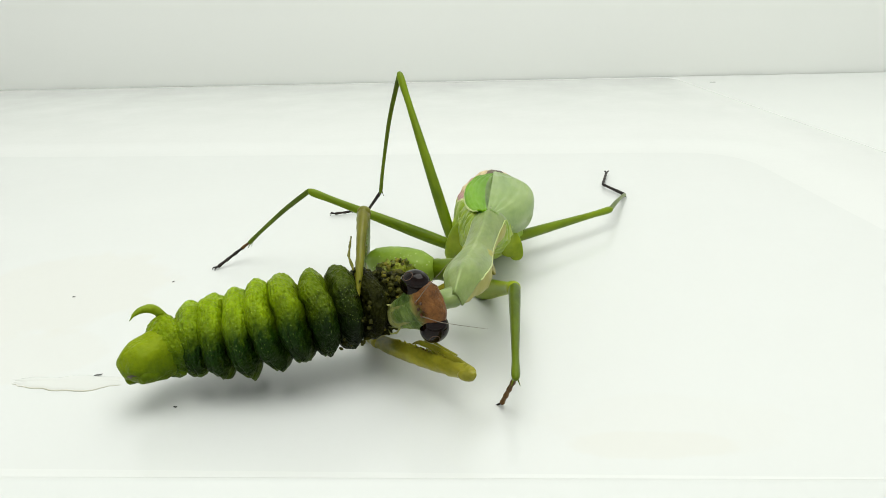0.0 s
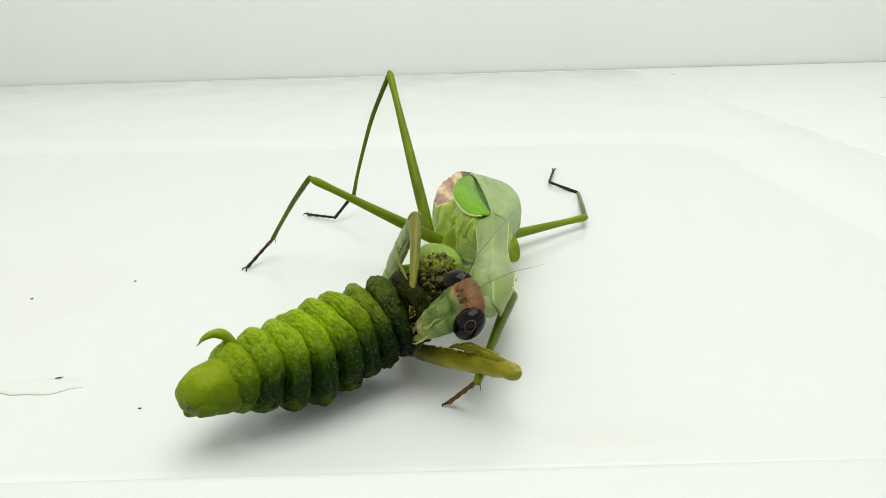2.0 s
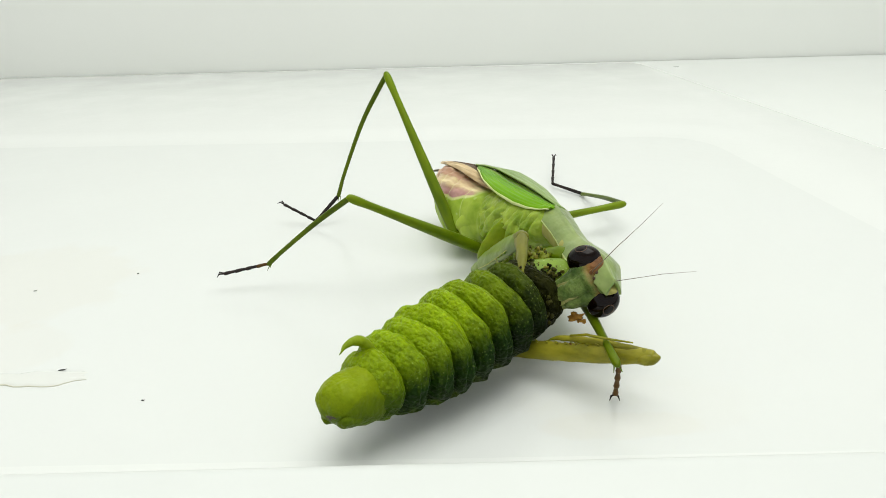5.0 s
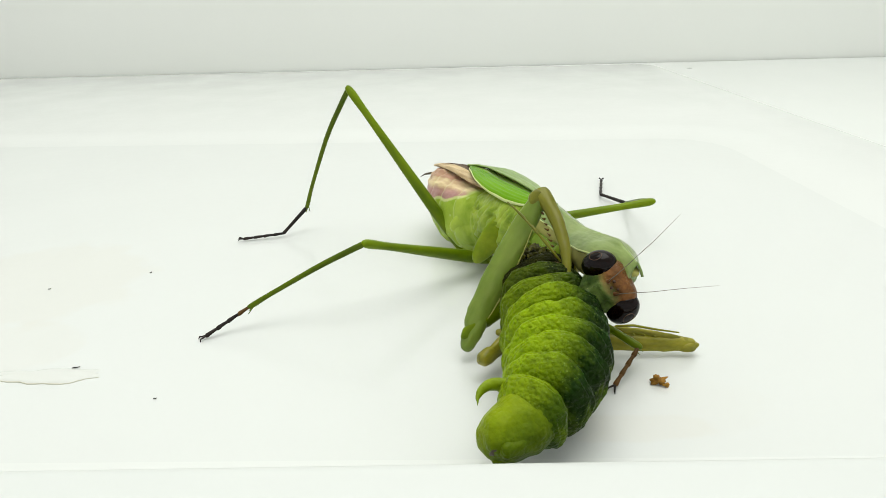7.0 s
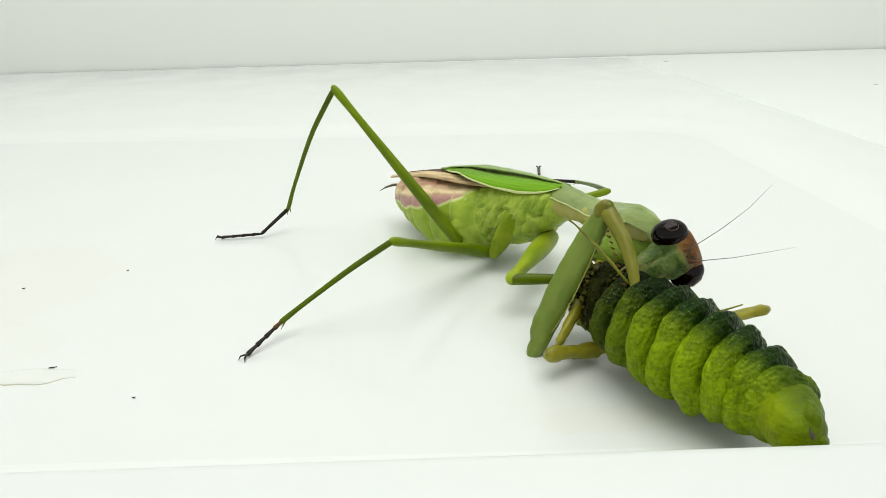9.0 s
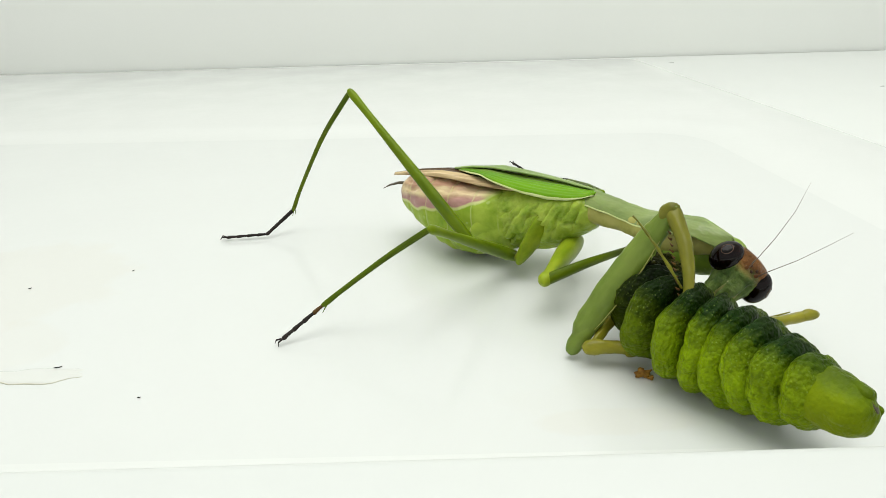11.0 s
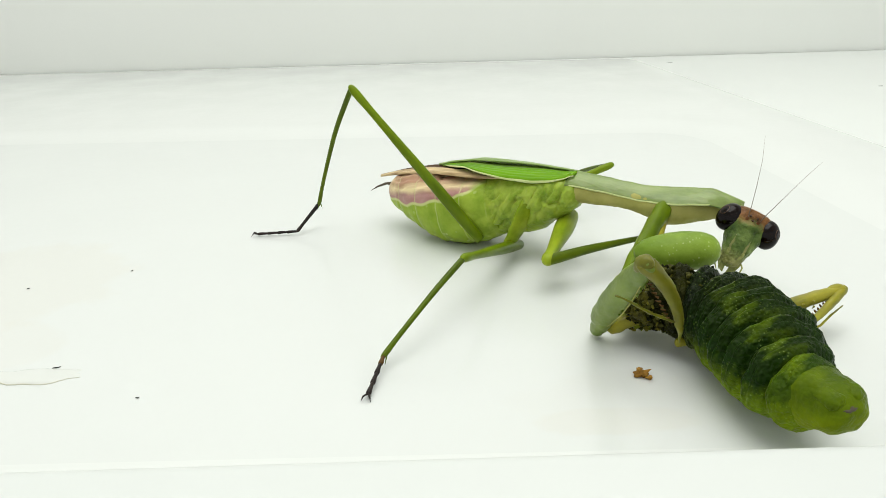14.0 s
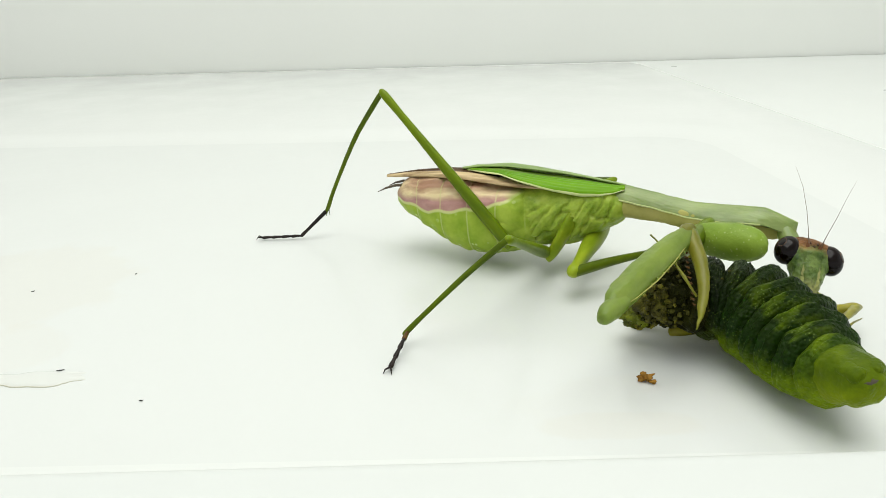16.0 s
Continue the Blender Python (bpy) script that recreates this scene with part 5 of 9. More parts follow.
    walk(NECK, at((0, 42.24, -3.14, 11.56, 0.0, -1.9, -50.1), (0.5, 42.42, -3.03, 12.19, 0.0, -32.6, -36.5), (1, 42.34, -4.11, 11.94, 0.0, 21.9, -87.5), (1.5, 42.39, -3.28, 12.46, 0.0, -19.4, -70.1), (2, 42.31, -3.93, 10.08, 0.0, -16.5, -57.4), (2.5, 45.16, -3.65, 11.48, 0.0, 36.3, -126.3), (3, 44.26, -4.95, 9.78, 0.0, 33.6, -111.4), (3.5, 43.63, -5.91, 11.08, 0.0, 38.1, -149.0), (4, 44.67, -6.14, 11.58, 0.0, 9.9, -171.3), (4.2, 43.66, -8.17, 10.33, 0.0, -4.9, 163.3), (4.5, 43.42, -8.02, 10.53, 0.0, -3.6, 164.9), (4.85, 43.15, -7.77, 11.31, 0.0, 6.1, 168.6), (5.2, 42.85, -7.52, 12.42, 0.0, 23.7, 174.5), (5.55, 42.58, -7.21, 13.62, 0.0, 43.1, -175.3), (5.9, 42.29, -6.88, 14.54, 0.0, 55.5, -160.8), (6.3, 41.96, -6.61, 14.89, 0.0, 60.5, -144.8), (6.5, 41.84, -6.53, 14.12, 0.0, 54.0, -139.5), (7, 44.83, -4.29, 14.29, 0.0, 55.5, -111.5), (7.5, 42.22, -9.31, 13.57, 0.0, 38.2, -53.4), (8, 41.46, -10.00, 17.08, 0.0, 39.1, 31.7), (8.5, 41.73, -7.30, 13.93, 0.0, 22.2, -47.5), (9, 40.07, -10.86, 15.63, 0.0, 20.9, -18.0), (9.5, 41.89, -6.13, 14.08, 0.0, 40.0, -87.9), (10, 41.10, -9.31, 14.84, 0.0, 48.5, -21.0), (10.2, 40.66, -10.20, 15.07, 0.0, 47.8, 0.1), (10.6, 40.84, -9.92, 14.70, 0.0, 47.6, -10.5), (11, 40.98, -9.79, 14.06, 0.0, 43.9, -20.7), (11.4, 41.11, -9.66, 13.28, 0.0, 37.4, -31.3), (11.8, 41.27, -9.48, 12.57, 0.0, 30.2, -41.4), (12.3, 41.47, -9.13, 12.06, 0.0, 24.2, -51.6), (12.5, 41.71, -8.58, 11.40, 0.0, 12.7, -60.4), (13, 41.65, -6.29, 10.03, 0.0, 4.4, -59.0), (13.5, 42.36, -2.76, 10.48, 0.0, 6.3, -72.1), (14, 40.85, 3.80, 11.69, 0.0, 22.4, -42.5), (14.5, 41.93, -2.80, 11.66, 0.0, 12.8, -53.8), (15, 40.34, -7.30, 11.62, 0.0, 9.8, -65.6), (15.5, 41.46, -4.64, 10.76, 0.0, 11.4, -67.6), (16, 41.71, -4.57, 10.69, 0.0, 30.0, -55.9)))
    walk(RIGHT_HIND[0], at((0, 0.26, -8.03, 6.66, 0.0, -53.7, -147.9), (0.5, 0.27, -7.69, 6.18, 0.0, -53.1, -151.3), (1, 0.21, -7.83, 6.27, 0.0, -51.4, -153.9), (1.5, 0.22, -8.06, 6.07, 0.0, -50.9, -156.2), (2, 0.02, -8.54, 7.19, 0.0, -48.6, -167.3), (2.5, 0.31, -6.72, 5.31, 0.0, -53.4, -166.9), (3, 0.27, -7.19, 6.12, 0.0, -52.3, -172.7), (3.5, 0.26, -7.18, 6.42, 0.0, -47.6, -174.0), (4, 0.24, -6.95, 5.64, 0.0, -50.1, -172.9), (4.2, 0.15, -7.74, 6.11, 0.0, -49.8, 177.3), (4.5, 0.17, -7.67, 5.97, 0.0, -50.7, 179.5), (4.85, 0.23, -7.43, 5.54, 0.0, -52.6, -172.6), (5.2, 0.35, -7.14, 4.96, 0.0, -53.7, -160.0), (5.55, 0.50, -6.88, 4.35, 0.0, -52.5, -146.8), (5.9, 0.64, -6.69, 3.87, 0.0, -50.2, -137.8), (6.3, 0.71, -6.61, 3.63, 0.0, -48.8, -134.1), (6.5, 0.73, -6.88, 4.77, 0.0, -52.3, -142.6), (7, 0.96, -5.90, 4.64, 0.0, -52.8, -137.8), (7.5, 0.62, -7.01, 4.87, 0.0, -51.8, -145.9), (8, 0.95, -7.45, 4.77, 0.0, -51.3, -153.7), (8.5, 0.84, -7.59, 5.35, 0.0, -49.3, -158.3), (9, 0.97, -7.28, 5.28, 0.0, -49.0, -157.7), (9.5, 0.47, -8.18, 6.42, 0.0, -45.1, -171.5), (10, 0.13, -8.68, 7.54, 0.0, -42.2, -177.5), (10.2, 0.19, -8.71, 7.17, 0.0, -42.7, -178.8), (10.6, 0.15, -8.74, 7.24, 0.0, -42.2, -179.4), (11, 0.07, -8.79, 7.40, 0.0, -41.3, 179.1), (11.4, -0.03, -8.86, 7.61, 0.0, -40.1, 177.2), (11.8, -0.13, -8.92, 7.79, 0.0, -39.0, 175.6), (12.3, -0.18, -8.95, 7.89, 0.0, -38.4, 174.7), (12.5, -0.25, -8.95, 8.03, 0.0, -38.3, 174.0), (13, -0.28, -8.87, 8.33, 0.0, -37.6, 172.0), (13.5, 0.04, -7.98, 8.68, 0.0, -39.1, 166.3), (14, 1.28, -6.79, 5.25, 0.0, -50.3, -158.6), (14.5, 0.64, -6.78, 5.76, 0.0, -48.9, -172.0), (15, 0.06, -8.02, 5.82, 0.0, -48.2, 179.3), (15.5, 0.17, -7.66, 6.41, 0.0, -46.0, 175.1), (16, 0.13, -7.01, 7.28, 0.0, -43.8, 166.6)))
    walk(RIGHT_HIND[1], at((0, -14.68, -17.42, 30.69, 0.0, 67.9, -141.6), (0.5, -15.45, -16.29, 30.05, 0.0, 64.8, -143.7), (1, -16.53, -16.03, 29.60, 0.0, 65.8, -140.2), (1.5, -17.01, -15.66, 29.26, 0.0, 66.2, -136.6), (2, -19.18, -12.86, 29.49, 0.0, 66.8, -127.1), (2.5, -17.04, -10.75, 29.27, 0.0, 65.9, -146.6), (3, -17.64, -9.48, 29.50, 0.0, 67.4, -132.4), (3.5, -19.72, -9.29, 28.42, 0.0, 64.9, -142.2), (4, -18.69, -9.31, 28.49, 0.0, 64.2, -139.4), (4.2, -19.05, -6.84, 28.86, 0.0, 63.4, -140.4), (4.5, -18.69, -7.50, 28.99, 0.0, 63.3, -141.0), (4.85, -17.68, -9.76, 29.19, 0.0, 62.8, -141.6), (5.2, -16.22, -13.18, 28.93, 0.0, 61.1, -144.4), (5.55, -14.67, -16.79, 27.96, 0.0, 58.0, -148.2), (5.9, -13.47, -19.49, 26.73, 0.0, 54.1, -150.8), (6.3, -12.95, -20.72, 26.09, 0.0, 52.0, -151.9), (6.5, -13.72, -17.94, 28.29, 0.0, 58.5, -160.6), (7, -12.38, -17.98, 28.30, 0.0, 59.7, -154.2), (7.5, -14.60, -17.30, 28.21, 0.0, 60.2, -158.2), (8, -15.64, -15.65, 27.91, 0.0, 60.8, -161.6), (8.5, -17.15, -14.76, 27.83, 0.0, 60.2, -163.5), (9, -17.05, -14.68, 27.70, 0.0, 59.2, -169.3), (9.5, -20.28, -11.28, 27.46, 0.0, 58.3, -170.4), (10, -21.85, -9.65, 27.48, 0.0, 58.6, -168.4), (10.2, -21.63, -9.19, 27.31, 0.0, 58.0, -168.1), (10.6, -21.88, -8.97, 27.23, 0.0, 57.9, -168.2), (11, -22.29, -8.43, 27.03, 0.0, 57.3, -169.0), (11.4, -22.77, -7.75, 26.77, 0.0, 56.6, -170.0), (11.8, -23.18, -7.14, 26.52, 0.0, 55.9, -170.9), (12.3, -23.35, -6.80, 26.31, 0.0, 55.3, -171.6), (12.5, -23.43, -6.50, 26.41, 0.0, 55.5, -171.5), (13, -23.55, -5.60, 26.45, 0.0, 55.8, -173.1), (13.5, -22.35, -2.51, 27.39, 0.0, 58.1, -175.5), (14, -16.43, -13.72, 28.11, 0.0, 58.8, 163.2), (14.5, -18.79, -9.52, 28.21, 0.0, 58.9, 162.1), (15, -19.84, -7.79, 28.05, 0.0, 57.8, 158.0), (15.5, -20.39, -5.91, 27.82, 0.0, 57.5, 163.6), (16, -20.80, -2.04, 27.89, 0.0, 57.5, 165.1)))
    walk(RIGHT_HIND[2], at((0, -22.73, -23.80, 5.44, 0.0, 46.1, -132.7), (0.5, -24.82, -23.17, 5.36, 0.0, 45.6, -51.1), (1, -25.12, -23.19, 4.69, 0.0, 37.6, -43.3), (1.5, -25.02, -23.24, 4.25, 0.0, 32.6, -34.0), (2, -25.63, -21.41, 4.46, 0.0, 33.9, -47.5), (2.5, -26.36, -16.89, 4.37, 0.0, 33.7, -55.1), (3, -24.61, -17.11, 4.71, 0.0, 40.4, -146.1), (3.5, -28.86, -16.38, 3.71, 0.0, 27.0, -56.0), (4, -27.70, -17.04, 3.98, 0.0, 29.3, -55.3), (4.2, -28.45, -14.62, 4.48, 0.0, 34.2, -72.7), (4.5, -28.21, -15.20, 4.69, 0.0, 35.5, -71.4), (4.85, -27.44, -17.49, 5.01, 0.0, 38.0, -77.0), (5.2, -26.89, -20.82, 5.10, 0.0, 36.9, -84.5), (5.55, -26.93, -24.40, 4.90, 0.0, 36.8, -86.8), (5.9, -27.40, -27.27, 4.70, 0.0, 37.0, -87.3), (6.3, -27.73, -28.62, 4.65, 0.0, 35.8, -88.7), (6.5, -27.13, -22.67, 5.07, 0.0, 40.7, -93.8), (7, -24.73, -23.95, 4.80, 0.0, 37.9, -80.7), (7.5, -27.16, -22.32, 4.61, 0.0, 35.9, -82.6), (8, -28.21, -19.83, 4.20, 0.0, 31.7, -80.9), (8.5, -30.12, -18.60, 4.25, 0.0, 32.4, -88.5), (9, -30.74, -17.27, 4.35, 0.0, 32.9, -102.1), (9.5, -34.38, -13.67, 4.34, 0.0, 33.1, -107.2), (10, -35.72, -12.50, 4.28, 0.0, 32.6, -104.2), (10.2, -35.74, -12.15, 4.26, 0.0, 32.5, -106.0), (10.6, -36.04, -11.94, 4.20, 0.0, 32.0, -106.5), (11, -36.72, -11.23, 4.14, 0.0, 31.3, -106.4), (11.4, -37.54, -10.35, 4.06, 0.0, 30.5, -106.3), (11.8, -38.25, -9.56, 3.99, 0.0, 29.8, -106.3), (12.3, -38.64, -9.05, 3.98, 0.0, 29.4, -106.0), (12.5, -38.64, -8.76, 4.02, 0.0, 29.8, -107.9), (13, -38.69, -7.43, 3.99, 0.0, 29.5, -106.4), (13.5, -36.67, -3.63, 4.29, 0.0, 33.0, -119.0), (14, -29.92, -9.65, 4.86, 0.0, 38.5, -105.2), (14.5, -32.17, -5.18, 4.90, 0.0, 38.7, -125.1), (15, -33.29, -2.35, 4.99, 0.0, 40.0, -135.4), (15.5, -34.42, -1.78, 4.86, 0.0, 38.6, -130.8), (16, -34.95, 1.72, 4.92, 0.0, 39.6, -141.2)))
    walk(RIGHT_HIND[3], at((0, -25.76, -27.08, 0.79, 0.0, 2.2, -71.7), (0.5, -22.04, -26.61, 0.85, 0.0, 3.1, -123.8), (1, -21.49, -26.61, 0.85, 0.0, 2.8, -123.4), (1.5, -20.65, -26.20, 0.87, 0.0, 2.9, -119.6), (2, -22.04, -25.33, 0.89, 0.0, 3.7, -129.2), (2.5, -23.36, -21.19, 0.87, 0.0, 3.4, -142.0), (3, -28.51, -19.73, 0.71, 0.0, 2.5, -128.6), (3.5, -25.73, -21.01, 0.86, 0.0, 2.9, -145.3), (4, -24.55, -21.60, 0.86, 0.0, 3.2, -146.2), (4.2, -26.89, -19.61, 0.92, 0.0, 4.0, -149.7), (4.5, -26.53, -20.18, 0.95, 0.0, -2.5, -147.3), (4.85, -26.30, -22.44, 1.04, 0.0, -17.8, -139.2), (5.2, -26.40, -25.95, 1.23, 0.0, -26.2, -128.8), (5.55, -26.64, -29.55, 1.04, 0.0, -22.2, -119.5), (5.9, -27.15, -32.41, 0.82, 0.0, -8.2, -112.9), (6.3, -27.61, -34.00, 0.78, 0.0, 2.3, -110.0), (6.5, -27.46, -27.61, 0.82, 0.0, 2.4, -104.6), (7, -23.90, -29.01, 0.80, 0.0, 2.3, -102.5), (7.5, -26.48, -27.55, 0.80, 0.0, 2.3, -105.7), (8, -27.34, -25.30, 0.78, 0.0, 2.2, -115.0), (8.5, -29.98, -24.05, 0.79, 0.0, 2.2, -124.1), (9, -31.89, -22.64, 0.79, 0.0, 2.2, -130.9), (9.5, -35.98, -18.86, 0.80, 0.0, 2.3, -132.9), (10, -37.06, -17.80, 0.78, 0.0, 2.1, -134.3), (10.2, -37.24, -17.39, 0.79, 0.0, 2.1, -135.3), (10.6, -37.59, -17.18, 0.79, 0.0, 1.8, -135.7), (11, -38.28, -16.51, 0.79, 0.0, 1.3, -136.7), (11.4, -39.10, -15.68, 0.79, 0.0, 1.3, -138.0), (11.8, -39.82, -14.92, 0.79, 0.0, 1.8, -139.1), (12.3, -40.20, -14.47, 0.79, 0.0, 2.2, -139.7), (12.5, -40.38, -14.13, 0.79, 0.0, 2.3, -140.3), (13, -40.29, -12.87, 0.79, 0.0, 2.3, -141.3), (13.5, -39.27, -8.33, 0.80, 0.0, 2.3, -143.2), (14, -31.27, -14.60, 0.78, 0.0, 2.2, -145.5), (14.5, -35.12, -9.38, 0.79, 0.0, 2.2, -158.3), (15, -36.86, -5.88, 0.79, 0.0, 2.1, -162.3), (15.5, -37.75, -5.64, 0.79, 0.0, 2.1, -158.8), (16, -38.84, -1.41, 0.78, 0.0, 2.0, -162.6)))
    walk(RIGHT_MID[0], at((0, 8.08, -8.04, 5.79, 0.0, -22.0, -90.1), (0.5, 8.08, -6.98, 5.75, 0.0, -24.0, -94.0), (1, 7.94, -6.18, 5.47, 0.0, -25.1, -95.4), (1.5, 8.04, -7.25, 5.16, 0.0, -27.2, -96.7), (2, 7.56, -6.21, 5.18, 0.0, -29.2, -95.2), (2.5, 7.61, -7.20, 4.30, 0.0, -22.3, -78.6), (3, 7.49, -6.93, 4.20, 0.0, -24.4, -83.0), (3.5, 7.52, -6.84, 4.18, 0.0, -25.4, -84.5), (4, 7.50, -6.42, 3.82, 0.0, -27.0, -87.5), (4.2, 7.57, -7.45, 4.74, 0.0, -28.0, -92.8), (4.5, 7.58, -7.33, 4.65, 0.0, -28.3, -92.4), (4.85, 7.63, -6.99, 4.38, 0.0, -29.4, -90.9), (5.2, 7.75, -6.55, 4.02, 0.0, -29.4, -89.8), (5.55, 7.95, -6.14, 3.64, 0.0, -28.9, -89.1), (5.9, 8.16, -5.84, 3.34, 0.0, -27.6, -89.1), (6.3, 8.27, -5.71, 3.19, 0.0, -26.9, -89.1), (6.5, 8.37, -5.88, 2.99, 0.0, -19.7, -82.2), (7, 8.53, -4.98, 2.78, 0.0, -21.3, -73.7), (7.5, 8.13, -6.61, 2.82, 0.0, -23.6, -78.0), (8, 8.50, -4.27, 2.55, 0.0, -24.7, -87.4), (8.5, 8.35, -5.22, 2.96, 0.0, -25.7, -90.3), (9, 8.53, -6.41, 2.95, 0.0, -22.3, -84.4), (9.5, 8.11, -6.52, 3.68, 0.0, -24.1, -86.3), (10, 8.02, -5.96, 4.23, 0.0, -25.4, -87.1), (10.2, 8.03, -6.22, 4.02, 0.0, -26.1, -86.9), (10.6, 7.97, -6.32, 4.00, 0.0, -26.5, -86.9), (11, 7.82, -6.58, 3.98, 0.0, -27.8, -86.7), (11.4, 7.63, -6.89, 3.94, 0.0, -29.1, -86.8), (11.8, 7.46, -7.17, 3.91, 0.0, -29.8, -87.3), (12.3, 7.36, -7.32, 3.89, 0.0, -30.5, -87.4), (12.5, 7.36, -7.03, 3.88, 0.0, -30.6, -87.9), (13, 7.48, -6.53, 3.92, 0.0, -31.5, -89.7), (13.5, 7.54, -6.86, 3.69, 0.0, -34.5, -96.7), (14, 8.88, -4.63, 2.40, 0.0, -16.5, -80.1), (14.5, 7.78, -4.36, 2.57, 0.0, -19.0, -88.2), (15, 7.34, -5.61, 2.07, 0.0, -19.9, -94.5), (15.5, 7.57, -5.09, 2.78, 0.0, -23.4, -91.4), (16, 7.60, -5.56, 3.94, 0.0, -25.3, -92.7)))
    walk(RIGHT_MID[1], at((0, 8.04, -30.20, 14.76, 0.0, 37.7, -113.1), (0.5, 6.53, -28.95, 15.55, 0.0, 40.1, -123.9), (1, 5.87, -28.07, 15.75, 0.0, 41.3, -127.4), (1.5, 5.53, -28.46, 16.15, 0.0, 44.1, -129.7), (2, 5.62, -27.30, 17.03, 0.0, 46.4, -139.5), (2.5, 11.88, -28.39, 13.18, 0.0, 31.6, -115.7), (3, 10.07, -28.06, 13.85, 0.0, 32.4, -121.2), (3.5, 9.55, -27.92, 14.23, 0.0, 34.4, -122.3), (4, 8.42, -27.37, 14.51, 0.0, 35.3, -124.2), (4.2, 6.56, -27.97, 15.65, 0.0, 37.1, -129.4), (4.5, 6.71, -28.14, 15.85, 0.0, 38.2, -130.3), (4.85, 7.30, -27.60, 15.98, 0.0, 38.8, -130.5), (5.2, 7.81, -27.16, 15.63, 0.0, 38.3, -129.4), (5.55, 8.28, -26.85, 15.05, 0.0, 36.3, -127.8), (5.9, 8.50, -26.80, 14.29, 0.0, 33.7, -125.8), (6.3, 8.59, -26.76, 13.86, 0.0, 32.3, -124.6), (6.5, 11.41, -27.91, 10.97, 0.0, 27.4, -111.9), (7, 14.69, -26.13, 11.37, 0.0, 25.8, -106.3), (7.5, 12.63, -27.77, 12.29, 0.0, 28.5, -113.2), (8, 9.47, -25.75, 12.44, 0.0, 29.8, -112.8), (8.5, 8.24, -26.53, 13.21, 0.0, 31.3, -120.9), (9, 10.67, -28.20, 11.93, 0.0, 31.3, -120.6), (9.5, 9.51, -28.07, 13.35, 0.0, 34.6, -136.8), (10, 9.08, -27.26, 14.38, 0.0, 36.0, -139.8), (10.2, 9.18, -27.40, 14.39, 0.0, 35.8, -142.0), (10.6, 9.11, -27.45, 14.56, 0.0, 36.0, -143.2), (11, 9.01, -27.46, 15.01, 0.0, 36.2, -145.4), (11.4, 8.78, -27.52, 15.44, 0.0, 36.3, -147.4), (11.8, 8.42, -27.66, 15.68, 0.0, 36.3, -148.7), (12.3, 8.30, -27.59, 15.83, 0.0, 36.2, -149.1), (12.5, 8.09, -27.28, 15.87, 0.0, 36.5, -149.9), (13, 7.58, -26.60, 16.24, 0.0, 38.8, -151.1), (13.5, 5.28, -26.15, 17.05, 0.0, 42.5, -154.4), (14, 12.77, -26.88, 9.11, 0.0, 23.5, -95.1), (14.5, 8.48, -26.49, 10.19, 0.0, 24.4, -110.4), (15, 5.59, -27.55, 10.02, 0.0, 24.5, -120.7), (15.5, 7.05, -26.61, 12.09, 0.0, 32.5, -129.4), (16, 6.58, -26.94, 14.07, 0.0, 41.3, -153.0)))
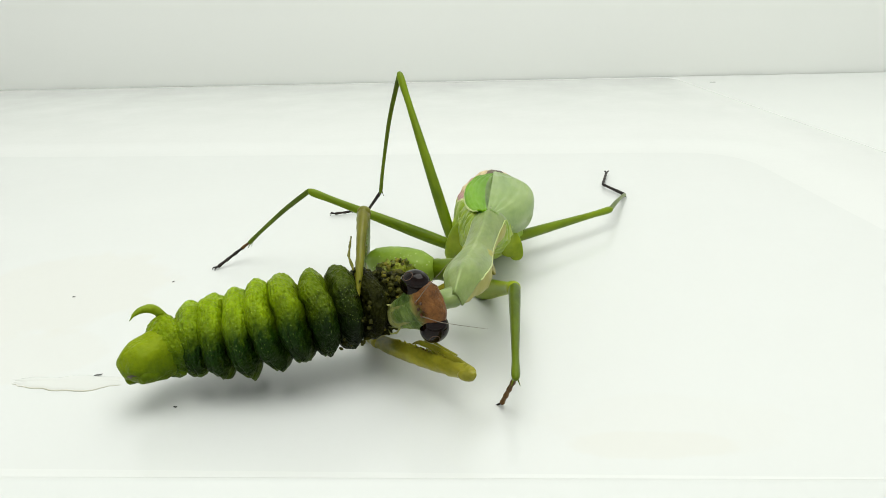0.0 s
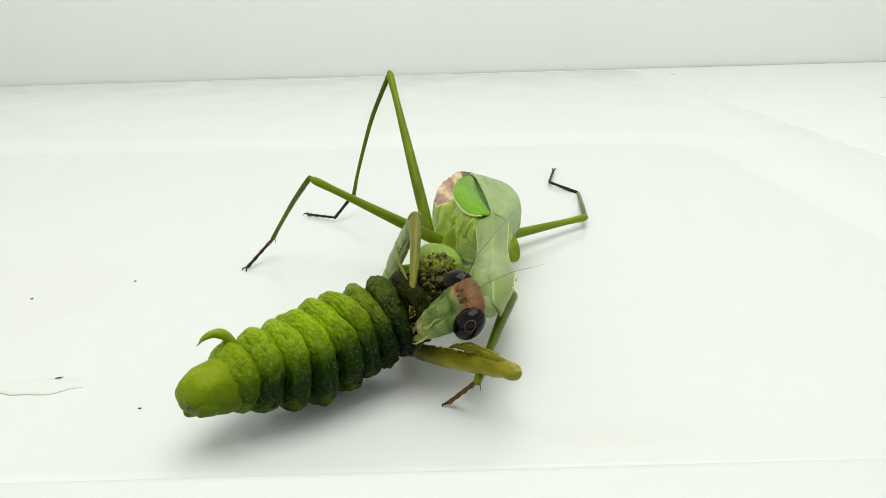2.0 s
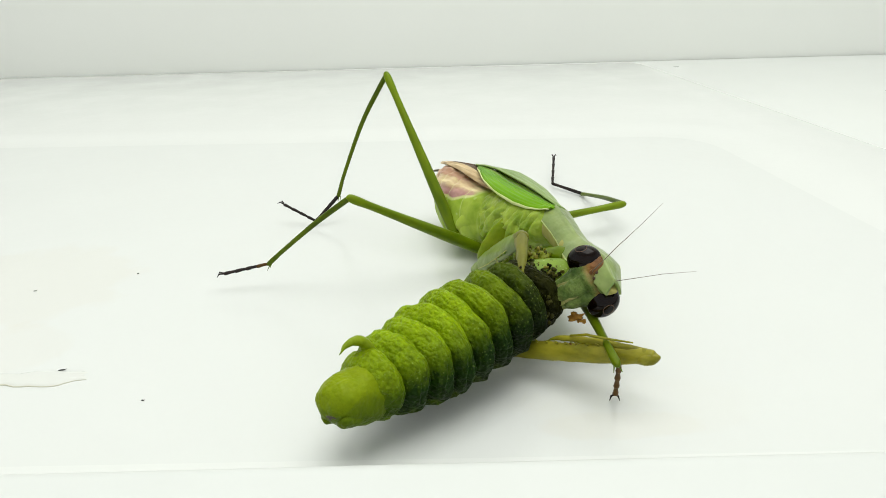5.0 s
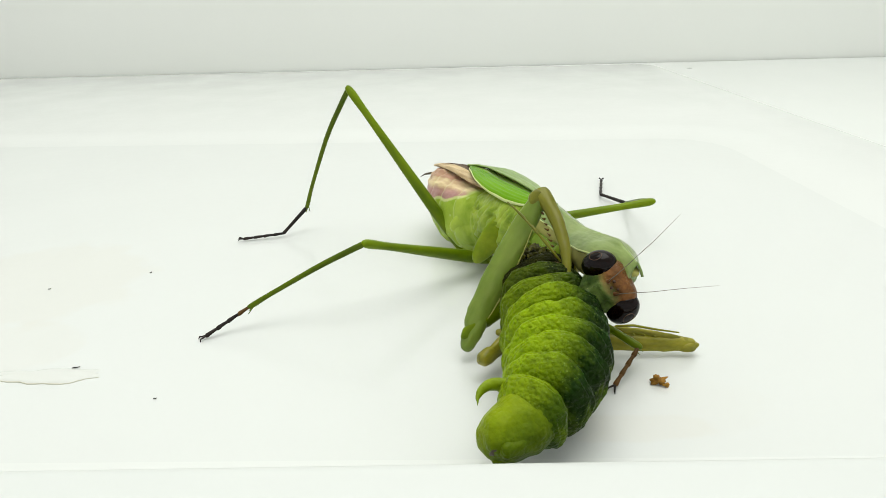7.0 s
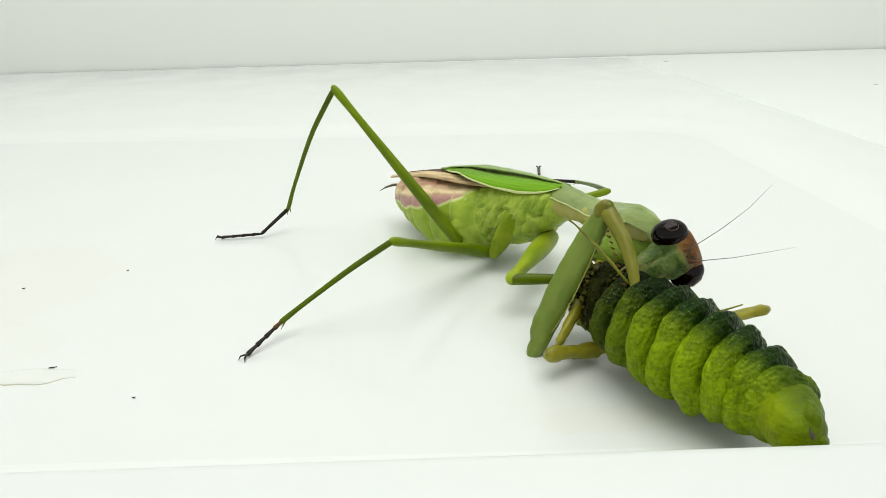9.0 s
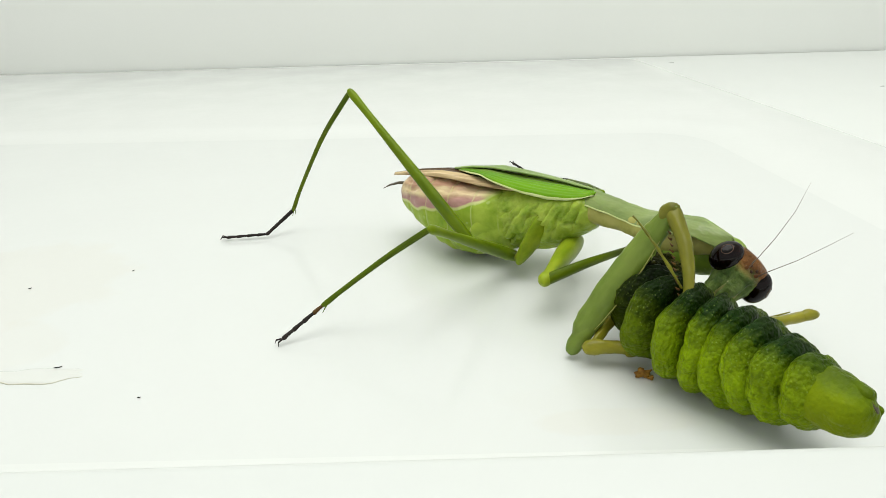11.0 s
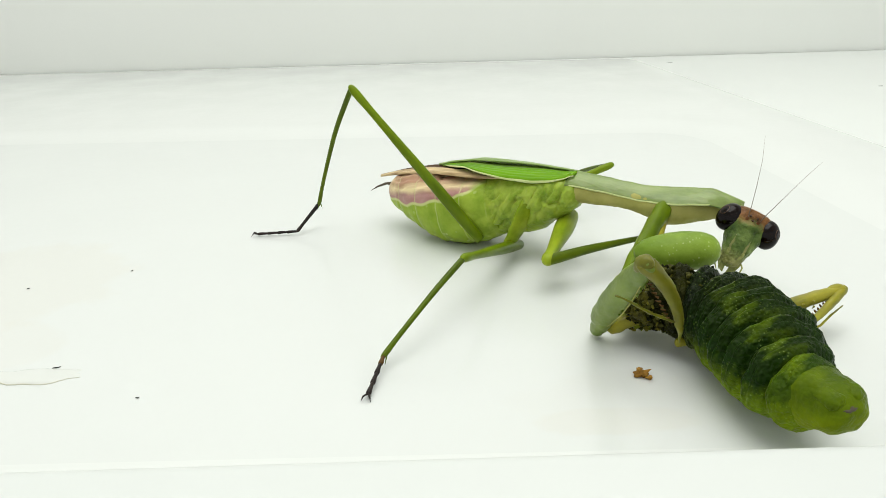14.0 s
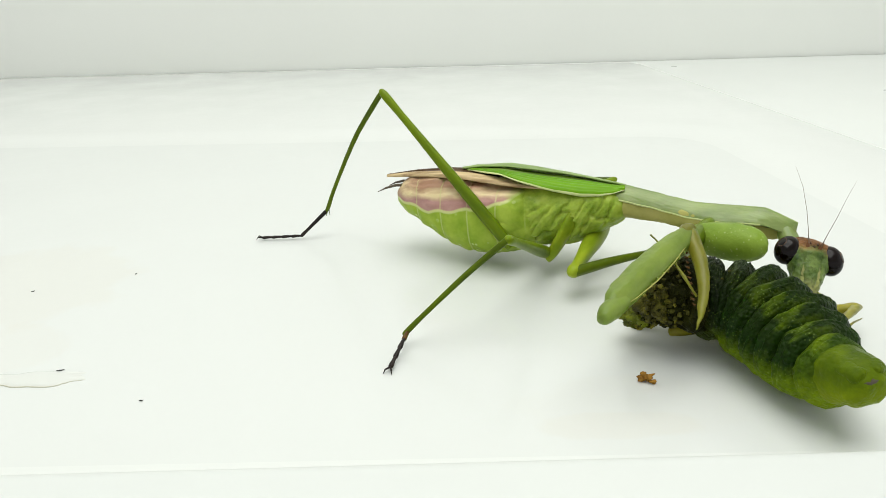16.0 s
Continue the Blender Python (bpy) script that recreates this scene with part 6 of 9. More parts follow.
    walk(RIGHT_MID[2], at((0, 2.24, -43.80, 3.34, 0.0, 24.3, -44.7), (0.5, -1.44, -40.81, 3.50, 0.0, 25.7, -48.2), (1, -2.67, -39.24, 3.40, 0.0, 24.9, -46.1), (1.5, -3.03, -38.78, 3.13, 0.0, 22.2, -38.3), (2, -4.16, -35.66, 3.51, 0.0, 25.6, -39.2), (2.5, 4.95, -42.81, 3.33, 0.0, 23.2, -90.7), (3, 1.81, -41.69, 3.76, 0.0, 26.2, -101.6), (3.5, 1.27, -41.03, 3.61, 0.0, 25.8, -103.7), (4, -0.16, -40.01, 3.69, 0.0, 26.9, -103.2), (4.2, -2.96, -39.58, 4.29, 0.0, 32.1, -112.5), (4.5, -2.77, -39.31, 4.34, 0.0, 27.5, -111.8), (4.85, -2.13, -38.65, 4.32, 0.0, 14.9, -110.7), (5.2, -1.48, -38.45, 4.09, 0.0, 6.1, -109.2), (5.55, -0.92, -38.71, 4.02, 0.0, 9.4, -107.9), (5.9, -0.57, -39.37, 3.96, 0.0, 20.4, -107.0), (6.3, -0.41, -39.80, 3.83, 0.0, 27.4, -106.8), (6.5, 5.23, -43.26, 2.40, 0.0, 16.3, -78.3), (7, 9.97, -42.28, 3.22, 0.0, 23.3, -85.9), (7.5, 6.16, -42.88, 3.34, 0.0, 24.2, -93.8), (8, 3.17, -40.73, 3.14, 0.0, 22.6, -89.9), (8.5, 0.04, -40.23, 3.49, 0.0, 25.1, -98.1), (9, 2.66, -41.72, 2.38, 0.0, 15.8, -79.1), (9.5, -1.60, -38.51, 2.82, 0.0, 19.4, -89.6), (10, -2.50, -37.04, 3.36, 0.0, 24.4, -95.1), (10.2, -2.79, -36.75, 3.43, 0.0, 25.0, -99.0), (10.6, -2.96, -36.48, 3.62, 0.0, 25.2, -101.7), (11, -3.36, -36.00, 4.01, 0.0, 26.7, -108.6), (11.4, -3.86, -35.61, 4.41, 0.0, 30.2, -117.8), (11.8, -4.41, -35.45, 4.64, 0.0, 34.5, -126.4), (12.3, -4.82, -35.43, 4.67, 0.0, 37.2, -131.5), (12.5, -5.06, -34.90, 4.60, 0.0, 36.4, -128.8), (13, -5.32, -33.72, 4.41, 0.0, 34.4, -125.9), (13.5, -7.23, -32.14, 4.34, 0.0, 33.3, -118.3), (14, 11.26, -43.70, 1.76, 0.0, 10.2, -68.8), (14.5, 2.73, -41.96, 2.69, 0.0, 18.3, -80.8), (15, -2.80, -41.67, 2.53, 0.0, 16.8, -86.9), (15.5, -2.52, -38.24, 2.51, 0.0, 16.7, -86.2), (16, -5.47, -33.07, 2.18, 0.0, 14.1, -88.9)))
    walk(LEFT_HIND[0], at((0, 4.31, 1.11, 4.43, 0.0, 1.2, 133.4), (0.5, 4.75, 0.05, 4.34, 0.0, 2.7, 129.1), (1, 5.04, -0.42, 4.26, 0.0, 2.3, 128.2), (1.5, 5.54, -2.14, 3.77, 0.0, 1.6, 123.7), (2, 5.41, -1.94, 3.77, 0.0, 3.8, 122.5), (2.5, 4.07, -5.28, 3.04, 0.0, -1.0, 106.1), (3, 3.50, -6.33, 3.59, 0.0, 0.6, 102.4), (3.5, 3.73, -6.08, 3.69, 0.0, -0.1, 103.6), (4, 3.44, -6.17, 3.13, 0.0, -1.1, 102.8), (4.2, 2.66, -5.27, 3.51, 0.0, -0.3, 98.8), (4.5, 2.11, -5.00, 3.49, 0.0, -0.7, 95.9), (4.85, 0.49, -4.30, 3.18, 0.0, -2.9, 86.1), (5.2, -1.04, -2.80, 2.86, 0.0, -5.9, 73.7), (5.55, -1.79, -0.98, 2.72, 0.0, -8.8, 61.7), (5.9, -1.85, 0.42, 2.78, 0.0, -10.7, 52.9), (6.3, -1.60, 1.21, 2.98, 0.0, -11.3, 48.7), (6.5, -1.42, 0.78, 3.65, 0.0, -10.5, 53.2), (7, -0.61, 0.46, 3.48, 0.0, -9.5, 62.5), (7.5, -1.63, -0.16, 2.52, 0.0, -10.2, 57.1), (8, -2.91, -0.97, 2.43, 0.0, -11.9, 51.2), (8.5, -3.16, -1.77, 2.16, 0.0, -11.0, 52.8), (9, -1.82, -2.07, 2.91, 0.0, -6.3, 62.9), (9.5, -1.17, -2.26, 4.12, 0.0, -3.4, 69.0), (10, -1.05, -2.74, 4.59, 0.0, -2.9, 71.4), (10.2, -1.19, -2.80, 4.30, 0.0, -3.1, 71.0), (10.6, -1.24, -2.82, 4.32, 0.0, -2.8, 71.0), (11, -1.34, -2.88, 4.35, 0.0, -2.3, 71.0), (11.4, -1.43, -2.98, 4.41, 0.0, -1.6, 71.3), (11.8, -1.45, -3.09, 4.48, 0.0, -1.0, 71.8), (12.3, -1.44, -3.17, 4.52, 0.0, -0.6, 72.3), (12.5, -1.42, -3.12, 4.59, 0.0, -0.7, 72.4), (13, -1.35, -3.05, 4.54, 0.0, -1.5, 72.0), (13.5, -1.38, -1.80, 4.79, 0.0, -5.8, 66.1), (14, -1.22, -0.09, 3.59, 0.0, -11.6, 58.9), (14.5, -1.46, -0.10, 3.83, 0.0, -9.9, 56.5), (15, -2.78, -0.18, 3.41, 0.0, -9.5, 49.1), (15.5, -2.21, -0.70, 4.31, 0.0, -7.4, 56.3), (16, -1.90, -0.08, 5.24, 0.0, -4.9, 56.1)))
    walk(LEFT_HIND[1], at((0, -16.24, 22.84, 3.80, 0.0, 8.2, 164.1), (0.5, -14.10, 23.20, 2.95, 0.0, 6.7, 164.0), (1, -13.41, 23.08, 3.10, 0.0, 7.6, 167.5), (1.5, -11.04, 22.74, 2.92, 0.0, 6.8, 168.3), (2, -10.61, 23.20, 1.82, 0.0, 4.4, 167.5), (2.5, -4.25, 23.48, 3.60, 0.0, 8.4, 167.3), (3, -2.94, 22.89, 3.31, 0.0, 7.5, 167.8), (3.5, -3.33, 23.01, 3.77, 0.0, 8.6, 168.9), (4, -3.18, 23.03, 3.72, 0.0, 8.8, 170.9), (4.2, -1.94, 24.31, 3.67, 0.0, 8.9, 169.0), (4.5, -0.97, 24.78, 3.88, 0.0, 8.9, 168.9), (4.85, 2.55, 25.55, 4.72, 0.0, 11.1, 166.1), (5.2, 7.34, 25.81, 5.97, 0.0, 13.8, 161.1), (5.55, 12.25, 25.11, 7.31, 0.0, 16.8, 154.2), (5.9, 15.92, 23.90, 8.33, 0.0, 19.1, 147.4), (6.3, 17.78, 23.27, 8.85, 0.0, 20.3, 144.3), (6.5, 16.24, 24.35, 9.09, 0.0, 20.1, 147.0), (7, 13.02, 26.66, 8.40, 0.0, 18.9, 152.5), (7.5, 14.35, 24.59, 7.83, 0.0, 17.9, 145.5), (8, 15.46, 21.84, 8.63, 0.0, 20.4, 146.8), (8.5, 14.59, 21.65, 7.88, 0.0, 18.9, 141.9), (9, 11.72, 24.43, 6.18, 0.0, 12.2, 139.6), (9.5, 9.52, 25.65, 5.91, 0.0, 11.4, 135.5), (10, 8.47, 25.60, 6.11, 0.0, 12.0, 134.9), (10.2, 8.55, 25.46, 5.89, 0.0, 11.4, 134.0), (10.6, 8.51, 25.45, 5.80, 0.0, 11.1, 134.2), (11, 8.41, 25.40, 5.57, 0.0, 10.5, 134.6), (11.4, 8.19, 25.36, 5.27, 0.0, 9.7, 135.3), (11.8, 7.88, 25.35, 4.98, 0.0, 8.9, 136.0), (12.3, 7.65, 25.35, 4.81, 0.0, 8.5, 136.3), (12.5, 7.64, 25.41, 4.96, 0.0, 8.9, 136.2), (13, 7.91, 25.42, 5.32, 0.0, 9.9, 130.2), (13.5, 10.67, 25.44, 7.80, 0.0, 16.6, 121.3), (14, 13.95, 25.01, 9.62, 0.0, 21.6, 141.0), (14.5, 14.80, 24.50, 9.00, 0.0, 19.9, 133.1), (15, 16.54, 22.15, 8.37, 0.0, 18.2, 127.4), (15.5, 14.25, 24.01, 8.15, 0.0, 17.6, 128.8), (16, 14.75, 24.66, 7.82, 0.0, 16.6, 129.5)))
    walk(LEFT_HIND[2], at((0, -36.98, 28.76, 0.70, 0.0, -1.3, -152.9), (0.5, -34.77, 29.14, 0.40, 0.0, -2.9, -151.2), (1, -34.35, 27.73, 0.23, 0.0, -4.2, -146.5), (1.5, -32.10, 27.11, 0.37, 0.0, -3.3, -149.3), (2, -31.65, 27.87, 0.14, 0.0, -5.1, -145.4), (2.5, -25.15, 28.20, 0.43, 0.0, -2.7, -151.4), (3, -23.92, 27.42, 0.47, 0.0, -2.3, -157.8), (3.5, -24.32, 27.13, 0.52, 0.0, -2.2, -158.8), (4, -24.30, 26.41, 0.40, 0.0, -3.2, -154.7), (4.2, -22.96, 28.40, 0.33, 0.0, -3.6, -152.6), (4.5, -22.04, 28.90, 0.50, 0.0, -2.7, -155.0), (4.85, -18.15, 30.68, 0.54, 0.0, -2.9, -162.1), (5.2, -12.61, 32.66, 0.77, 0.0, -2.2, -172.0), (5.55, -6.47, 34.17, 1.01, 0.0, -0.1, 179.8), (5.9, -1.37, 34.96, 1.20, 0.0, 2.0, 174.0), (6.3, 1.18, 35.19, 1.30, 0.0, 2.7, 171.2), (6.5, -0.92, 35.49, 1.60, 0.0, 5.1, 168.4), (7, -5.25, 36.18, 1.36, 0.0, 3.6, 179.0), (7.5, -2.71, 36.33, 1.15, 0.0, 1.9, 179.2), (8, -1.56, 33.00, 1.07, 0.0, 1.2, 173.2), (8.5, -1.56, 34.33, 0.86, 0.0, -0.1, 178.4), (9, -4.47, 38.18, 1.59, 0.0, 4.1, -165.8), (9.5, -5.67, 40.60, 1.60, 0.0, 4.8, -167.7), (10, -6.54, 40.68, 1.60, 0.0, 4.8, -176.5), (10.2, -6.25, 40.80, 1.60, 0.0, 4.8, -176.6), (10.6, -6.34, 40.75, 1.60, 0.0, 4.8, -178.4), (11, -6.60, 40.60, 1.61, 0.0, 4.9, 176.7), (11.4, -7.04, 40.41, 1.61, 0.0, 4.9, 170.2), (11.8, -7.55, 40.27, 1.61, 0.0, 4.8, 164.1), (12.3, -7.90, 40.22, 1.60, 0.0, 4.8, 160.7), (12.5, -7.88, 40.28, 1.60, 0.0, 4.8, 159.6), (13, -5.93, 41.78, 1.60, 0.0, 4.8, 168.6), (13.5, -0.16, 43.23, 1.60, 0.0, 4.7, 175.4), (14, -1.76, 37.74, 1.60, 0.0, 4.8, 179.6), (14.5, 0.83, 39.43, 1.60, 0.0, 4.7, 169.5), (15, 4.00, 38.57, 1.60, 0.0, 4.8, 162.7), (15.5, 1.28, 40.17, 1.59, 0.0, 4.7, 164.2), (16, 1.49, 40.78, 1.62, 0.0, 4.8, 138.8)))
    walk(LEFT_HIND[3], at((0, -44.68, 24.81, 0.90, 0.0, 0.4, 168.8), (0.5, -42.24, 25.02, 0.84, 0.0, 0.3, 163.8), (1, -41.48, 23.02, 0.86, 0.0, 0.6, 164.6), (1.5, -39.44, 22.74, 0.86, 0.0, 0.6, 164.5), (2, -38.71, 23.00, 0.90, 0.0, 0.8, 160.6), (2.5, -32.68, 24.10, 0.84, 0.0, 0.5, 156.0), (3, -31.83, 24.19, 0.81, 0.0, 0.1, 153.4), (3.5, -32.27, 24.05, 0.85, 0.0, 0.6, 152.8), (4, -32.04, 22.75, 0.87, 0.0, 0.7, 154.5), (4.2, -30.66, 24.41, 0.88, 0.0, 0.5, 151.4), (4.5, -29.67, 25.34, 0.89, 0.0, -3.7, 150.2), (4.85, -26.16, 28.08, 0.97, 0.0, -13.4, 146.9), (5.2, -20.96, 31.48, 1.10, 0.0, -18.7, 142.8), (5.55, -14.90, 34.21, 1.02, 0.0, -15.4, 138.6), (5.9, -9.75, 35.83, 0.91, 0.0, -5.9, 135.1), (6.3, -7.25, 36.49, 0.90, 0.0, 1.1, 133.3), (6.5, -9.20, 37.19, 0.84, 0.0, 0.7, 135.6), (7, -13.75, 36.33, 0.83, 0.0, 0.4, 142.4), (7.5, -11.27, 36.45, 0.87, 0.0, 0.6, 137.4), (8, -9.99, 34.00, 0.88, 0.0, 1.2, 133.7), (8.5, -10.08, 34.56, 0.87, 0.0, 1.0, 129.4), (9, -12.63, 36.13, 0.98, 0.0, 2.3, 128.3), (9.5, -13.89, 38.81, 0.90, 0.0, 1.6, 133.7), (10, -14.93, 40.18, 0.90, 0.0, 1.5, 143.1), (10.2, -14.64, 40.29, 0.90, 0.0, 1.6, 145.3), (10.6, -14.74, 40.51, 0.90, 0.0, 0.1, 146.5), (11, -14.99, 41.08, 0.89, 0.0, -2.3, 149.3), (11.4, -15.32, 41.85, 0.89, 0.0, -2.7, 152.9), (11.8, -15.63, 42.57, 0.90, 0.0, -0.6, 156.1), (12.3, -15.84, 42.99, 0.90, 0.0, 1.6, 157.9), (12.5, -15.77, 43.22, 0.90, 0.0, 1.5, 155.9), (13, -14.17, 43.44, 0.90, 0.0, 1.6, 160.2), (13.5, -8.54, 43.91, 0.90, 0.0, 1.6, 158.9), (14, -10.17, 37.80, 0.90, 0.0, 1.6, 134.4), (14.5, -7.44, 40.97, 0.90, 0.0, 1.5, 99.6), (15, -4.03, 41.06, 0.90, 0.0, 1.5, 102.3), (15.5, -6.80, 42.45, 0.90, 0.0, 1.6, 115.2), (16, -4.86, 46.34, 0.90, 0.0, 1.4, 129.8)))
    walk(LEFT_MID[0], at((0, 17.70, -0.96, 1.49, 0.0, -23.5, 21.2), (0.5, 18.04, -1.91, 1.15, 0.0, -23.5, 17.0), (1, 17.82, -2.24, 1.19, 0.0, -23.5, 16.8), (1.5, 17.99, -2.44, 0.57, 0.0, -23.5, 16.1), (2, 17.87, -2.38, -0.06, 0.0, -23.5, 12.9), (2.5, 12.51, 6.50, -1.07, 0.0, -23.5, 4.1), (3, 13.48, 6.00, -2.33, 0.0, -23.5, -1.2), (3.5, 13.54, 6.01, -2.23, 0.0, -23.5, -1.8), (4, 13.53, 4.72, -2.46, 0.0, -23.5, 0.3), (4.2, 18.32, 0.61, -0.89, 0.0, -23.5, -2.9), (4.5, 17.48, 2.61, 4.80, 0.0, -1.3, -14.5), (4.85, 18.06, 2.10, 4.99, 0.0, -3.6, -20.8), (5.2, 18.62, 0.87, 5.48, 0.0, -8.4, -33.9), (5.55, 18.12, -0.58, 6.09, 0.0, -13.6, -52.3), (5.9, 17.80, -0.82, 6.04, 0.0, -12.2, -57.9), (6.3, 17.75, -0.87, 5.97, 0.0, -11.1, -59.3), (6.5, 17.49, -0.67, 6.65, 0.0, -10.0, -61.4), (7, 17.55, 0.52, 6.38, 0.0, -10.7, -52.5), (7.5, 18.07, -1.29, 5.82, 0.0, -11.6, -59.3), (8, 17.83, -1.38, 5.90, 0.0, -3.2, -62.8), (8.5, 18.25, -3.52, 5.90, 0.0, -3.2, -68.1), (9, 17.34, -2.46, 5.52, 0.0, 0.4, -72.0), (9.5, 17.04, -3.59, 6.37, 0.0, -3.3, -76.7), (10, 16.14, -1.30, 6.19, 0.0, -0.4, -80.8), (10.2, 16.15, -1.84, 5.96, 0.0, -0.9, -81.1), (10.6, 16.22, -1.95, 5.87, 0.0, -0.9, -80.1), (11, 16.55, -2.26, 5.73, 0.0, -1.6, -76.7), (11.4, 16.29, -2.64, 5.52, 0.0, -2.1, -79.3), (11.8, 15.83, -2.94, 5.35, 0.0, -2.6, -83.3), (12.3, 15.72, -3.16, 5.26, 0.0, -2.8, -84.2), (12.5, 15.67, -3.27, 5.33, 0.0, -3.2, -84.8), (13, 15.71, -1.61, 5.14, 0.0, -0.3, -83.7), (13.5, 15.71, -2.08, 6.38, 0.0, 0.3, -87.3), (14, 16.26, -0.15, 6.45, 0.0, 3.9, -77.0), (14.5, 15.68, -0.16, 5.80, 0.0, 3.3, -88.8), (15, 15.04, -3.75, 5.00, 0.0, 1.1, -92.5), (15.5, 15.09, -0.46, 5.48, 0.0, 4.4, -93.7), (16, 14.94, 0.55, 5.83, 0.0, 4.9, -96.9)))
    walk(LEFT_MID[1], at((0, 30.15, 3.85, 7.29, 0.0, 4.3, 0.1), (0.5, 30.80, 2.00, 6.96, 0.0, 3.8, -8.0), (1, 30.59, 1.63, 7.00, 0.0, 4.5, -9.6), (1.5, 30.81, 1.26, 6.37, 0.0, 2.4, -11.3), (2, 30.88, 0.60, 5.74, 0.0, 1.9, -21.4), (2.5, 25.83, 7.45, 4.73, 0.0, 6.5, -12.1), (3, 26.83, 5.72, 3.47, 0.0, 3.7, -24.2), (3.5, 26.88, 5.59, 3.57, 0.0, 4.1, -21.6), (4, 26.87, 4.79, 3.34, 0.0, 3.3, -21.9), (4.2, 31.64, -0.07, 4.91, 0.0, -0.4, -27.0), (4.5, 31.56, -1.02, 5.13, 0.0, -1.6, -26.3), (4.85, 31.63, -3.07, 5.92, 0.0, -1.1, -25.0), (5.2, 30.57, -7.15, 7.61, 0.0, 1.9, -13.8), (5.55, 26.78, -11.76, 9.51, 0.0, 14.7, 3.3), (5.9, 25.37, -12.86, 9.12, 0.0, 17.8, -0.5), (6.3, 25.04, -13.15, 8.77, 0.0, 18.1, -3.4), (6.5, 24.36, -13.24, 9.18, 0.0, 18.2, 2.1), (7, 26.26, -10.82, 9.08, 0.0, 15.2, 25.3), (7.5, 25.35, -13.54, 8.76, 0.0, 14.2, 34.0), (8, 24.46, -14.31, 6.72, 0.0, 8.7, 36.5), (8.5, 23.66, -17.00, 6.73, 0.0, 8.7, 45.8), (9, 21.85, -16.30, 5.43, 0.0, 5.2, 47.8), (9.5, 20.39, -17.73, 7.20, 0.0, 9.8, 63.6), (10, 18.47, -15.67, 6.30, 0.0, 4.3, 67.1), (10.2, 18.41, -16.21, 6.18, 0.0, 6.9, 67.8), (10.6, 18.72, -16.28, 6.11, 0.0, 4.6, 70.2), (11, 19.88, -16.42, 6.13, 0.0, -0.8, 72.3), (11.4, 19.00, -16.93, 6.05, 0.0, 1.5, 61.7), (11.8, 17.52, -17.38, 6.00, 0.0, 4.9, 60.8), (12.3, 17.18, -17.62, 5.98, 0.0, 6.7, 62.9), (12.5, 16.99, -17.74, 6.15, 0.0, 8.0, 62.8), (13, 17.32, -16.07, 5.22, 0.0, 1.5, 64.4), (13.5, 16.40, -16.61, 6.30, 0.0, 3.1, 56.3), (14, 19.52, -14.30, 5.46, 0.0, 1.4, 62.5), (14.5, 15.97, -14.69, 4.96, 0.0, 1.2, 48.2), (15, 14.41, -18.29, 4.72, 0.0, 0.5, 45.2), (15.5, 14.16, -14.94, 4.37, 0.0, 1.3, 47.3), (16, 13.19, -13.85, 4.59, 0.0, 1.7, 48.2)))
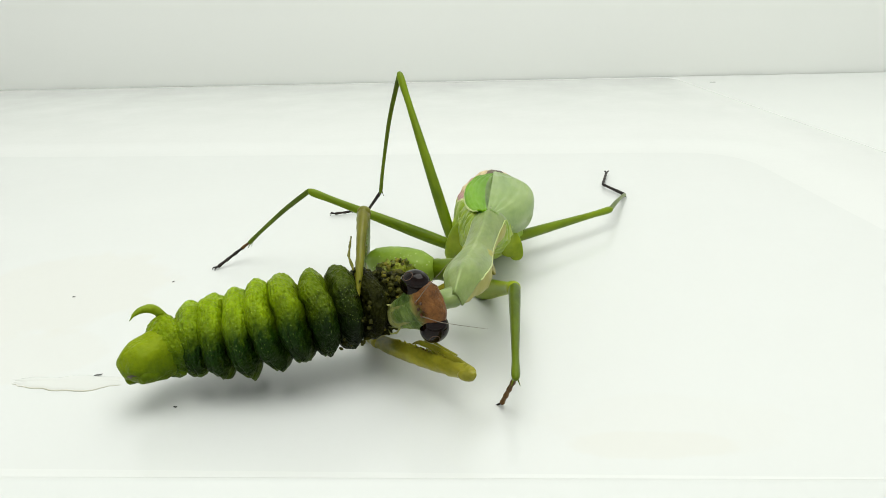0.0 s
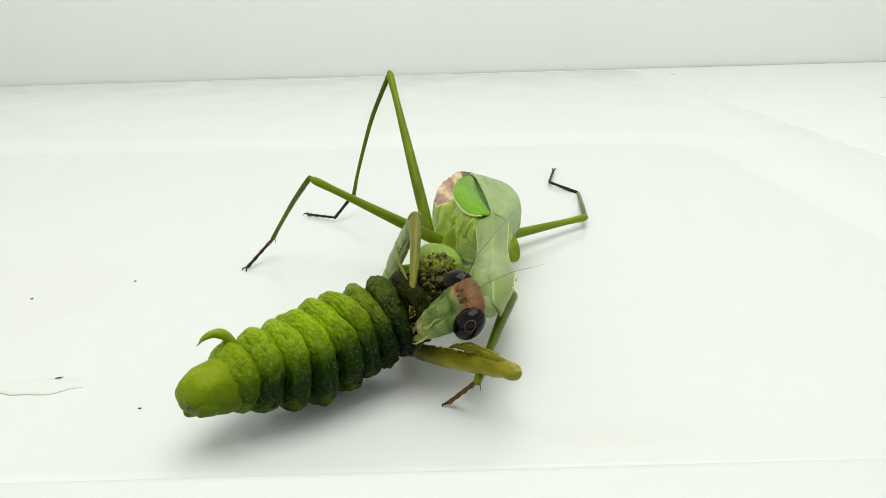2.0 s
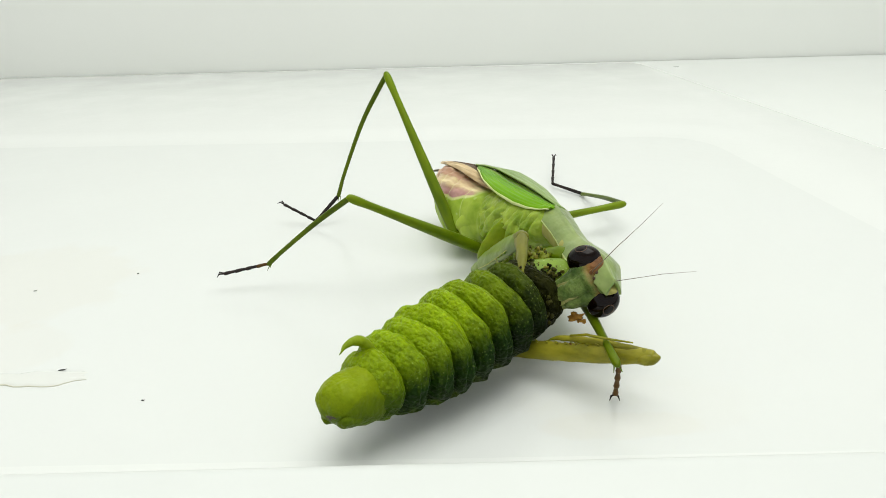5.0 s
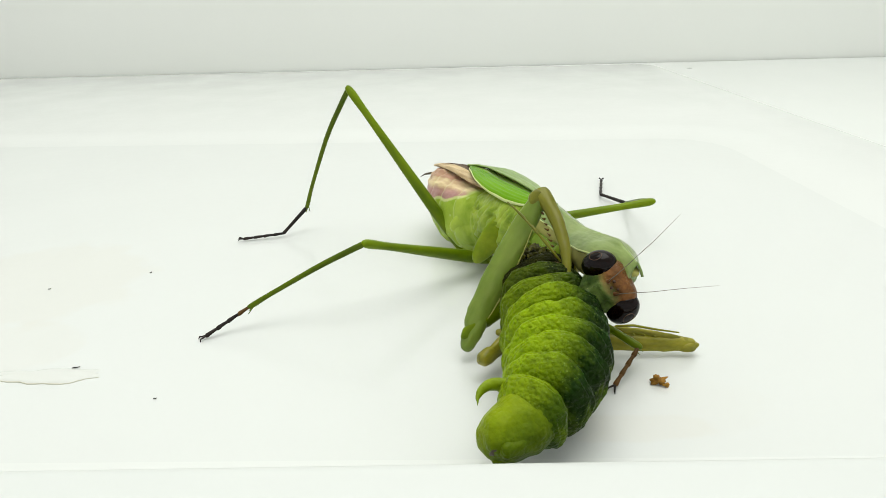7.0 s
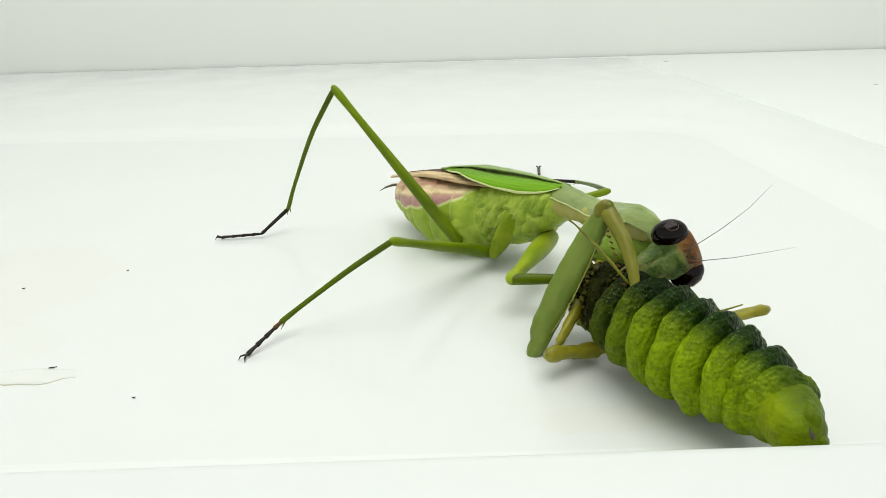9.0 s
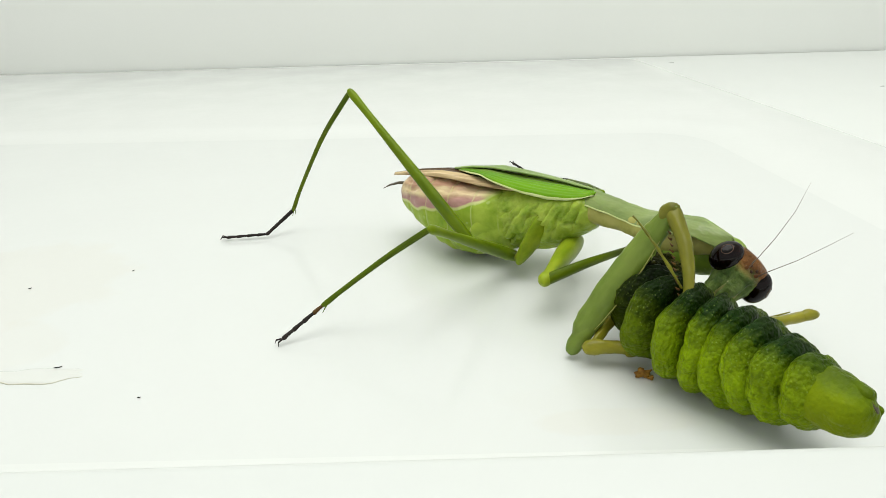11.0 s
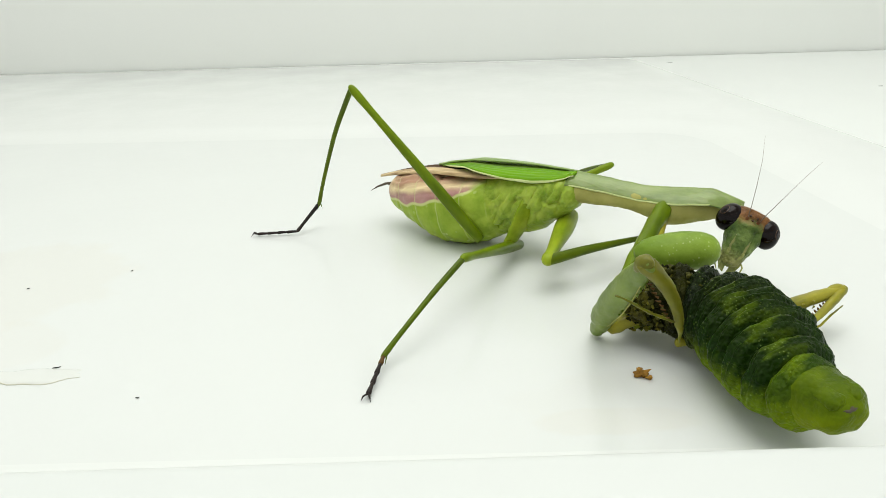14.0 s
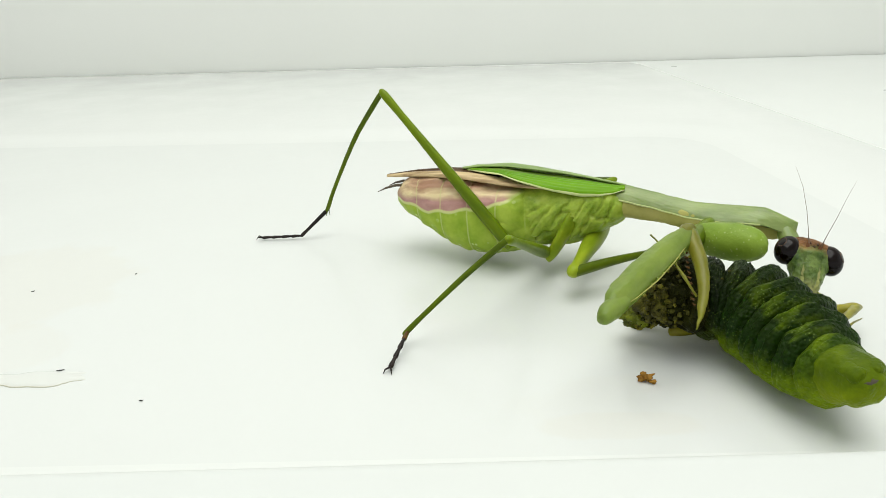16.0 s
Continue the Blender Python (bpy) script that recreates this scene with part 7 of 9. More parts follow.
    walk(LEFT_MID[2], at((0, 51.36, 3.89, 5.69, 0.0, 58.4, -150.6), (0.5, 51.82, -0.95, 5.55, 0.0, 55.9, -143.2), (1, 51.40, -1.90, 5.33, 0.0, 49.1, -142.5), (1.5, 51.59, -2.90, 5.49, 0.0, 52.6, -134.3), (2, 50.64, -7.15, 5.04, 0.0, 46.7, -135.4), (2.5, 46.54, 3.00, 2.30, 0.0, 14.7, -3.3), (3, 46.26, -3.00, 2.10, 0.0, 13.2, -12.1), (3.5, 46.68, -2.23, 2.06, 0.0, 12.6, -42.2), (4, 46.59, -3.14, 2.12, 0.0, 12.6, -24.0), (4.2, 50.85, -9.87, 5.07, 0.0, 58.3, 127.8), (4.5, 50.71, -10.48, 5.73, 0.0, 61.1, 125.0), (4.85, 51.00, -12.09, 6.31, 0.0, 63.3, 132.9), (5.2, 51.31, -12.25, 6.88, 0.0, 68.2, -165.0), (5.55, 47.41, -10.58, 4.07, 0.0, 27.8, -73.4), (5.9, 45.71, -13.02, 2.58, 0.0, 15.6, -59.6), (6.3, 45.34, -14.35, 2.13, 0.0, 13.7, -56.9), (6.5, 44.66, -12.49, 2.52, 0.0, 18.1, -54.7), (7, 44.91, -1.99, 3.47, 0.0, 28.1, -67.8), (7.5, 42.53, -1.94, 3.50, 0.0, 28.4, -82.8), (8, 41.44, -1.73, 3.49, 0.0, 28.3, -96.4), (8.5, 38.39, -1.84, 3.50, 0.0, 28.4, -99.8), (9, 36.14, -0.53, 3.47, 0.0, 28.1, -102.8), (9.5, 29.76, 1.15, 3.56, 0.0, 29.1, -83.0), (10, 26.78, 4.03, 4.70, 0.0, 41.9, -75.4), (10.2, 26.42, 3.46, 3.62, 0.0, 29.8, -72.5), (10.6, 25.93, 3.76, 4.37, 0.0, 32.3, -73.5), (11, 26.37, 3.94, 6.43, 0.0, 47.6, -96.2), (11.4, 29.14, 1.87, 5.50, 0.0, 34.5, -172.1), (11.8, 27.91, 1.20, 4.16, 0.0, 27.5, 167.1), (12.3, 26.85, 1.29, 3.49, 0.0, 28.4, 160.0), (12.5, 26.67, 1.08, 3.19, 0.0, 25.1, 153.9), (13, 26.58, 3.28, 4.67, 0.0, 41.9, 169.8), (13.5, 28.31, 1.25, 5.15, 0.0, 48.4, 174.5), (14, 29.43, 4.72, 4.91, 0.0, 45.1, -108.4), (14.5, 30.28, 1.29, 4.53, 0.0, 40.1, -140.5), (15, 29.54, -3.07, 4.53, 0.0, 40.2, -150.5), (15.5, 28.66, 0.79, 3.87, 0.0, 32.5, -138.4), (16, 27.46, 2.12, 3.97, 0.0, 33.6, -146.1)))
    walk(RIGHT_FORE[0], at((0, 31.78, -3.69, 10.58, 0.0, 13.9, -128.4), (0.5, 32.02, -3.63, 10.78, 0.0, 17.1, -128.4), (1, 31.91, -4.25, 10.58, 0.0, 14.9, -132.8), (1.5, 32.03, -3.80, 10.70, 0.0, 17.0, -134.7), (2, 31.84, -4.11, 9.23, 0.0, 12.6, -142.1), (2.5, 31.98, -3.78, 9.45, 0.0, 18.2, -152.2), (3, 31.57, -4.54, 8.73, 0.0, 15.9, -156.8), (3.5, 31.56, -5.15, 9.92, 0.0, 18.4, -160.6), (4, 31.88, -4.89, 10.20, 0.0, 19.4, -165.5), (4.2, 31.14, -6.05, 9.74, 0.0, 17.0, -168.3), (4.5, 31.14, -6.05, 9.91, 0.0, 17.9, -168.9), (4.85, 31.15, -6.04, 10.44, 0.0, 20.6, -170.6), (5.2, 31.19, -6.02, 11.19, 0.0, 24.5, -173.0), (5.55, 31.26, -5.97, 11.97, 0.0, 28.6, -175.4), (5.9, 31.33, -5.93, 12.60, 0.0, 32.0, -177.4), (6.3, 31.38, -5.90, 12.90, 0.0, 33.7, -178.6), (6.5, 31.28, -5.88, 12.83, 0.0, 29.0, -178.6), (7, 32.03, -3.68, 12.17, 0.0, 28.7, -89.2), (7.5, 30.94, -6.76, 11.70, 0.0, 28.6, -91.8), (8, 31.31, -5.66, 13.05, 0.0, 35.6, -84.3), (8.5, 31.16, -5.87, 12.30, 0.0, 32.9, -92.4), (9, 30.25, -7.54, 12.90, 0.0, 35.3, -85.2), (9.5, 31.34, -5.39, 11.85, 0.0, 31.4, -95.2), (10, 31.26, -5.83, 11.89, 0.0, 29.5, -94.8), (10.2, 30.96, -6.49, 11.97, 0.0, 29.4, -93.0), (10.6, 30.95, -6.53, 11.81, 0.0, 28.6, -94.3), (11, 30.91, -6.63, 11.42, 0.0, 26.6, -97.7), (11.4, 30.87, -6.76, 10.94, 0.0, 24.1, -101.8), (11.8, 30.83, -6.87, 10.51, 0.0, 21.9, -105.2), (12.3, 30.81, -6.93, 10.27, 0.0, 20.8, -107.2), (12.5, 30.89, -6.71, 9.94, 0.0, 20.2, -108.5), (13, 31.07, -6.25, 9.71, 0.0, 21.0, -110.3), (13.5, 31.67, -4.61, 10.87, 0.0, 29.6, -112.6), (14, 31.80, 0.55, 11.24, 0.0, 18.5, -89.8), (14.5, 31.82, -4.50, 11.04, 0.0, -3.5, -91.7), (15, 30.46, -7.62, 10.56, 0.0, -4.6, -99.7), (15.5, 31.39, -5.51, 10.37, 0.0, -3.9, -99.8), (16, 31.66, -4.83, 10.22, 0.0, -3.9, -106.1)))
    walk(RIGHT_FORE[1], at((0, 19.20, -19.57, 5.55, -8.7, -44.0, 14.5), (0.5, 19.43, -19.54, 4.55, -7.6, -43.2, 10.5), (1, 18.36, -18.88, 5.28, -13.1, -44.6, 13.6), (1.5, 18.26, -17.72, 4.70, -6.2, -41.9, 8.9), (2, 17.30, -15.43, 5.10, -18.7, -41.6, 13.3), (2.5, 16.29, -12.03, 3.61, -34.2, -36.1, 10.0), (3, 14.48, -11.87, 3.45, -31.5, -32.7, -5.5), (3.5, 14.30, -11.24, 3.84, -33.1, -31.6, -8.5), (4, 13.53, -9.63, 3.52, -23.7, -30.7, -8.4), (4.2, 12.86, -9.85, 4.02, -23.3, -33.0, -7.9), (4.5, 12.89, -9.65, 3.91, -24.3, -32.9, -8.0), (4.85, 12.98, -9.04, 3.52, -27.6, -32.6, -8.5), (5.2, 13.34, -8.20, 2.99, -31.8, -32.5, -9.4), (5.55, 13.97, -7.35, 2.50, -35.7, -32.6, -10.6), (5.9, 14.67, -6.70, 2.15, -38.7, -32.8, -11.8), (6.3, 15.14, -6.29, 2.07, 15.3, -33.1, -12.5), (6.5, 13.61, -6.31, 3.02, 22.4, -37.6, -7.7), (7, 32.24, -18.19, 4.21, -43.5, -55.6, 97.7), (7.5, 30.45, -22.51, 3.11, -14.5, -73.1, 64.1), (8, 32.76, -20.24, 2.55, -13.9, -69.0, 50.9), (8.5, 30.51, -21.26, 2.34, -3.1, -72.3, 35.4), (9, 31.52, -22.52, 2.24, -21.7, -66.0, 46.7), (9.5, 29.95, -20.70, 2.48, -18.9, -65.0, 36.6), (10, 29.93, -21.50, 2.98, -30.2, -59.8, 46.3), (10.2, 30.16, -22.05, 3.19, -27.0, -60.1, 41.5), (10.6, 29.77, -22.09, 3.30, -26.1, -59.4, 39.9), (11, 28.77, -22.40, 3.44, -25.9, -57.7, 38.5), (11.4, 27.55, -22.70, 3.64, -25.5, -55.7, 36.5), (11.8, 26.47, -22.92, 3.82, -25.1, -53.8, 34.6), (12.3, 25.80, -23.08, 3.84, -25.0, -52.8, 33.8), (12.5, 25.55, -22.71, 3.74, -22.7, -53.2, 30.5), (13, 25.20, -22.14, 3.21, -20.1, -52.1, 24.8), (13.5, 25.48, -19.43, 1.74, 3.3, -59.6, -7.3), (14, 31.91, -24.16, 2.98, 42.3, -46.7, -48.8), (14.5, 30.58, -45.68, 13.53, -59.5, -3.1, 81.6), (15, 23.62, -47.68, 13.82, -56.6, -3.8, 73.9), (15.5, 24.88, -43.30, 12.96, -56.1, -7.5, 72.8), (16, 21.60, -39.66, 12.71, -52.7, -8.8, 67.0)))
    walk(RIGHT_FORE[2], at((0, 32.25, -16.20, 18.56, -7.5, 33.5, 4.3), (0.5, 32.84, -17.06, 17.35, -6.4, 31.0, 2.0), (1, 31.31, -15.74, 18.44, -11.5, 35.9, -2.5), (1.5, 32.01, -15.58, 17.21, -5.3, 29.3, 2.2), (2, 30.94, -12.20, 17.55, -16.3, 31.0, -7.9), (2.5, 31.22, -9.41, 14.66, -28.8, 19.7, -22.3), (3, 30.19, -13.38, 13.57, -27.4, 17.5, -32.7), (3.5, 30.10, -13.61, 13.68, -29.6, 19.7, -38.2), (4, 29.47, -11.99, 13.07, -21.0, 14.9, -26.7), (4.2, 28.44, -12.00, 14.24, -20.8, 20.9, -28.7), (4.5, 28.48, -11.84, 14.09, -21.7, 20.5, -29.7), (4.85, 28.60, -11.37, 13.63, -24.4, 19.1, -32.7), (5.2, 28.93, -10.79, 13.07, -27.8, 17.7, -36.9), (5.55, 29.49, -10.27, 12.60, -30.9, 16.7, -41.6), (5.9, 30.10, -9.91, 12.30, -33.2, 16.2, -45.5), (6.3, 30.53, -9.69, 12.33, -97.1, 16.7, -48.0), (6.5, 28.37, -8.32, 14.49, -89.5, 22.1, -40.2), (7, 30.78, -7.45, 20.07, -66.2, 41.9, -11.0), (7.5, 32.83, -17.60, 21.03, -69.0, 51.9, -14.4), (8, 36.97, -15.05, 19.96, -65.9, 43.6, -23.4), (8.5, 35.13, -17.97, 20.12, -64.7, 45.2, -26.9), (9, 36.71, -17.01, 19.24, -63.0, 40.7, -33.1), (9.5, 36.25, -16.01, 19.34, -65.5, 42.3, -42.1), (10, 36.54, -14.59, 19.39, -65.3, 42.5, -44.9), (10.2, 37.19, -15.83, 19.54, -67.5, 44.9, -47.6), (10.6, 37.08, -15.97, 19.44, -68.9, 44.9, -49.4), (11, 36.60, -16.17, 19.30, -71.7, 44.4, -53.2), (11.4, 36.05, -16.42, 19.12, -75.2, 43.7, -57.8), (11.8, 35.58, -16.64, 18.95, -78.4, 43.1, -62.0), (12.3, 35.29, -16.72, 18.89, -80.2, 42.6, -64.3), (12.5, 35.27, -16.99, 18.83, -78.4, 42.8, -62.9), (13, 35.72, -17.28, 18.12, -79.5, 38.9, -66.0), (13.5, 34.83, -20.62, 17.77, -72.1, 34.7, -65.9), (14, 40.35, -33.80, 16.56, 30.4, 56.5, 65.3), (14.5, 33.25, -27.71, 14.52, -63.0, 19.4, -62.8), (15, 28.65, -30.24, 15.03, -68.0, 23.8, -71.8), (15.5, 30.21, -26.07, 15.32, -68.6, 27.6, -70.3), (16, 28.64, -23.13, 15.50, -74.5, 28.6, -77.9)))
    walk(LEFT_FORE[0], at((0, 32.28, 0.07, 10.58, 0.0, 28.4, -95.2), (0.5, 32.50, 0.14, 10.78, 0.0, 29.3, -97.6), (1, 32.56, -0.50, 10.58, 0.0, 28.9, -102.1), (1.5, 32.55, -0.03, 10.70, 0.0, 30.0, -101.4), (2, 32.46, -0.36, 9.23, 0.0, 29.0, -99.8), (2.5, 32.50, -0.01, 9.45, 0.0, 33.9, -97.8), (3, 32.31, -0.82, 8.73, 0.0, 26.4, -105.4), (3.5, 32.46, -1.46, 9.92, 0.0, 32.2, -113.8), (4, 32.70, -1.17, 10.20, 0.0, 34.9, -108.2), (4.2, 32.30, -2.44, 9.74, 0.0, 33.8, -113.4), (4.5, 32.30, -2.43, 9.91, 0.0, 33.4, -114.8), (4.85, 32.30, -2.42, 10.44, 0.0, 34.1, -113.9), (5.2, 32.33, -2.39, 11.19, 0.0, 33.3, -98.0), (5.55, 32.38, -2.34, 11.97, 0.0, 26.4, -82.3), (5.9, 32.43, -2.29, 12.60, 0.0, 23.8, -76.0), (6.3, 32.47, -2.26, 12.90, 0.0, 23.7, -75.4), (6.5, 32.37, -2.24, 12.83, 0.0, 28.5, -77.2), (7, 32.51, 0.09, 12.17, 0.0, 24.8, -75.5), (7.5, 32.28, -3.21, 11.70, 0.0, 23.4, -79.6), (8, 32.34, -2.00, 13.05, 0.0, 25.4, -74.8), (8.5, 32.25, -2.23, 12.30, 0.0, 24.2, -82.8), (9, 31.80, -4.07, 12.90, 0.0, 23.3, -78.8), (9.5, 32.31, -1.72, 11.85, 0.0, 21.6, -85.6), (10, 32.35, -2.19, 11.89, 0.0, 23.2, -89.4), (10.2, 32.23, -2.91, 11.97, 0.0, 23.4, -88.7), (10.6, 32.23, -2.95, 11.81, 0.0, 23.1, -90.4), (11, 32.23, -3.07, 11.42, 0.0, 22.9, -93.9), (11.4, 32.22, -3.21, 10.94, 0.0, 22.9, -97.3), (11.8, 32.22, -3.33, 10.51, 0.0, 22.7, -99.8), (12.3, 32.22, -3.40, 10.27, 0.0, 22.5, -100.9), (12.5, 32.24, -3.16, 9.94, 0.0, 22.6, -101.9), (13, 32.30, -2.66, 9.71, 0.0, 21.4, -100.6), (13.5, 32.43, -0.89, 10.87, 0.0, 22.4, -96.1), (14, 31.13, 4.29, 11.24, 0.0, 16.4, -79.7), (14.5, 32.54, -0.77, 11.04, 0.0, 19.9, -93.4), (15, 32.06, -4.17, 10.56, 0.0, 20.2, -105.2), (15.5, 32.41, -1.85, 10.37, 0.0, 21.4, -103.7), (16, 32.49, -1.12, 10.22, 0.0, 21.6, -113.4)))
    walk(LEFT_FORE[1], at((0, 36.48, -14.49, 2.15, 146.4, -13.1, 38.8), (0.5, 36.08, -14.22, 2.10, 144.5, -15.1, 27.0), (1, 34.94, -14.28, 2.42, 145.0, -12.5, 31.9), (1.5, 35.32, -13.50, 2.35, 143.8, -14.4, 25.2), (2, 36.34, -13.69, 1.87, 152.2, -17.3, 28.4), (2.5, 37.32, -12.02, 1.33, 152.4, -17.9, 15.9), (3, 34.90, -15.15, 2.00, 148.9, -16.7, 3.5), (3.5, 33.62, -13.74, 2.37, 153.2, -15.5, 12.5), (4, 35.12, -14.29, 1.27, 156.8, -21.5, 5.9), (4.2, 33.56, -15.25, 1.74, 156.3, -19.9, 6.2), (4.5, 33.29, -15.67, 1.64, 156.3, -19.3, 8.8), (4.85, 33.18, -17.44, 1.79, 154.8, -16.1, 20.1), (5.2, 35.46, -21.91, 3.27, 150.8, -5.1, 46.4), (5.55, 40.26, -24.07, 5.34, 151.5, 9.6, 73.3), (5.9, 43.15, -24.01, 5.99, 152.6, 14.6, 88.4), (6.3, 44.03, -22.99, 5.73, 156.2, 19.7, 93.5), (6.5, 42.77, -18.64, 5.88, 153.0, 14.9, 93.0), (7, 34.90, -12.86, 3.10, 151.8, 3.9, 62.5), (7.5, 33.90, -17.21, 2.98, 151.2, 3.0, 64.5), (8, 38.40, -15.85, 1.49, -111.1, -10.1, 65.4), (8.5, 37.91, -17.20, 2.93, -103.5, -2.8, 67.4), (9, 37.77, -19.50, 1.63, 67.5, -10.1, 50.2), (9.5, 36.25, -17.59, 1.73, 5.3, -13.2, 45.3), (10, 36.96, -18.08, 2.54, -27.4, -4.6, 49.8), (10.2, 37.20, -18.67, 2.50, 8.4, -6.2, 48.4), (10.6, 37.07, -18.96, 2.52, 23.5, -5.9, 48.2), (11, 36.72, -19.79, 2.66, 50.0, -5.0, 47.8), (11.4, 36.20, -20.74, 2.85, 63.3, -3.9, 47.1), (11.8, 35.67, -21.53, 3.00, 69.5, -3.0, 46.2), (12.3, 35.33, -21.95, 3.07, 72.1, -2.5, 45.7), (12.5, 35.09, -21.97, 3.14, 70.0, -2.3, 44.5), (13, 35.40, -20.65, 2.99, 37.1, -2.7, 38.1), (13.5, 36.93, -23.99, 2.88, -2.3, -3.5, 30.6), (14, 43.61, -21.51, 2.99, -79.4, -7.1, 50.5), (14.5, 36.39, -21.70, 1.22, -97.0, -10.1, 25.5), (15, 32.20, -26.37, 1.28, -103.5, -6.8, 21.3), (15.5, 33.20, -21.22, 2.84, -101.3, -0.0, 21.7), (16, 30.32, -21.12, 1.50, -106.2, -5.3, 21.1)))
    walk(LEFT_FORE[2], at((0, 52.83, -1.36, 7.04, 32.8, 6.4, -145.7), (0.5, 54.64, -4.75, 7.74, 34.5, 8.6, -157.7), (1, 52.86, -3.15, 7.10, 34.2, 5.9, -152.8), (1.5, 54.24, -4.59, 7.71, 35.3, 7.9, -159.6), (2, 54.44, -3.90, 8.26, 26.9, 10.1, -155.4), (2.5, 57.05, -6.40, 7.97, 26.7, 10.8, -167.9), (3, 55.51, -13.90, 8.18, 30.2, 9.8, 179.3), (3.5, 53.98, -9.21, 8.16, 26.0, 8.3, -171.1), (4, 55.03, -12.25, 9.15, 22.2, 14.1, -177.4), (4.2, 53.70, -13.08, 9.08, 22.8, 12.5, -177.1), (4.5, 53.55, -12.53, 8.84, 22.8, 12.0, -174.5), (4.85, 52.77, -10.26, 7.83, 24.4, 8.8, -163.3), (5.2, 50.40, -6.25, 5.20, 29.1, -1.9, -137.6), (5.55, 46.43, -3.55, 1.71, 29.4, -16.6, -110.7), (5.9, 43.75, -2.99, 0.50, 28.6, -21.7, -95.6), (6.3, 42.81, -2.91, -1.47, 25.3, -27.0, -90.2), (6.5, 41.70, 2.06, 0.36, 28.2, -22.0, -91.0), (7, 44.90, 6.33, 1.62, 28.7, -11.0, -121.4), (7.5, 43.22, 2.36, 1.86, 29.2, -10.0, -119.4), (8, 47.43, 3.90, 5.35, -66.9, 3.4, -98.1), (8.5, 46.28, 2.88, 3.98, -76.2, 0.0, -101.4), (9, 51.56, -2.97, 5.45, 111.9, 11.5, -133.4), (9.5, 51.23, -2.43, 6.74, 174.5, 17.7, -135.1), (10, 50.93, -1.55, 4.26, -152.6, 5.9, -129.5), (10.2, 51.57, -2.49, 4.85, 171.6, 8.7, -132.0), (10.6, 51.49, -2.86, 4.76, 156.4, 8.3, -132.9), (11, 51.26, -3.75, 4.57, 129.7, 7.3, -135.0), (11.4, 50.96, -4.86, 4.34, 116.3, 6.2, -137.6), (11.8, 50.68, -5.86, 4.13, 110.0, 5.3, -140.0), (12.3, 50.50, -6.43, 4.01, 107.5, 4.7, -141.4), (12.5, 50.58, -6.74, 4.00, 109.6, 4.7, -142.2), (13, 52.48, -7.24, 4.01, 142.8, 4.7, -143.4), (13.5, 55.63, -12.91, 4.22, -177.7, 5.7, -149.3), (14, 57.54, -4.58, 5.74, -96.9, 10.8, -106.0), (14.5, 55.93, -12.38, 5.07, -78.1, 3.2, -114.4), (15, 52.50, -18.44, 3.88, -75.6, -4.5, -115.6), (15.5, 53.52, -13.12, 2.84, -81.8, -7.8, -114.9), (16, 50.73, -13.24, 3.55, -74.8, -7.6, -115.0)))
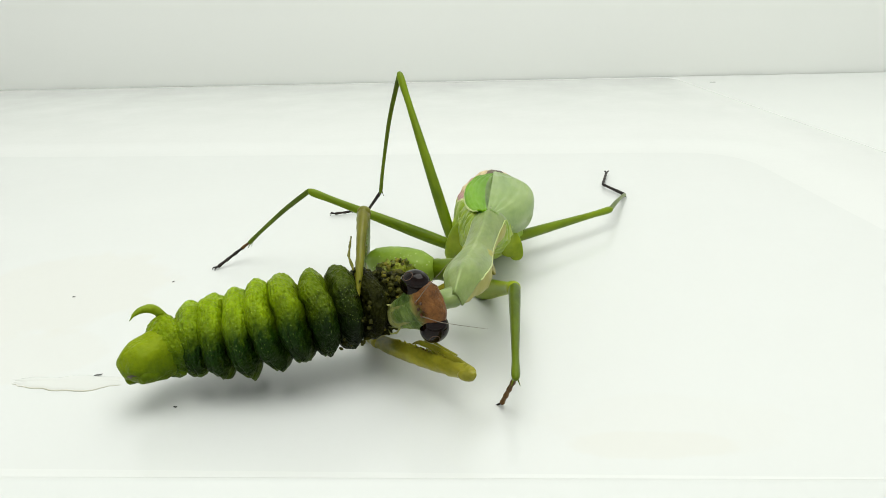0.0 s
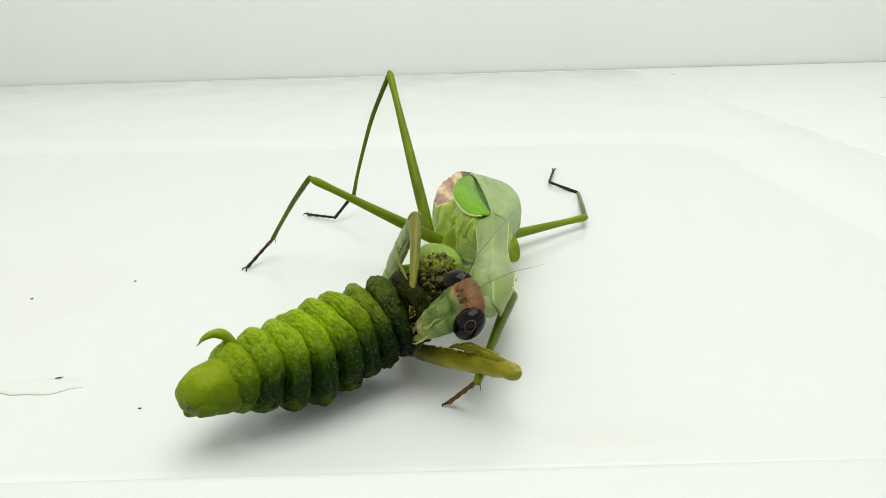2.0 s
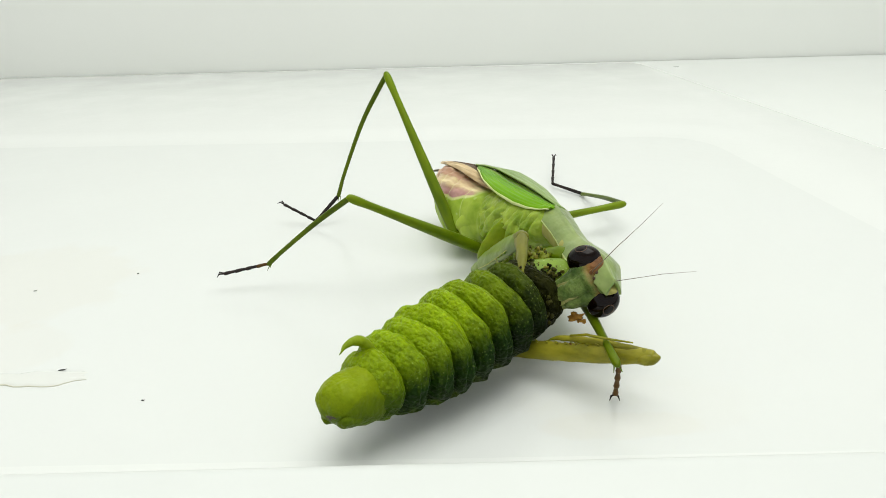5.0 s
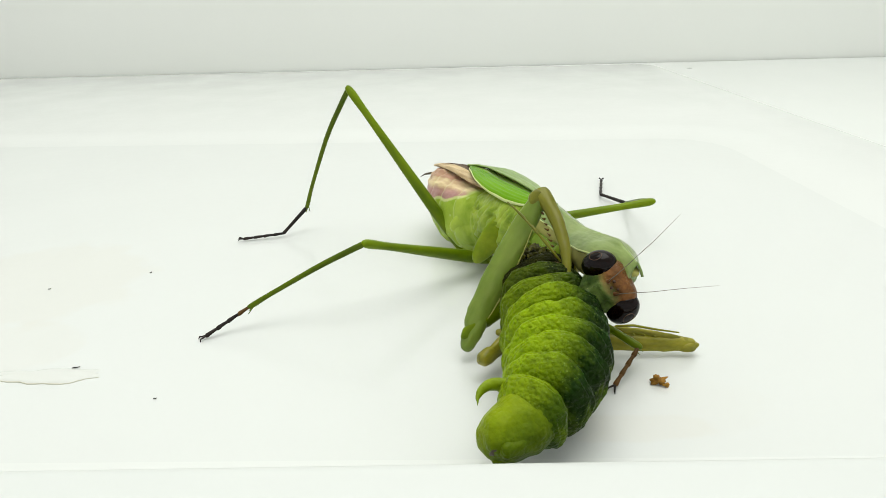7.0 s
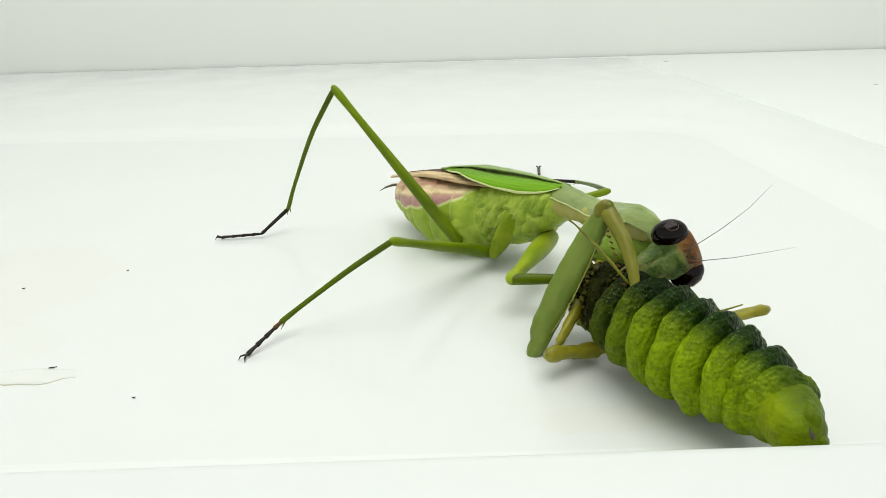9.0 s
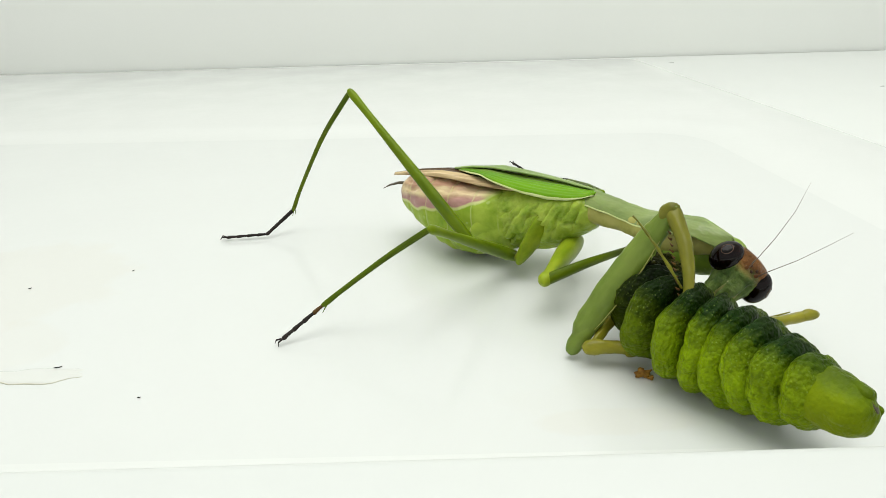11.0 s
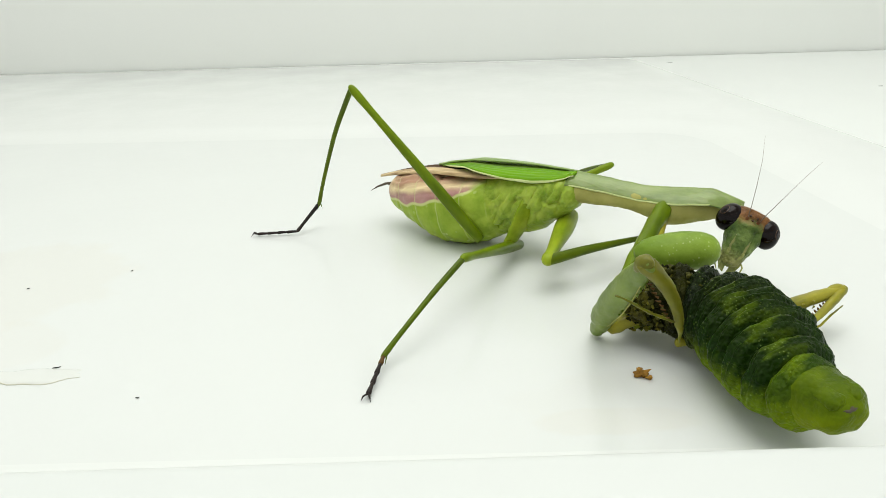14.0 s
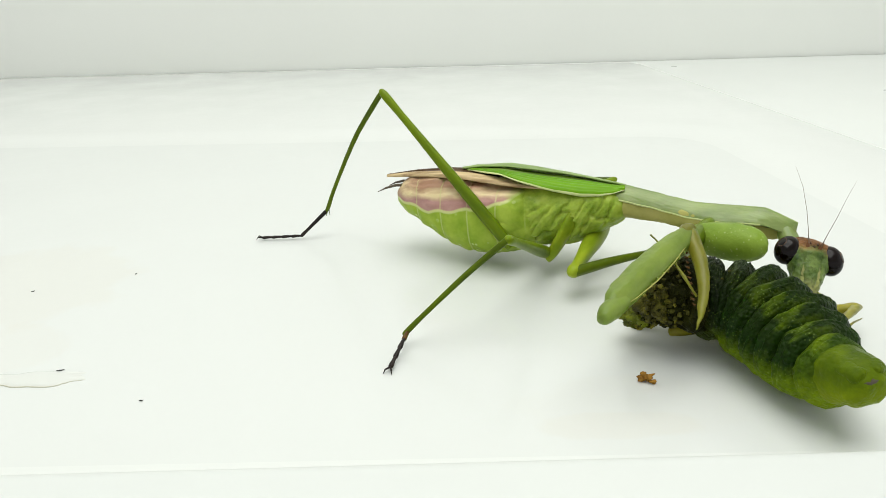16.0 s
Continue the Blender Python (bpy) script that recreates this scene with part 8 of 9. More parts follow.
    walk(TROCHANTER, at((0, 30.64, -17.97, 0.80, 0.0, -11.2, 30.9), (0.5, 30.13, -17.56, 0.75, 0.0, -11.3, 29.4), (1, 28.91, -17.47, 1.01, 0.0, -11.6, 27.9), (1.5, 29.22, -16.55, 0.96, 0.0, -11.5, 26.6), (2, 29.81, -15.70, 0.62, 0.0, -10.4, 17.1), (2.5, 30.62, -13.68, 0.19, 0.0, -9.4, 13.9), (3, 28.12, -16.00, 0.90, 0.0, -9.2, 7.1), (3.5, 26.76, -14.37, 1.02, 0.0, -11.1, 5.3), (4, 28.26, -14.67, 0.27, 0.0, -8.3, 3.2), (4.2, 26.74, -15.31, 0.36, 0.0, -11.5, 0.5), (4.5, 26.32, -15.36, 0.50, 0.0, -9.3, -2.6), (4.85, 26.44, -15.65, 0.65, 0.0, -9.3, -14.9), (5.2, 30.16, -17.87, 0.92, 0.0, -19.4, -37.3), (5.55, 34.79, -20.23, 3.03, 0.0, -19.1, -35.1), (5.9, 37.08, -20.90, 4.13, 0.0, -15.2, -27.1), (6.3, 37.31, -20.90, 4.46, 0.0, -10.2, -17.3), (6.5, 35.98, -18.11, 3.99, 0.0, -15.5, -4.5), (7, 37.54, -19.35, 2.88, 0.0, -1.8, 112.2), (7.5, 36.08, -23.89, 2.59, 0.0, -3.1, 108.0), (8, 37.97, -22.74, 2.84, 0.0, 11.1, 86.4), (8.5, 34.94, -23.63, 2.60, 0.0, -2.7, 65.2), (9, 36.18, -26.11, 3.23, 0.0, 13.2, 76.5), (9.5, 34.03, -24.09, 2.96, 0.0, 10.1, 71.1), (10, 32.59, -23.52, 2.76, 0.0, 1.8, 51.2), (10.2, 32.73, -24.06, 2.80, 0.0, 2.4, 50.3), (10.6, 32.10, -23.97, 2.82, 0.0, 2.4, 45.2), (11, 30.83, -23.69, 2.68, 0.0, 0.2, 33.5), (11.4, 29.64, -23.32, 2.39, 0.0, -3.8, 21.5), (11.8, 28.81, -23.03, 2.14, 0.0, -7.0, 12.4), (12.3, 28.46, -22.94, 2.02, 0.0, -8.6, 8.2), (12.5, 28.22, -22.25, 1.84, 0.0, -10.7, 2.3), (13, 28.62, -22.29, 1.88, 0.0, -9.0, 13.6), (13.5, 30.10, -22.31, 1.76, 0.0, -14.0, -9.8), (14, 33.54, -23.13, 2.36, 0.0, -22.0, 28.4), (14.5, 31.04, -23.89, 1.86, 0.0, -22.0, 39.4), (15, 25.53, -26.11, 1.33, 0.0, -22.0, 16.2), (15.5, 26.82, -22.57, 1.12, 0.0, -22.0, 29.1), (16, 23.46, -19.79, 1.23, 0.0, -22.0, 7.3)))
    walk(LOBE, at((0, 26.73, -14.36, 9.51, 0.0, -0.6, 64.8), (0.5, 25.79, -14.45, 9.19, 0.0, -4.9, 59.5), (1, 24.58, -13.82, 9.70, 0.0, 2.1, 67.1), (1.5, 25.51, -13.33, 8.90, 0.0, -10.5, 42.7), (2, 24.24, -9.64, 9.24, 0.0, -10.3, 14.1), (2.5, 30.57, -7.35, 9.04, 0.0, -5.8, 35.5), (3, 31.83, -11.38, 9.13, 0.0, -6.1, 29.9), (3.5, 32.59, -14.03, 8.93, 0.0, -5.3, 32.9), (4, 33.13, -11.83, 9.90, 0.0, 3.9, 97.0), (4.2, 32.53, -12.74, 10.04, 0.0, 11.1, 99.2), (4.5, 32.54, -12.62, 9.95, 0.0, 10.4, 95.1), (4.85, 32.63, -12.27, 9.68, 0.0, 7.8, 80.6), (5.2, 32.86, -11.85, 9.31, 0.0, 2.8, 57.5), (5.55, 33.24, -11.50, 8.93, 0.0, -2.8, 33.6), (5.9, 33.64, -11.28, 8.62, 0.0, -6.3, 17.5), (6.3, 33.87, -11.19, 8.48, 0.0, -7.6, 10.9), (6.5, 28.38, -7.17, 9.33, 0.0, -8.7, 2.0), (7, 23.41, -0.95, 9.57, 0.0, -6.6, 12.3), (7.5, 23.82, -8.76, 9.43, 0.0, 3.4, 67.2), (8, 32.92, -8.56, 11.61, 0.0, -18.8, 27.0), (8.5, 32.32, -10.80, 12.27, 0.0, -1.1, 26.7), (9, 34.21, -10.04, 11.13, 0.0, -11.5, 18.5), (9.5, 34.28, -8.23, 10.62, 0.0, -14.3, 19.6), (10, 37.09, -6.07, 11.52, 0.0, -16.4, 11.0), (10.2, 35.82, -7.73, 10.47, 0.0, -17.4, 14.1), (10.6, 35.75, -7.64, 10.47, 0.0, -14.9, 13.8), (11, 35.58, -7.44, 10.47, 0.0, -8.5, 13.3), (11.4, 35.38, -7.18, 10.46, 0.0, -0.1, 12.7), (11.8, 35.22, -6.94, 10.46, 0.0, 7.4, 12.4), (12.3, 35.14, -6.81, 10.45, 0.0, 11.6, 12.3), (12.5, 35.52, -6.51, 10.54, 0.0, 8.2, 11.8), (13, 36.07, -7.29, 10.39, 0.0, 11.7, 10.4), (13.5, 35.85, -5.62, 9.72, 0.0, -6.3, -22.5), (14, 35.54, -12.75, 9.60, 0.0, -3.5, 26.3), (14.5, 34.18, -13.96, 10.23, 0.0, 0.0, 12.9), (15, 31.38, -18.43, 9.97, 0.0, -0.9, 12.0), (15.5, 31.61, -13.06, 10.18, 0.0, 1.0, -4.9), (16, 31.63, -9.12, 9.99, 0.0, -3.5, -19.4)))
    walk(CATERPILLAR, at((0, -28.26, -39.32, 0.00, 0.0, -0.0, -155.0), (0.5, -26.18, -39.42, 0.00, 0.0, -0.0, -161.4), (1, -24.97, -39.85, 0.00, 0.0, -0.0, -165.4), (1.5, -21.40, -42.11, 0.00, 0.0, -0.0, -143.3), (2, -16.77, -45.80, 0.00, 0.0, -0.0, -143.2), (2.5, -8.70, -48.56, 0.00, 0.0, -0.0, -138.0), (3, -7.98, -46.11, 0.00, 0.0, -0.0, -137.3), (3.5, -9.20, -45.98, 0.00, 0.0, -0.0, -144.4), (4, -5.97, -46.80, 0.00, 0.0, -0.0, -134.5), (4.2, -5.11, -47.41, 0.00, 0.0, -0.0, -136.9), (4.5, -3.26, -45.96, 0.00, 0.0, -0.0, -136.6), (4.85, -1.84, -46.25, 0.00, 0.0, -0.0, -135.3), (5.2, 0.09, -46.65, 0.00, 0.0, -0.0, -133.6), (5.55, 2.08, -47.07, 0.00, 0.0, -0.0, -131.8), (5.9, 3.67, -47.40, 0.00, 0.0, -0.0, -130.3), (6.3, 3.45, -48.60, 0.00, 0.0, -0.0, -129.7), (6.5, 5.98, -49.51, 0.00, 0.0, -0.0, -111.7), (7, 11.10, -49.78, 0.00, 0.0, -0.0, -104.6), (7.5, 12.59, -52.25, 0.00, -0.0, -0.0, -67.3), (8, 24.04, -52.53, 0.00, -0.0, -0.0, -57.6), (8.5, 25.31, -51.12, 0.00, -0.0, -0.0, -52.5), (9, 28.68, -52.26, 0.00, -0.0, -0.0, -69.2), (9.5, 31.73, -51.79, 0.00, -0.0, -0.0, -70.8), (10, 33.07, -51.74, 0.00, -0.0, -0.0, -56.5), (10.2, 33.68, -51.93, 0.00, -0.0, -0.0, -64.5), (10.6, 32.53, -49.32, 0.00, -0.0, -0.0, -67.5), (11, 32.25, -49.06, 0.00, -0.0, -0.0, -68.0), (11.4, 31.97, -48.90, 0.00, -0.0, -0.0, -68.2), (11.8, 31.83, -48.85, 0.00, -0.0, -0.0, -67.9), (12.3, 33.24, -50.97, 0.00, -0.0, -0.0, -65.8), (12.5, 33.19, -50.82, 0.00, -0.0, -0.0, -65.3), (13, 32.76, -53.02, 0.00, -0.0, -0.0, -47.6), (13.5, 35.15, -50.16, 0.00, -0.0, -0.0, -59.2), (14, 37.30, -47.00, 0.00, -0.0, -0.0, -65.3), (14.5, 39.31, -44.78, 0.00, -0.0, -0.0, -54.5), (15, 39.16, -43.58, 0.00, -0.0, -0.0, -52.8), (15.5, 40.23, -44.00, 0.00, -0.0, -0.0, -57.9), (16, 41.27, -43.11, 0.00, -0.0, -0.0, -55.8)))
    walk(CAT_SEGS[0], at((0, -14.80, 2.06, 8.76, 18.0, -0.8, 2.5), (0.5, -14.91, 2.23, 8.67, 17.5, -0.3, 6.5), (1, -15.05, 0.61, 8.66, 17.2, 0.8, 12.0), (1.5, -13.97, 2.44, 8.27, 22.7, 14.5, -32.6), (2, -15.52, 0.88, 8.35, 22.3, 13.3, -14.0), (2.5, -15.09, 0.67, 7.59, 21.9, 9.7, -17.2), (3, -14.40, 2.12, 7.90, 21.4, 10.4, -30.3), (3.5, -14.68, 1.15, 7.78, 20.0, 8.6, -17.5), (4, -14.67, 1.24, 7.64, 18.6, 1.1, -13.7), (4.2, -15.12, 1.14, 7.65, 18.0, 2.3, -3.0), (4.5, -15.35, 1.31, 7.80, 16.3, -0.4, -0.5), (4.85, -15.40, 0.95, 7.85, 14.4, 0.3, -0.4), (5.2, -15.45, 0.46, 7.93, 12.2, 1.4, -0.3), (5.55, -15.48, -0.03, 8.01, 10.3, 2.4, -0.0), (5.9, -15.48, -0.43, 8.07, 8.4, 3.2, 0.4), (6.3, -14.72, -0.46, 7.94, 8.0, 3.9, 1.4), (6.5, -14.59, -2.05, 8.43, 15.0, 10.1, 0.5), (7, -14.74, -4.30, 8.53, 55.0, 2.9, 16.7), (7.5, -14.91, 1.02, 7.83, 88.0, 8.1, -12.5), (8, -14.48, -0.47, 7.56, 106.0, 1.6, 1.7), (8.5, -14.36, 0.39, 7.72, 109.3, -1.2, -12.3), (9, -14.27, -1.39, 7.72, 112.6, 2.2, -3.7), (9.5, -14.13, -2.00, 7.54, 114.4, 9.3, 3.1), (10, -14.02, 2.18, 7.56, 116.1, 6.1, -25.7), (10.2, -14.15, 0.12, 7.46, 117.6, 8.7, -17.7), (10.6, -14.17, 0.11, 7.86, 120.7, 6.8, -34.0), (11, -14.38, 0.12, 7.85, 123.7, 7.8, -31.4), (11.4, -14.74, 0.08, 7.85, 126.7, 10.1, -25.7), (11.8, -15.03, -0.08, 7.84, 129.7, 12.1, -18.9), (12.3, -13.53, -0.80, 7.12, 133.5, 8.1, -5.5), (12.5, -13.51, -0.72, 7.16, 135.3, 8.1, -5.8), (13, -13.52, 5.17, 7.10, 140.0, 2.8, -21.6), (13.5, -13.05, 3.50, 6.98, 169.0, 1.1, 8.2), (14, -12.60, -1.89, 6.32, 187.0, 0.2, 46.4), (14.5, -10.31, -4.42, 7.23, 187.5, 7.6, 73.5), (15, -10.77, -3.82, 7.17, 188.0, 8.4, 68.2), (15.5, -11.73, -3.27, 7.19, 188.5, 4.6, 63.8), (16, -12.20, -4.16, 7.24, 189.0, 4.0, 61.5)))
    walk(CAT_SEGS[1], at((0, -11.64, 2.20, 8.80, 18.0, 0.1, 1.5), (0.5, -11.74, 2.60, 8.69, 17.5, 0.3, 5.3), (1, -12.01, 1.27, 8.63, 17.2, 1.2, 11.1), (1.5, -11.59, 0.91, 7.54, 22.7, 14.0, -30.4), (2, -12.68, 0.16, 7.65, 22.3, 13.1, -13.2), (2.5, -12.29, -0.20, 7.09, 21.9, 9.4, -15.9), (3, -11.88, 0.65, 7.36, 21.4, 10.1, -27.8), (3.5, -11.89, 0.27, 7.34, 20.0, 8.1, -16.0), (4, -11.84, 0.56, 7.58, 18.6, 1.8, -12.4), (4.2, -12.16, 0.98, 7.53, 18.0, 2.7, -3.1), (4.5, -12.10, 1.27, 7.81, 16.3, 0.5, -1.1), (4.85, -12.16, 0.92, 7.83, 14.4, 1.1, -0.9), (5.2, -12.21, 0.44, 7.85, 12.2, 1.9, -0.5), (5.55, -12.24, -0.03, 7.87, 10.3, 2.8, 0.0), (5.9, -12.24, -0.40, 7.89, 8.4, 3.4, 0.5), (6.3, -11.74, -0.38, 7.74, 8.0, 4.0, 1.5), (6.5, -11.62, -2.02, 7.91, 15.0, 9.7, 1.3), (7, -11.63, -3.37, 8.36, 55.0, 3.3, 16.7), (7.5, -11.97, 0.36, 7.41, 88.0, 7.9, -11.6), (8, -11.55, -0.38, 7.48, 106.0, 1.8, 1.7), (8.5, -11.53, -0.23, 7.78, 109.3, -0.6, -11.1), (9, -11.28, -1.58, 7.60, 112.6, 2.4, -2.5), (9.5, -11.22, -1.85, 7.07, 114.4, 8.6, 3.7), (10, -11.39, 0.91, 7.25, 116.1, 6.0, -24.1), (10.2, -11.50, -0.74, 7.03, 117.6, 8.5, -16.4), (10.6, -11.48, -1.70, 7.47, 120.7, 7.1, -30.4), (11, -11.62, -1.56, 7.40, 123.7, 7.9, -27.9), (11.4, -11.85, -1.31, 7.29, 126.7, 9.8, -22.6), (11.8, -12.02, -1.10, 7.17, 129.7, 11.4, -16.3), (12.3, -10.85, -1.06, 6.74, 133.5, 7.7, -4.4), (12.5, -10.82, -0.98, 6.80, 135.3, 6.2, -3.9), (13, -10.78, 4.03, 6.98, 140.0, 1.0, -23.0), (13.5, -10.19, 3.62, 6.93, 169.0, 0.3, -2.8), (14, -10.18, -0.23, 6.32, 187.0, -0.7, 25.8), (14.5, -9.18, -1.89, 6.83, 187.5, 8.0, 55.0), (15, -9.46, -1.46, 6.75, 188.0, 8.4, 50.8), (15.5, -10.12, -0.90, 6.94, 188.5, 4.7, 45.2), (16, -10.48, -1.79, 7.02, 189.0, 4.3, 45.1)))
    walk(CAT_SEGS[2], at((0, -8.47, 2.14, 8.69, 18.0, 5.3, -4.8), (0.5, -8.55, 2.72, 8.59, 17.5, 4.6, -3.1), (1, -8.93, 1.73, 8.50, 17.2, 4.2, 4.0), (1.5, -9.02, -0.31, 6.89, 22.7, 10.5, -17.2), (2, -9.80, -0.40, 7.01, 22.3, 11.0, -7.8), (2.5, -9.43, -0.85, 6.65, 21.9, 7.0, -7.7), (3, -9.19, -0.46, 6.89, 21.4, 7.9, -14.3), (3.5, -9.03, -0.39, 6.97, 20.0, 5.9, -8.0), (4, -8.99, 0.05, 7.42, 18.6, 5.5, -7.0), (4.2, -9.21, 0.81, 7.35, 18.0, 4.5, -4.0), (4.5, -8.87, 1.14, 7.69, 16.3, 4.9, -4.4), (4.85, -8.92, 0.82, 7.69, 14.4, 4.8, -3.2), (5.2, -8.98, 0.39, 7.69, 12.2, 4.6, -1.5), (5.55, -9.01, -0.03, 7.68, 10.3, 4.5, 0.2), (5.9, -9.01, -0.35, 7.68, 8.4, 4.4, 1.5), (6.3, -8.77, -0.30, 7.52, 8.0, 4.4, 1.8), (6.5, -8.64, -1.86, 7.44, 15.0, 7.6, 6.2), (7, -8.53, -2.44, 8.13, 55.0, 5.5, 16.8), (7.5, -8.99, -0.14, 7.02, 88.0, 6.8, -6.5), (8, -8.62, -0.29, 7.36, 106.0, 3.1, 1.7), (8.5, -8.67, -0.67, 7.74, 109.3, 2.9, -4.9), (9, -8.28, -1.59, 7.46, 112.6, 3.4, 3.4), (9.5, -8.29, -1.60, 6.70, 114.4, 5.0, 6.8), (10, -8.66, -0.11, 6.96, 116.1, 5.2, -14.2), (10.2, -8.79, -1.37, 6.64, 117.6, 7.0, -7.4), (10.6, -8.50, -2.89, 7.04, 120.7, 8.7, -6.9), (11, -8.61, -2.65, 6.95, 123.7, 8.3, -6.5), (11.4, -8.77, -2.18, 6.77, 126.7, 7.9, -5.1), (11.8, -8.88, -1.72, 6.61, 129.7, 7.6, -3.3), (12.3, -8.16, -1.17, 6.42, 133.5, 5.3, 0.8), (12.5, -8.11, -1.09, 6.57, 135.3, 3.2, 0.3), (13, -8.06, 2.85, 7.00, 140.0, -1.9, -23.9), (13.5, -7.37, 3.22, 6.95, 169.0, -1.0, -15.1), (14, -7.34, 0.49, 6.40, 187.0, -2.4, 5.9), (14.5, -7.21, 0.01, 6.47, 187.5, 6.8, 25.1), (15, -7.42, 0.29, 6.39, 188.0, 6.2, 22.6), (15.5, -7.77, 0.71, 6.72, 188.5, 4.0, 18.3), (16, -8.12, -0.07, 6.81, 189.0, 4.3, 21.8)))
    walk(CAT_SEGS[3], at((0, -5.40, 1.62, 8.41, 18.0, 13.6, -14.2), (0.5, -5.44, 2.16, 8.37, 17.5, 12.1, -16.9), (1, -5.84, 1.63, 8.36, 17.2, 10.3, -7.9), (1.5, -6.16, -0.70, 6.75, 22.7, 5.4, -0.0), (2, -6.84, -0.57, 6.76, 22.3, 8.6, 1.2), (2.5, -6.47, -0.92, 6.63, 21.9, 3.8, 4.5), (3, -6.27, -0.73, 6.80, 21.4, 5.4, 1.7), (3.5, -6.09, -0.49, 6.99, 20.0, 3.1, 2.8), (4, -6.12, -0.15, 7.24, 18.6, 10.7, -1.7), (4.2, -6.27, 0.55, 7.29, 18.0, 7.7, -6.2), (4.5, -5.69, 0.74, 7.47, 16.3, 10.8, -9.2), (4.85, -5.72, 0.54, 7.51, 14.4, 9.7, -6.5), (5.2, -5.76, 0.26, 7.56, 12.2, 8.3, -3.0), (5.55, -5.78, -0.01, 7.60, 10.3, 6.8, 0.5), (5.9, -5.79, -0.22, 7.63, 8.4, 5.7, 3.1), (6.3, -5.80, -0.18, 7.52, 8.0, 5.2, 2.8), (6.5, -5.70, -1.31, 7.38, 15.0, 4.6, 14.1), (7, -5.47, -1.44, 7.96, 55.0, 8.6, 19.0), (7.5, -5.97, -0.28, 6.92, 88.0, 6.2, 0.5), (8, -5.69, -0.22, 7.40, 106.0, 5.1, 1.2), (8.5, -5.79, -0.71, 7.71, 109.3, 7.9, 2.5), (9, -5.31, -1.21, 7.49, 112.6, 4.6, 10.7), (9.5, -5.38, -1.12, 6.82, 114.4, 0.3, 11.5), (10, -5.76, -0.40, 6.94, 116.1, 5.3, 2.0), (10.2, -6.00, -1.35, 6.59, 117.6, 5.2, 8.4), (10.6, -5.38, -2.31, 6.74, 120.7, 10.0, 22.3), (11, -5.46, -2.15, 6.72, 123.7, 8.3, 19.7), (11.4, -5.58, -1.80, 6.65, 126.7, 5.5, 15.3), (11.8, -5.66, -1.43, 6.57, 129.7, 3.2, 11.3), (12.3, -5.46, -0.95, 6.49, 133.5, 2.6, 8.0), (12.5, -5.39, -0.94, 6.50, 135.3, 1.0, 5.3), (13, -5.36, 1.63, 7.18, 140.0, -3.7, -23.8), (13.5, -4.72, 2.15, 7.03, 169.0, -1.6, -26.2), (14, -4.37, 0.00, 6.55, 187.0, -2.8, -10.9), (14.5, -4.45, 0.33, 6.21, 187.5, 4.7, -5.4), (15, -4.70, 0.52, 6.19, 188.0, 3.3, -7.4), (15.5, -4.91, 0.82, 6.56, 188.5, 3.4, -8.1), (16, -5.21, 0.31, 6.60, 189.0, 4.7, -2.7)))
    walk(CAT_SEGS[4], at((0, -2.48, 0.73, 7.57, 18.0, 14.7, -17.5), (0.5, -2.55, 1.04, 7.60, 17.5, 13.7, -23.0), (1, -2.87, 0.95, 7.71, 17.2, 12.4, -16.4), (1.5, -3.25, -0.45, 6.56, 22.7, 2.6, 7.5), (2, -3.87, -0.35, 6.37, 22.3, 6.1, 5.9), (2.5, -3.53, -0.50, 6.49, 21.9, 1.8, 9.5), (3, -3.33, -0.43, 6.58, 21.4, 3.3, 7.8), (3.5, -3.15, -0.21, 6.87, 20.0, 1.7, 5.9), (4, -3.27, -0.14, 6.67, 18.6, 10.4, 1.4), (4.2, -3.36, 0.21, 6.85, 18.0, 8.0, -5.8), (4.5, -2.55, 0.23, 6.83, 16.3, 10.1, -7.7), (4.85, -2.55, 0.17, 6.94, 14.4, 9.1, -5.6), (5.2, -2.56, 0.09, 7.07, 12.2, 7.9, -2.7), (5.55, -2.57, 0.01, 7.20, 10.3, 6.6, 0.1), (5.9, -2.57, -0.05, 7.30, 8.4, 5.7, 2.2), (6.3, -2.83, -0.04, 7.25, 8.0, 5.1, 2.0), (6.5, -2.79, -0.52, 7.18, 15.0, 3.6, 14.1), (7, -2.41, -0.46, 7.46, 55.0, 8.4, 14.7), (7.5, -2.95, -0.15, 6.63, 88.0, 4.4, 3.3), (8, -2.77, -0.15, 7.12, 106.0, 5.2, 2.0), (8.5, -2.94, -0.45, 7.25, 109.3, 9.4, 7.2), (9, -2.39, -0.55, 7.24, 112.6, 4.9, 13.3), (9.5, -2.49, -0.48, 6.88, 114.4, -1.7, 12.2), (10, -2.85, -0.09, 6.71, 116.1, 2.7, 5.8), (10.2, -3.27, -0.70, 6.38, 117.6, 3.0, 14.8), (10.6, -2.49, -0.89, 6.23, 120.7, 7.0, 24.9), (11, -2.50, -0.85, 6.31, 123.7, 5.6, 23.0), (11.4, -2.51, -0.74, 6.40, 126.7, 3.3, 19.1), (11.8, -2.52, -0.62, 6.45, 129.7, 1.3, 15.1), (12.3, -2.79, -0.48, 6.42, 133.5, 0.7, 10.6), (12.5, -2.68, -0.59, 6.48, 135.3, 0.5, 8.1), (13, -2.64, 0.46, 7.38, 140.0, -3.9, -20.9), (13.5, -2.26, 0.71, 7.10, 169.0, -2.1, -31.7), (14, -1.50, -1.12, 6.68, 187.0, -1.9, -18.5), (14.5, -1.78, -0.50, 6.02, 187.5, 3.3, -21.5), (15, -2.13, -0.39, 6.08, 188.0, 1.9, -23.6), (15.5, -2.19, -0.08, 6.39, 188.5, 3.4, -21.4), (16, -2.37, -0.34, 6.34, 189.0, 4.8, -16.8)))
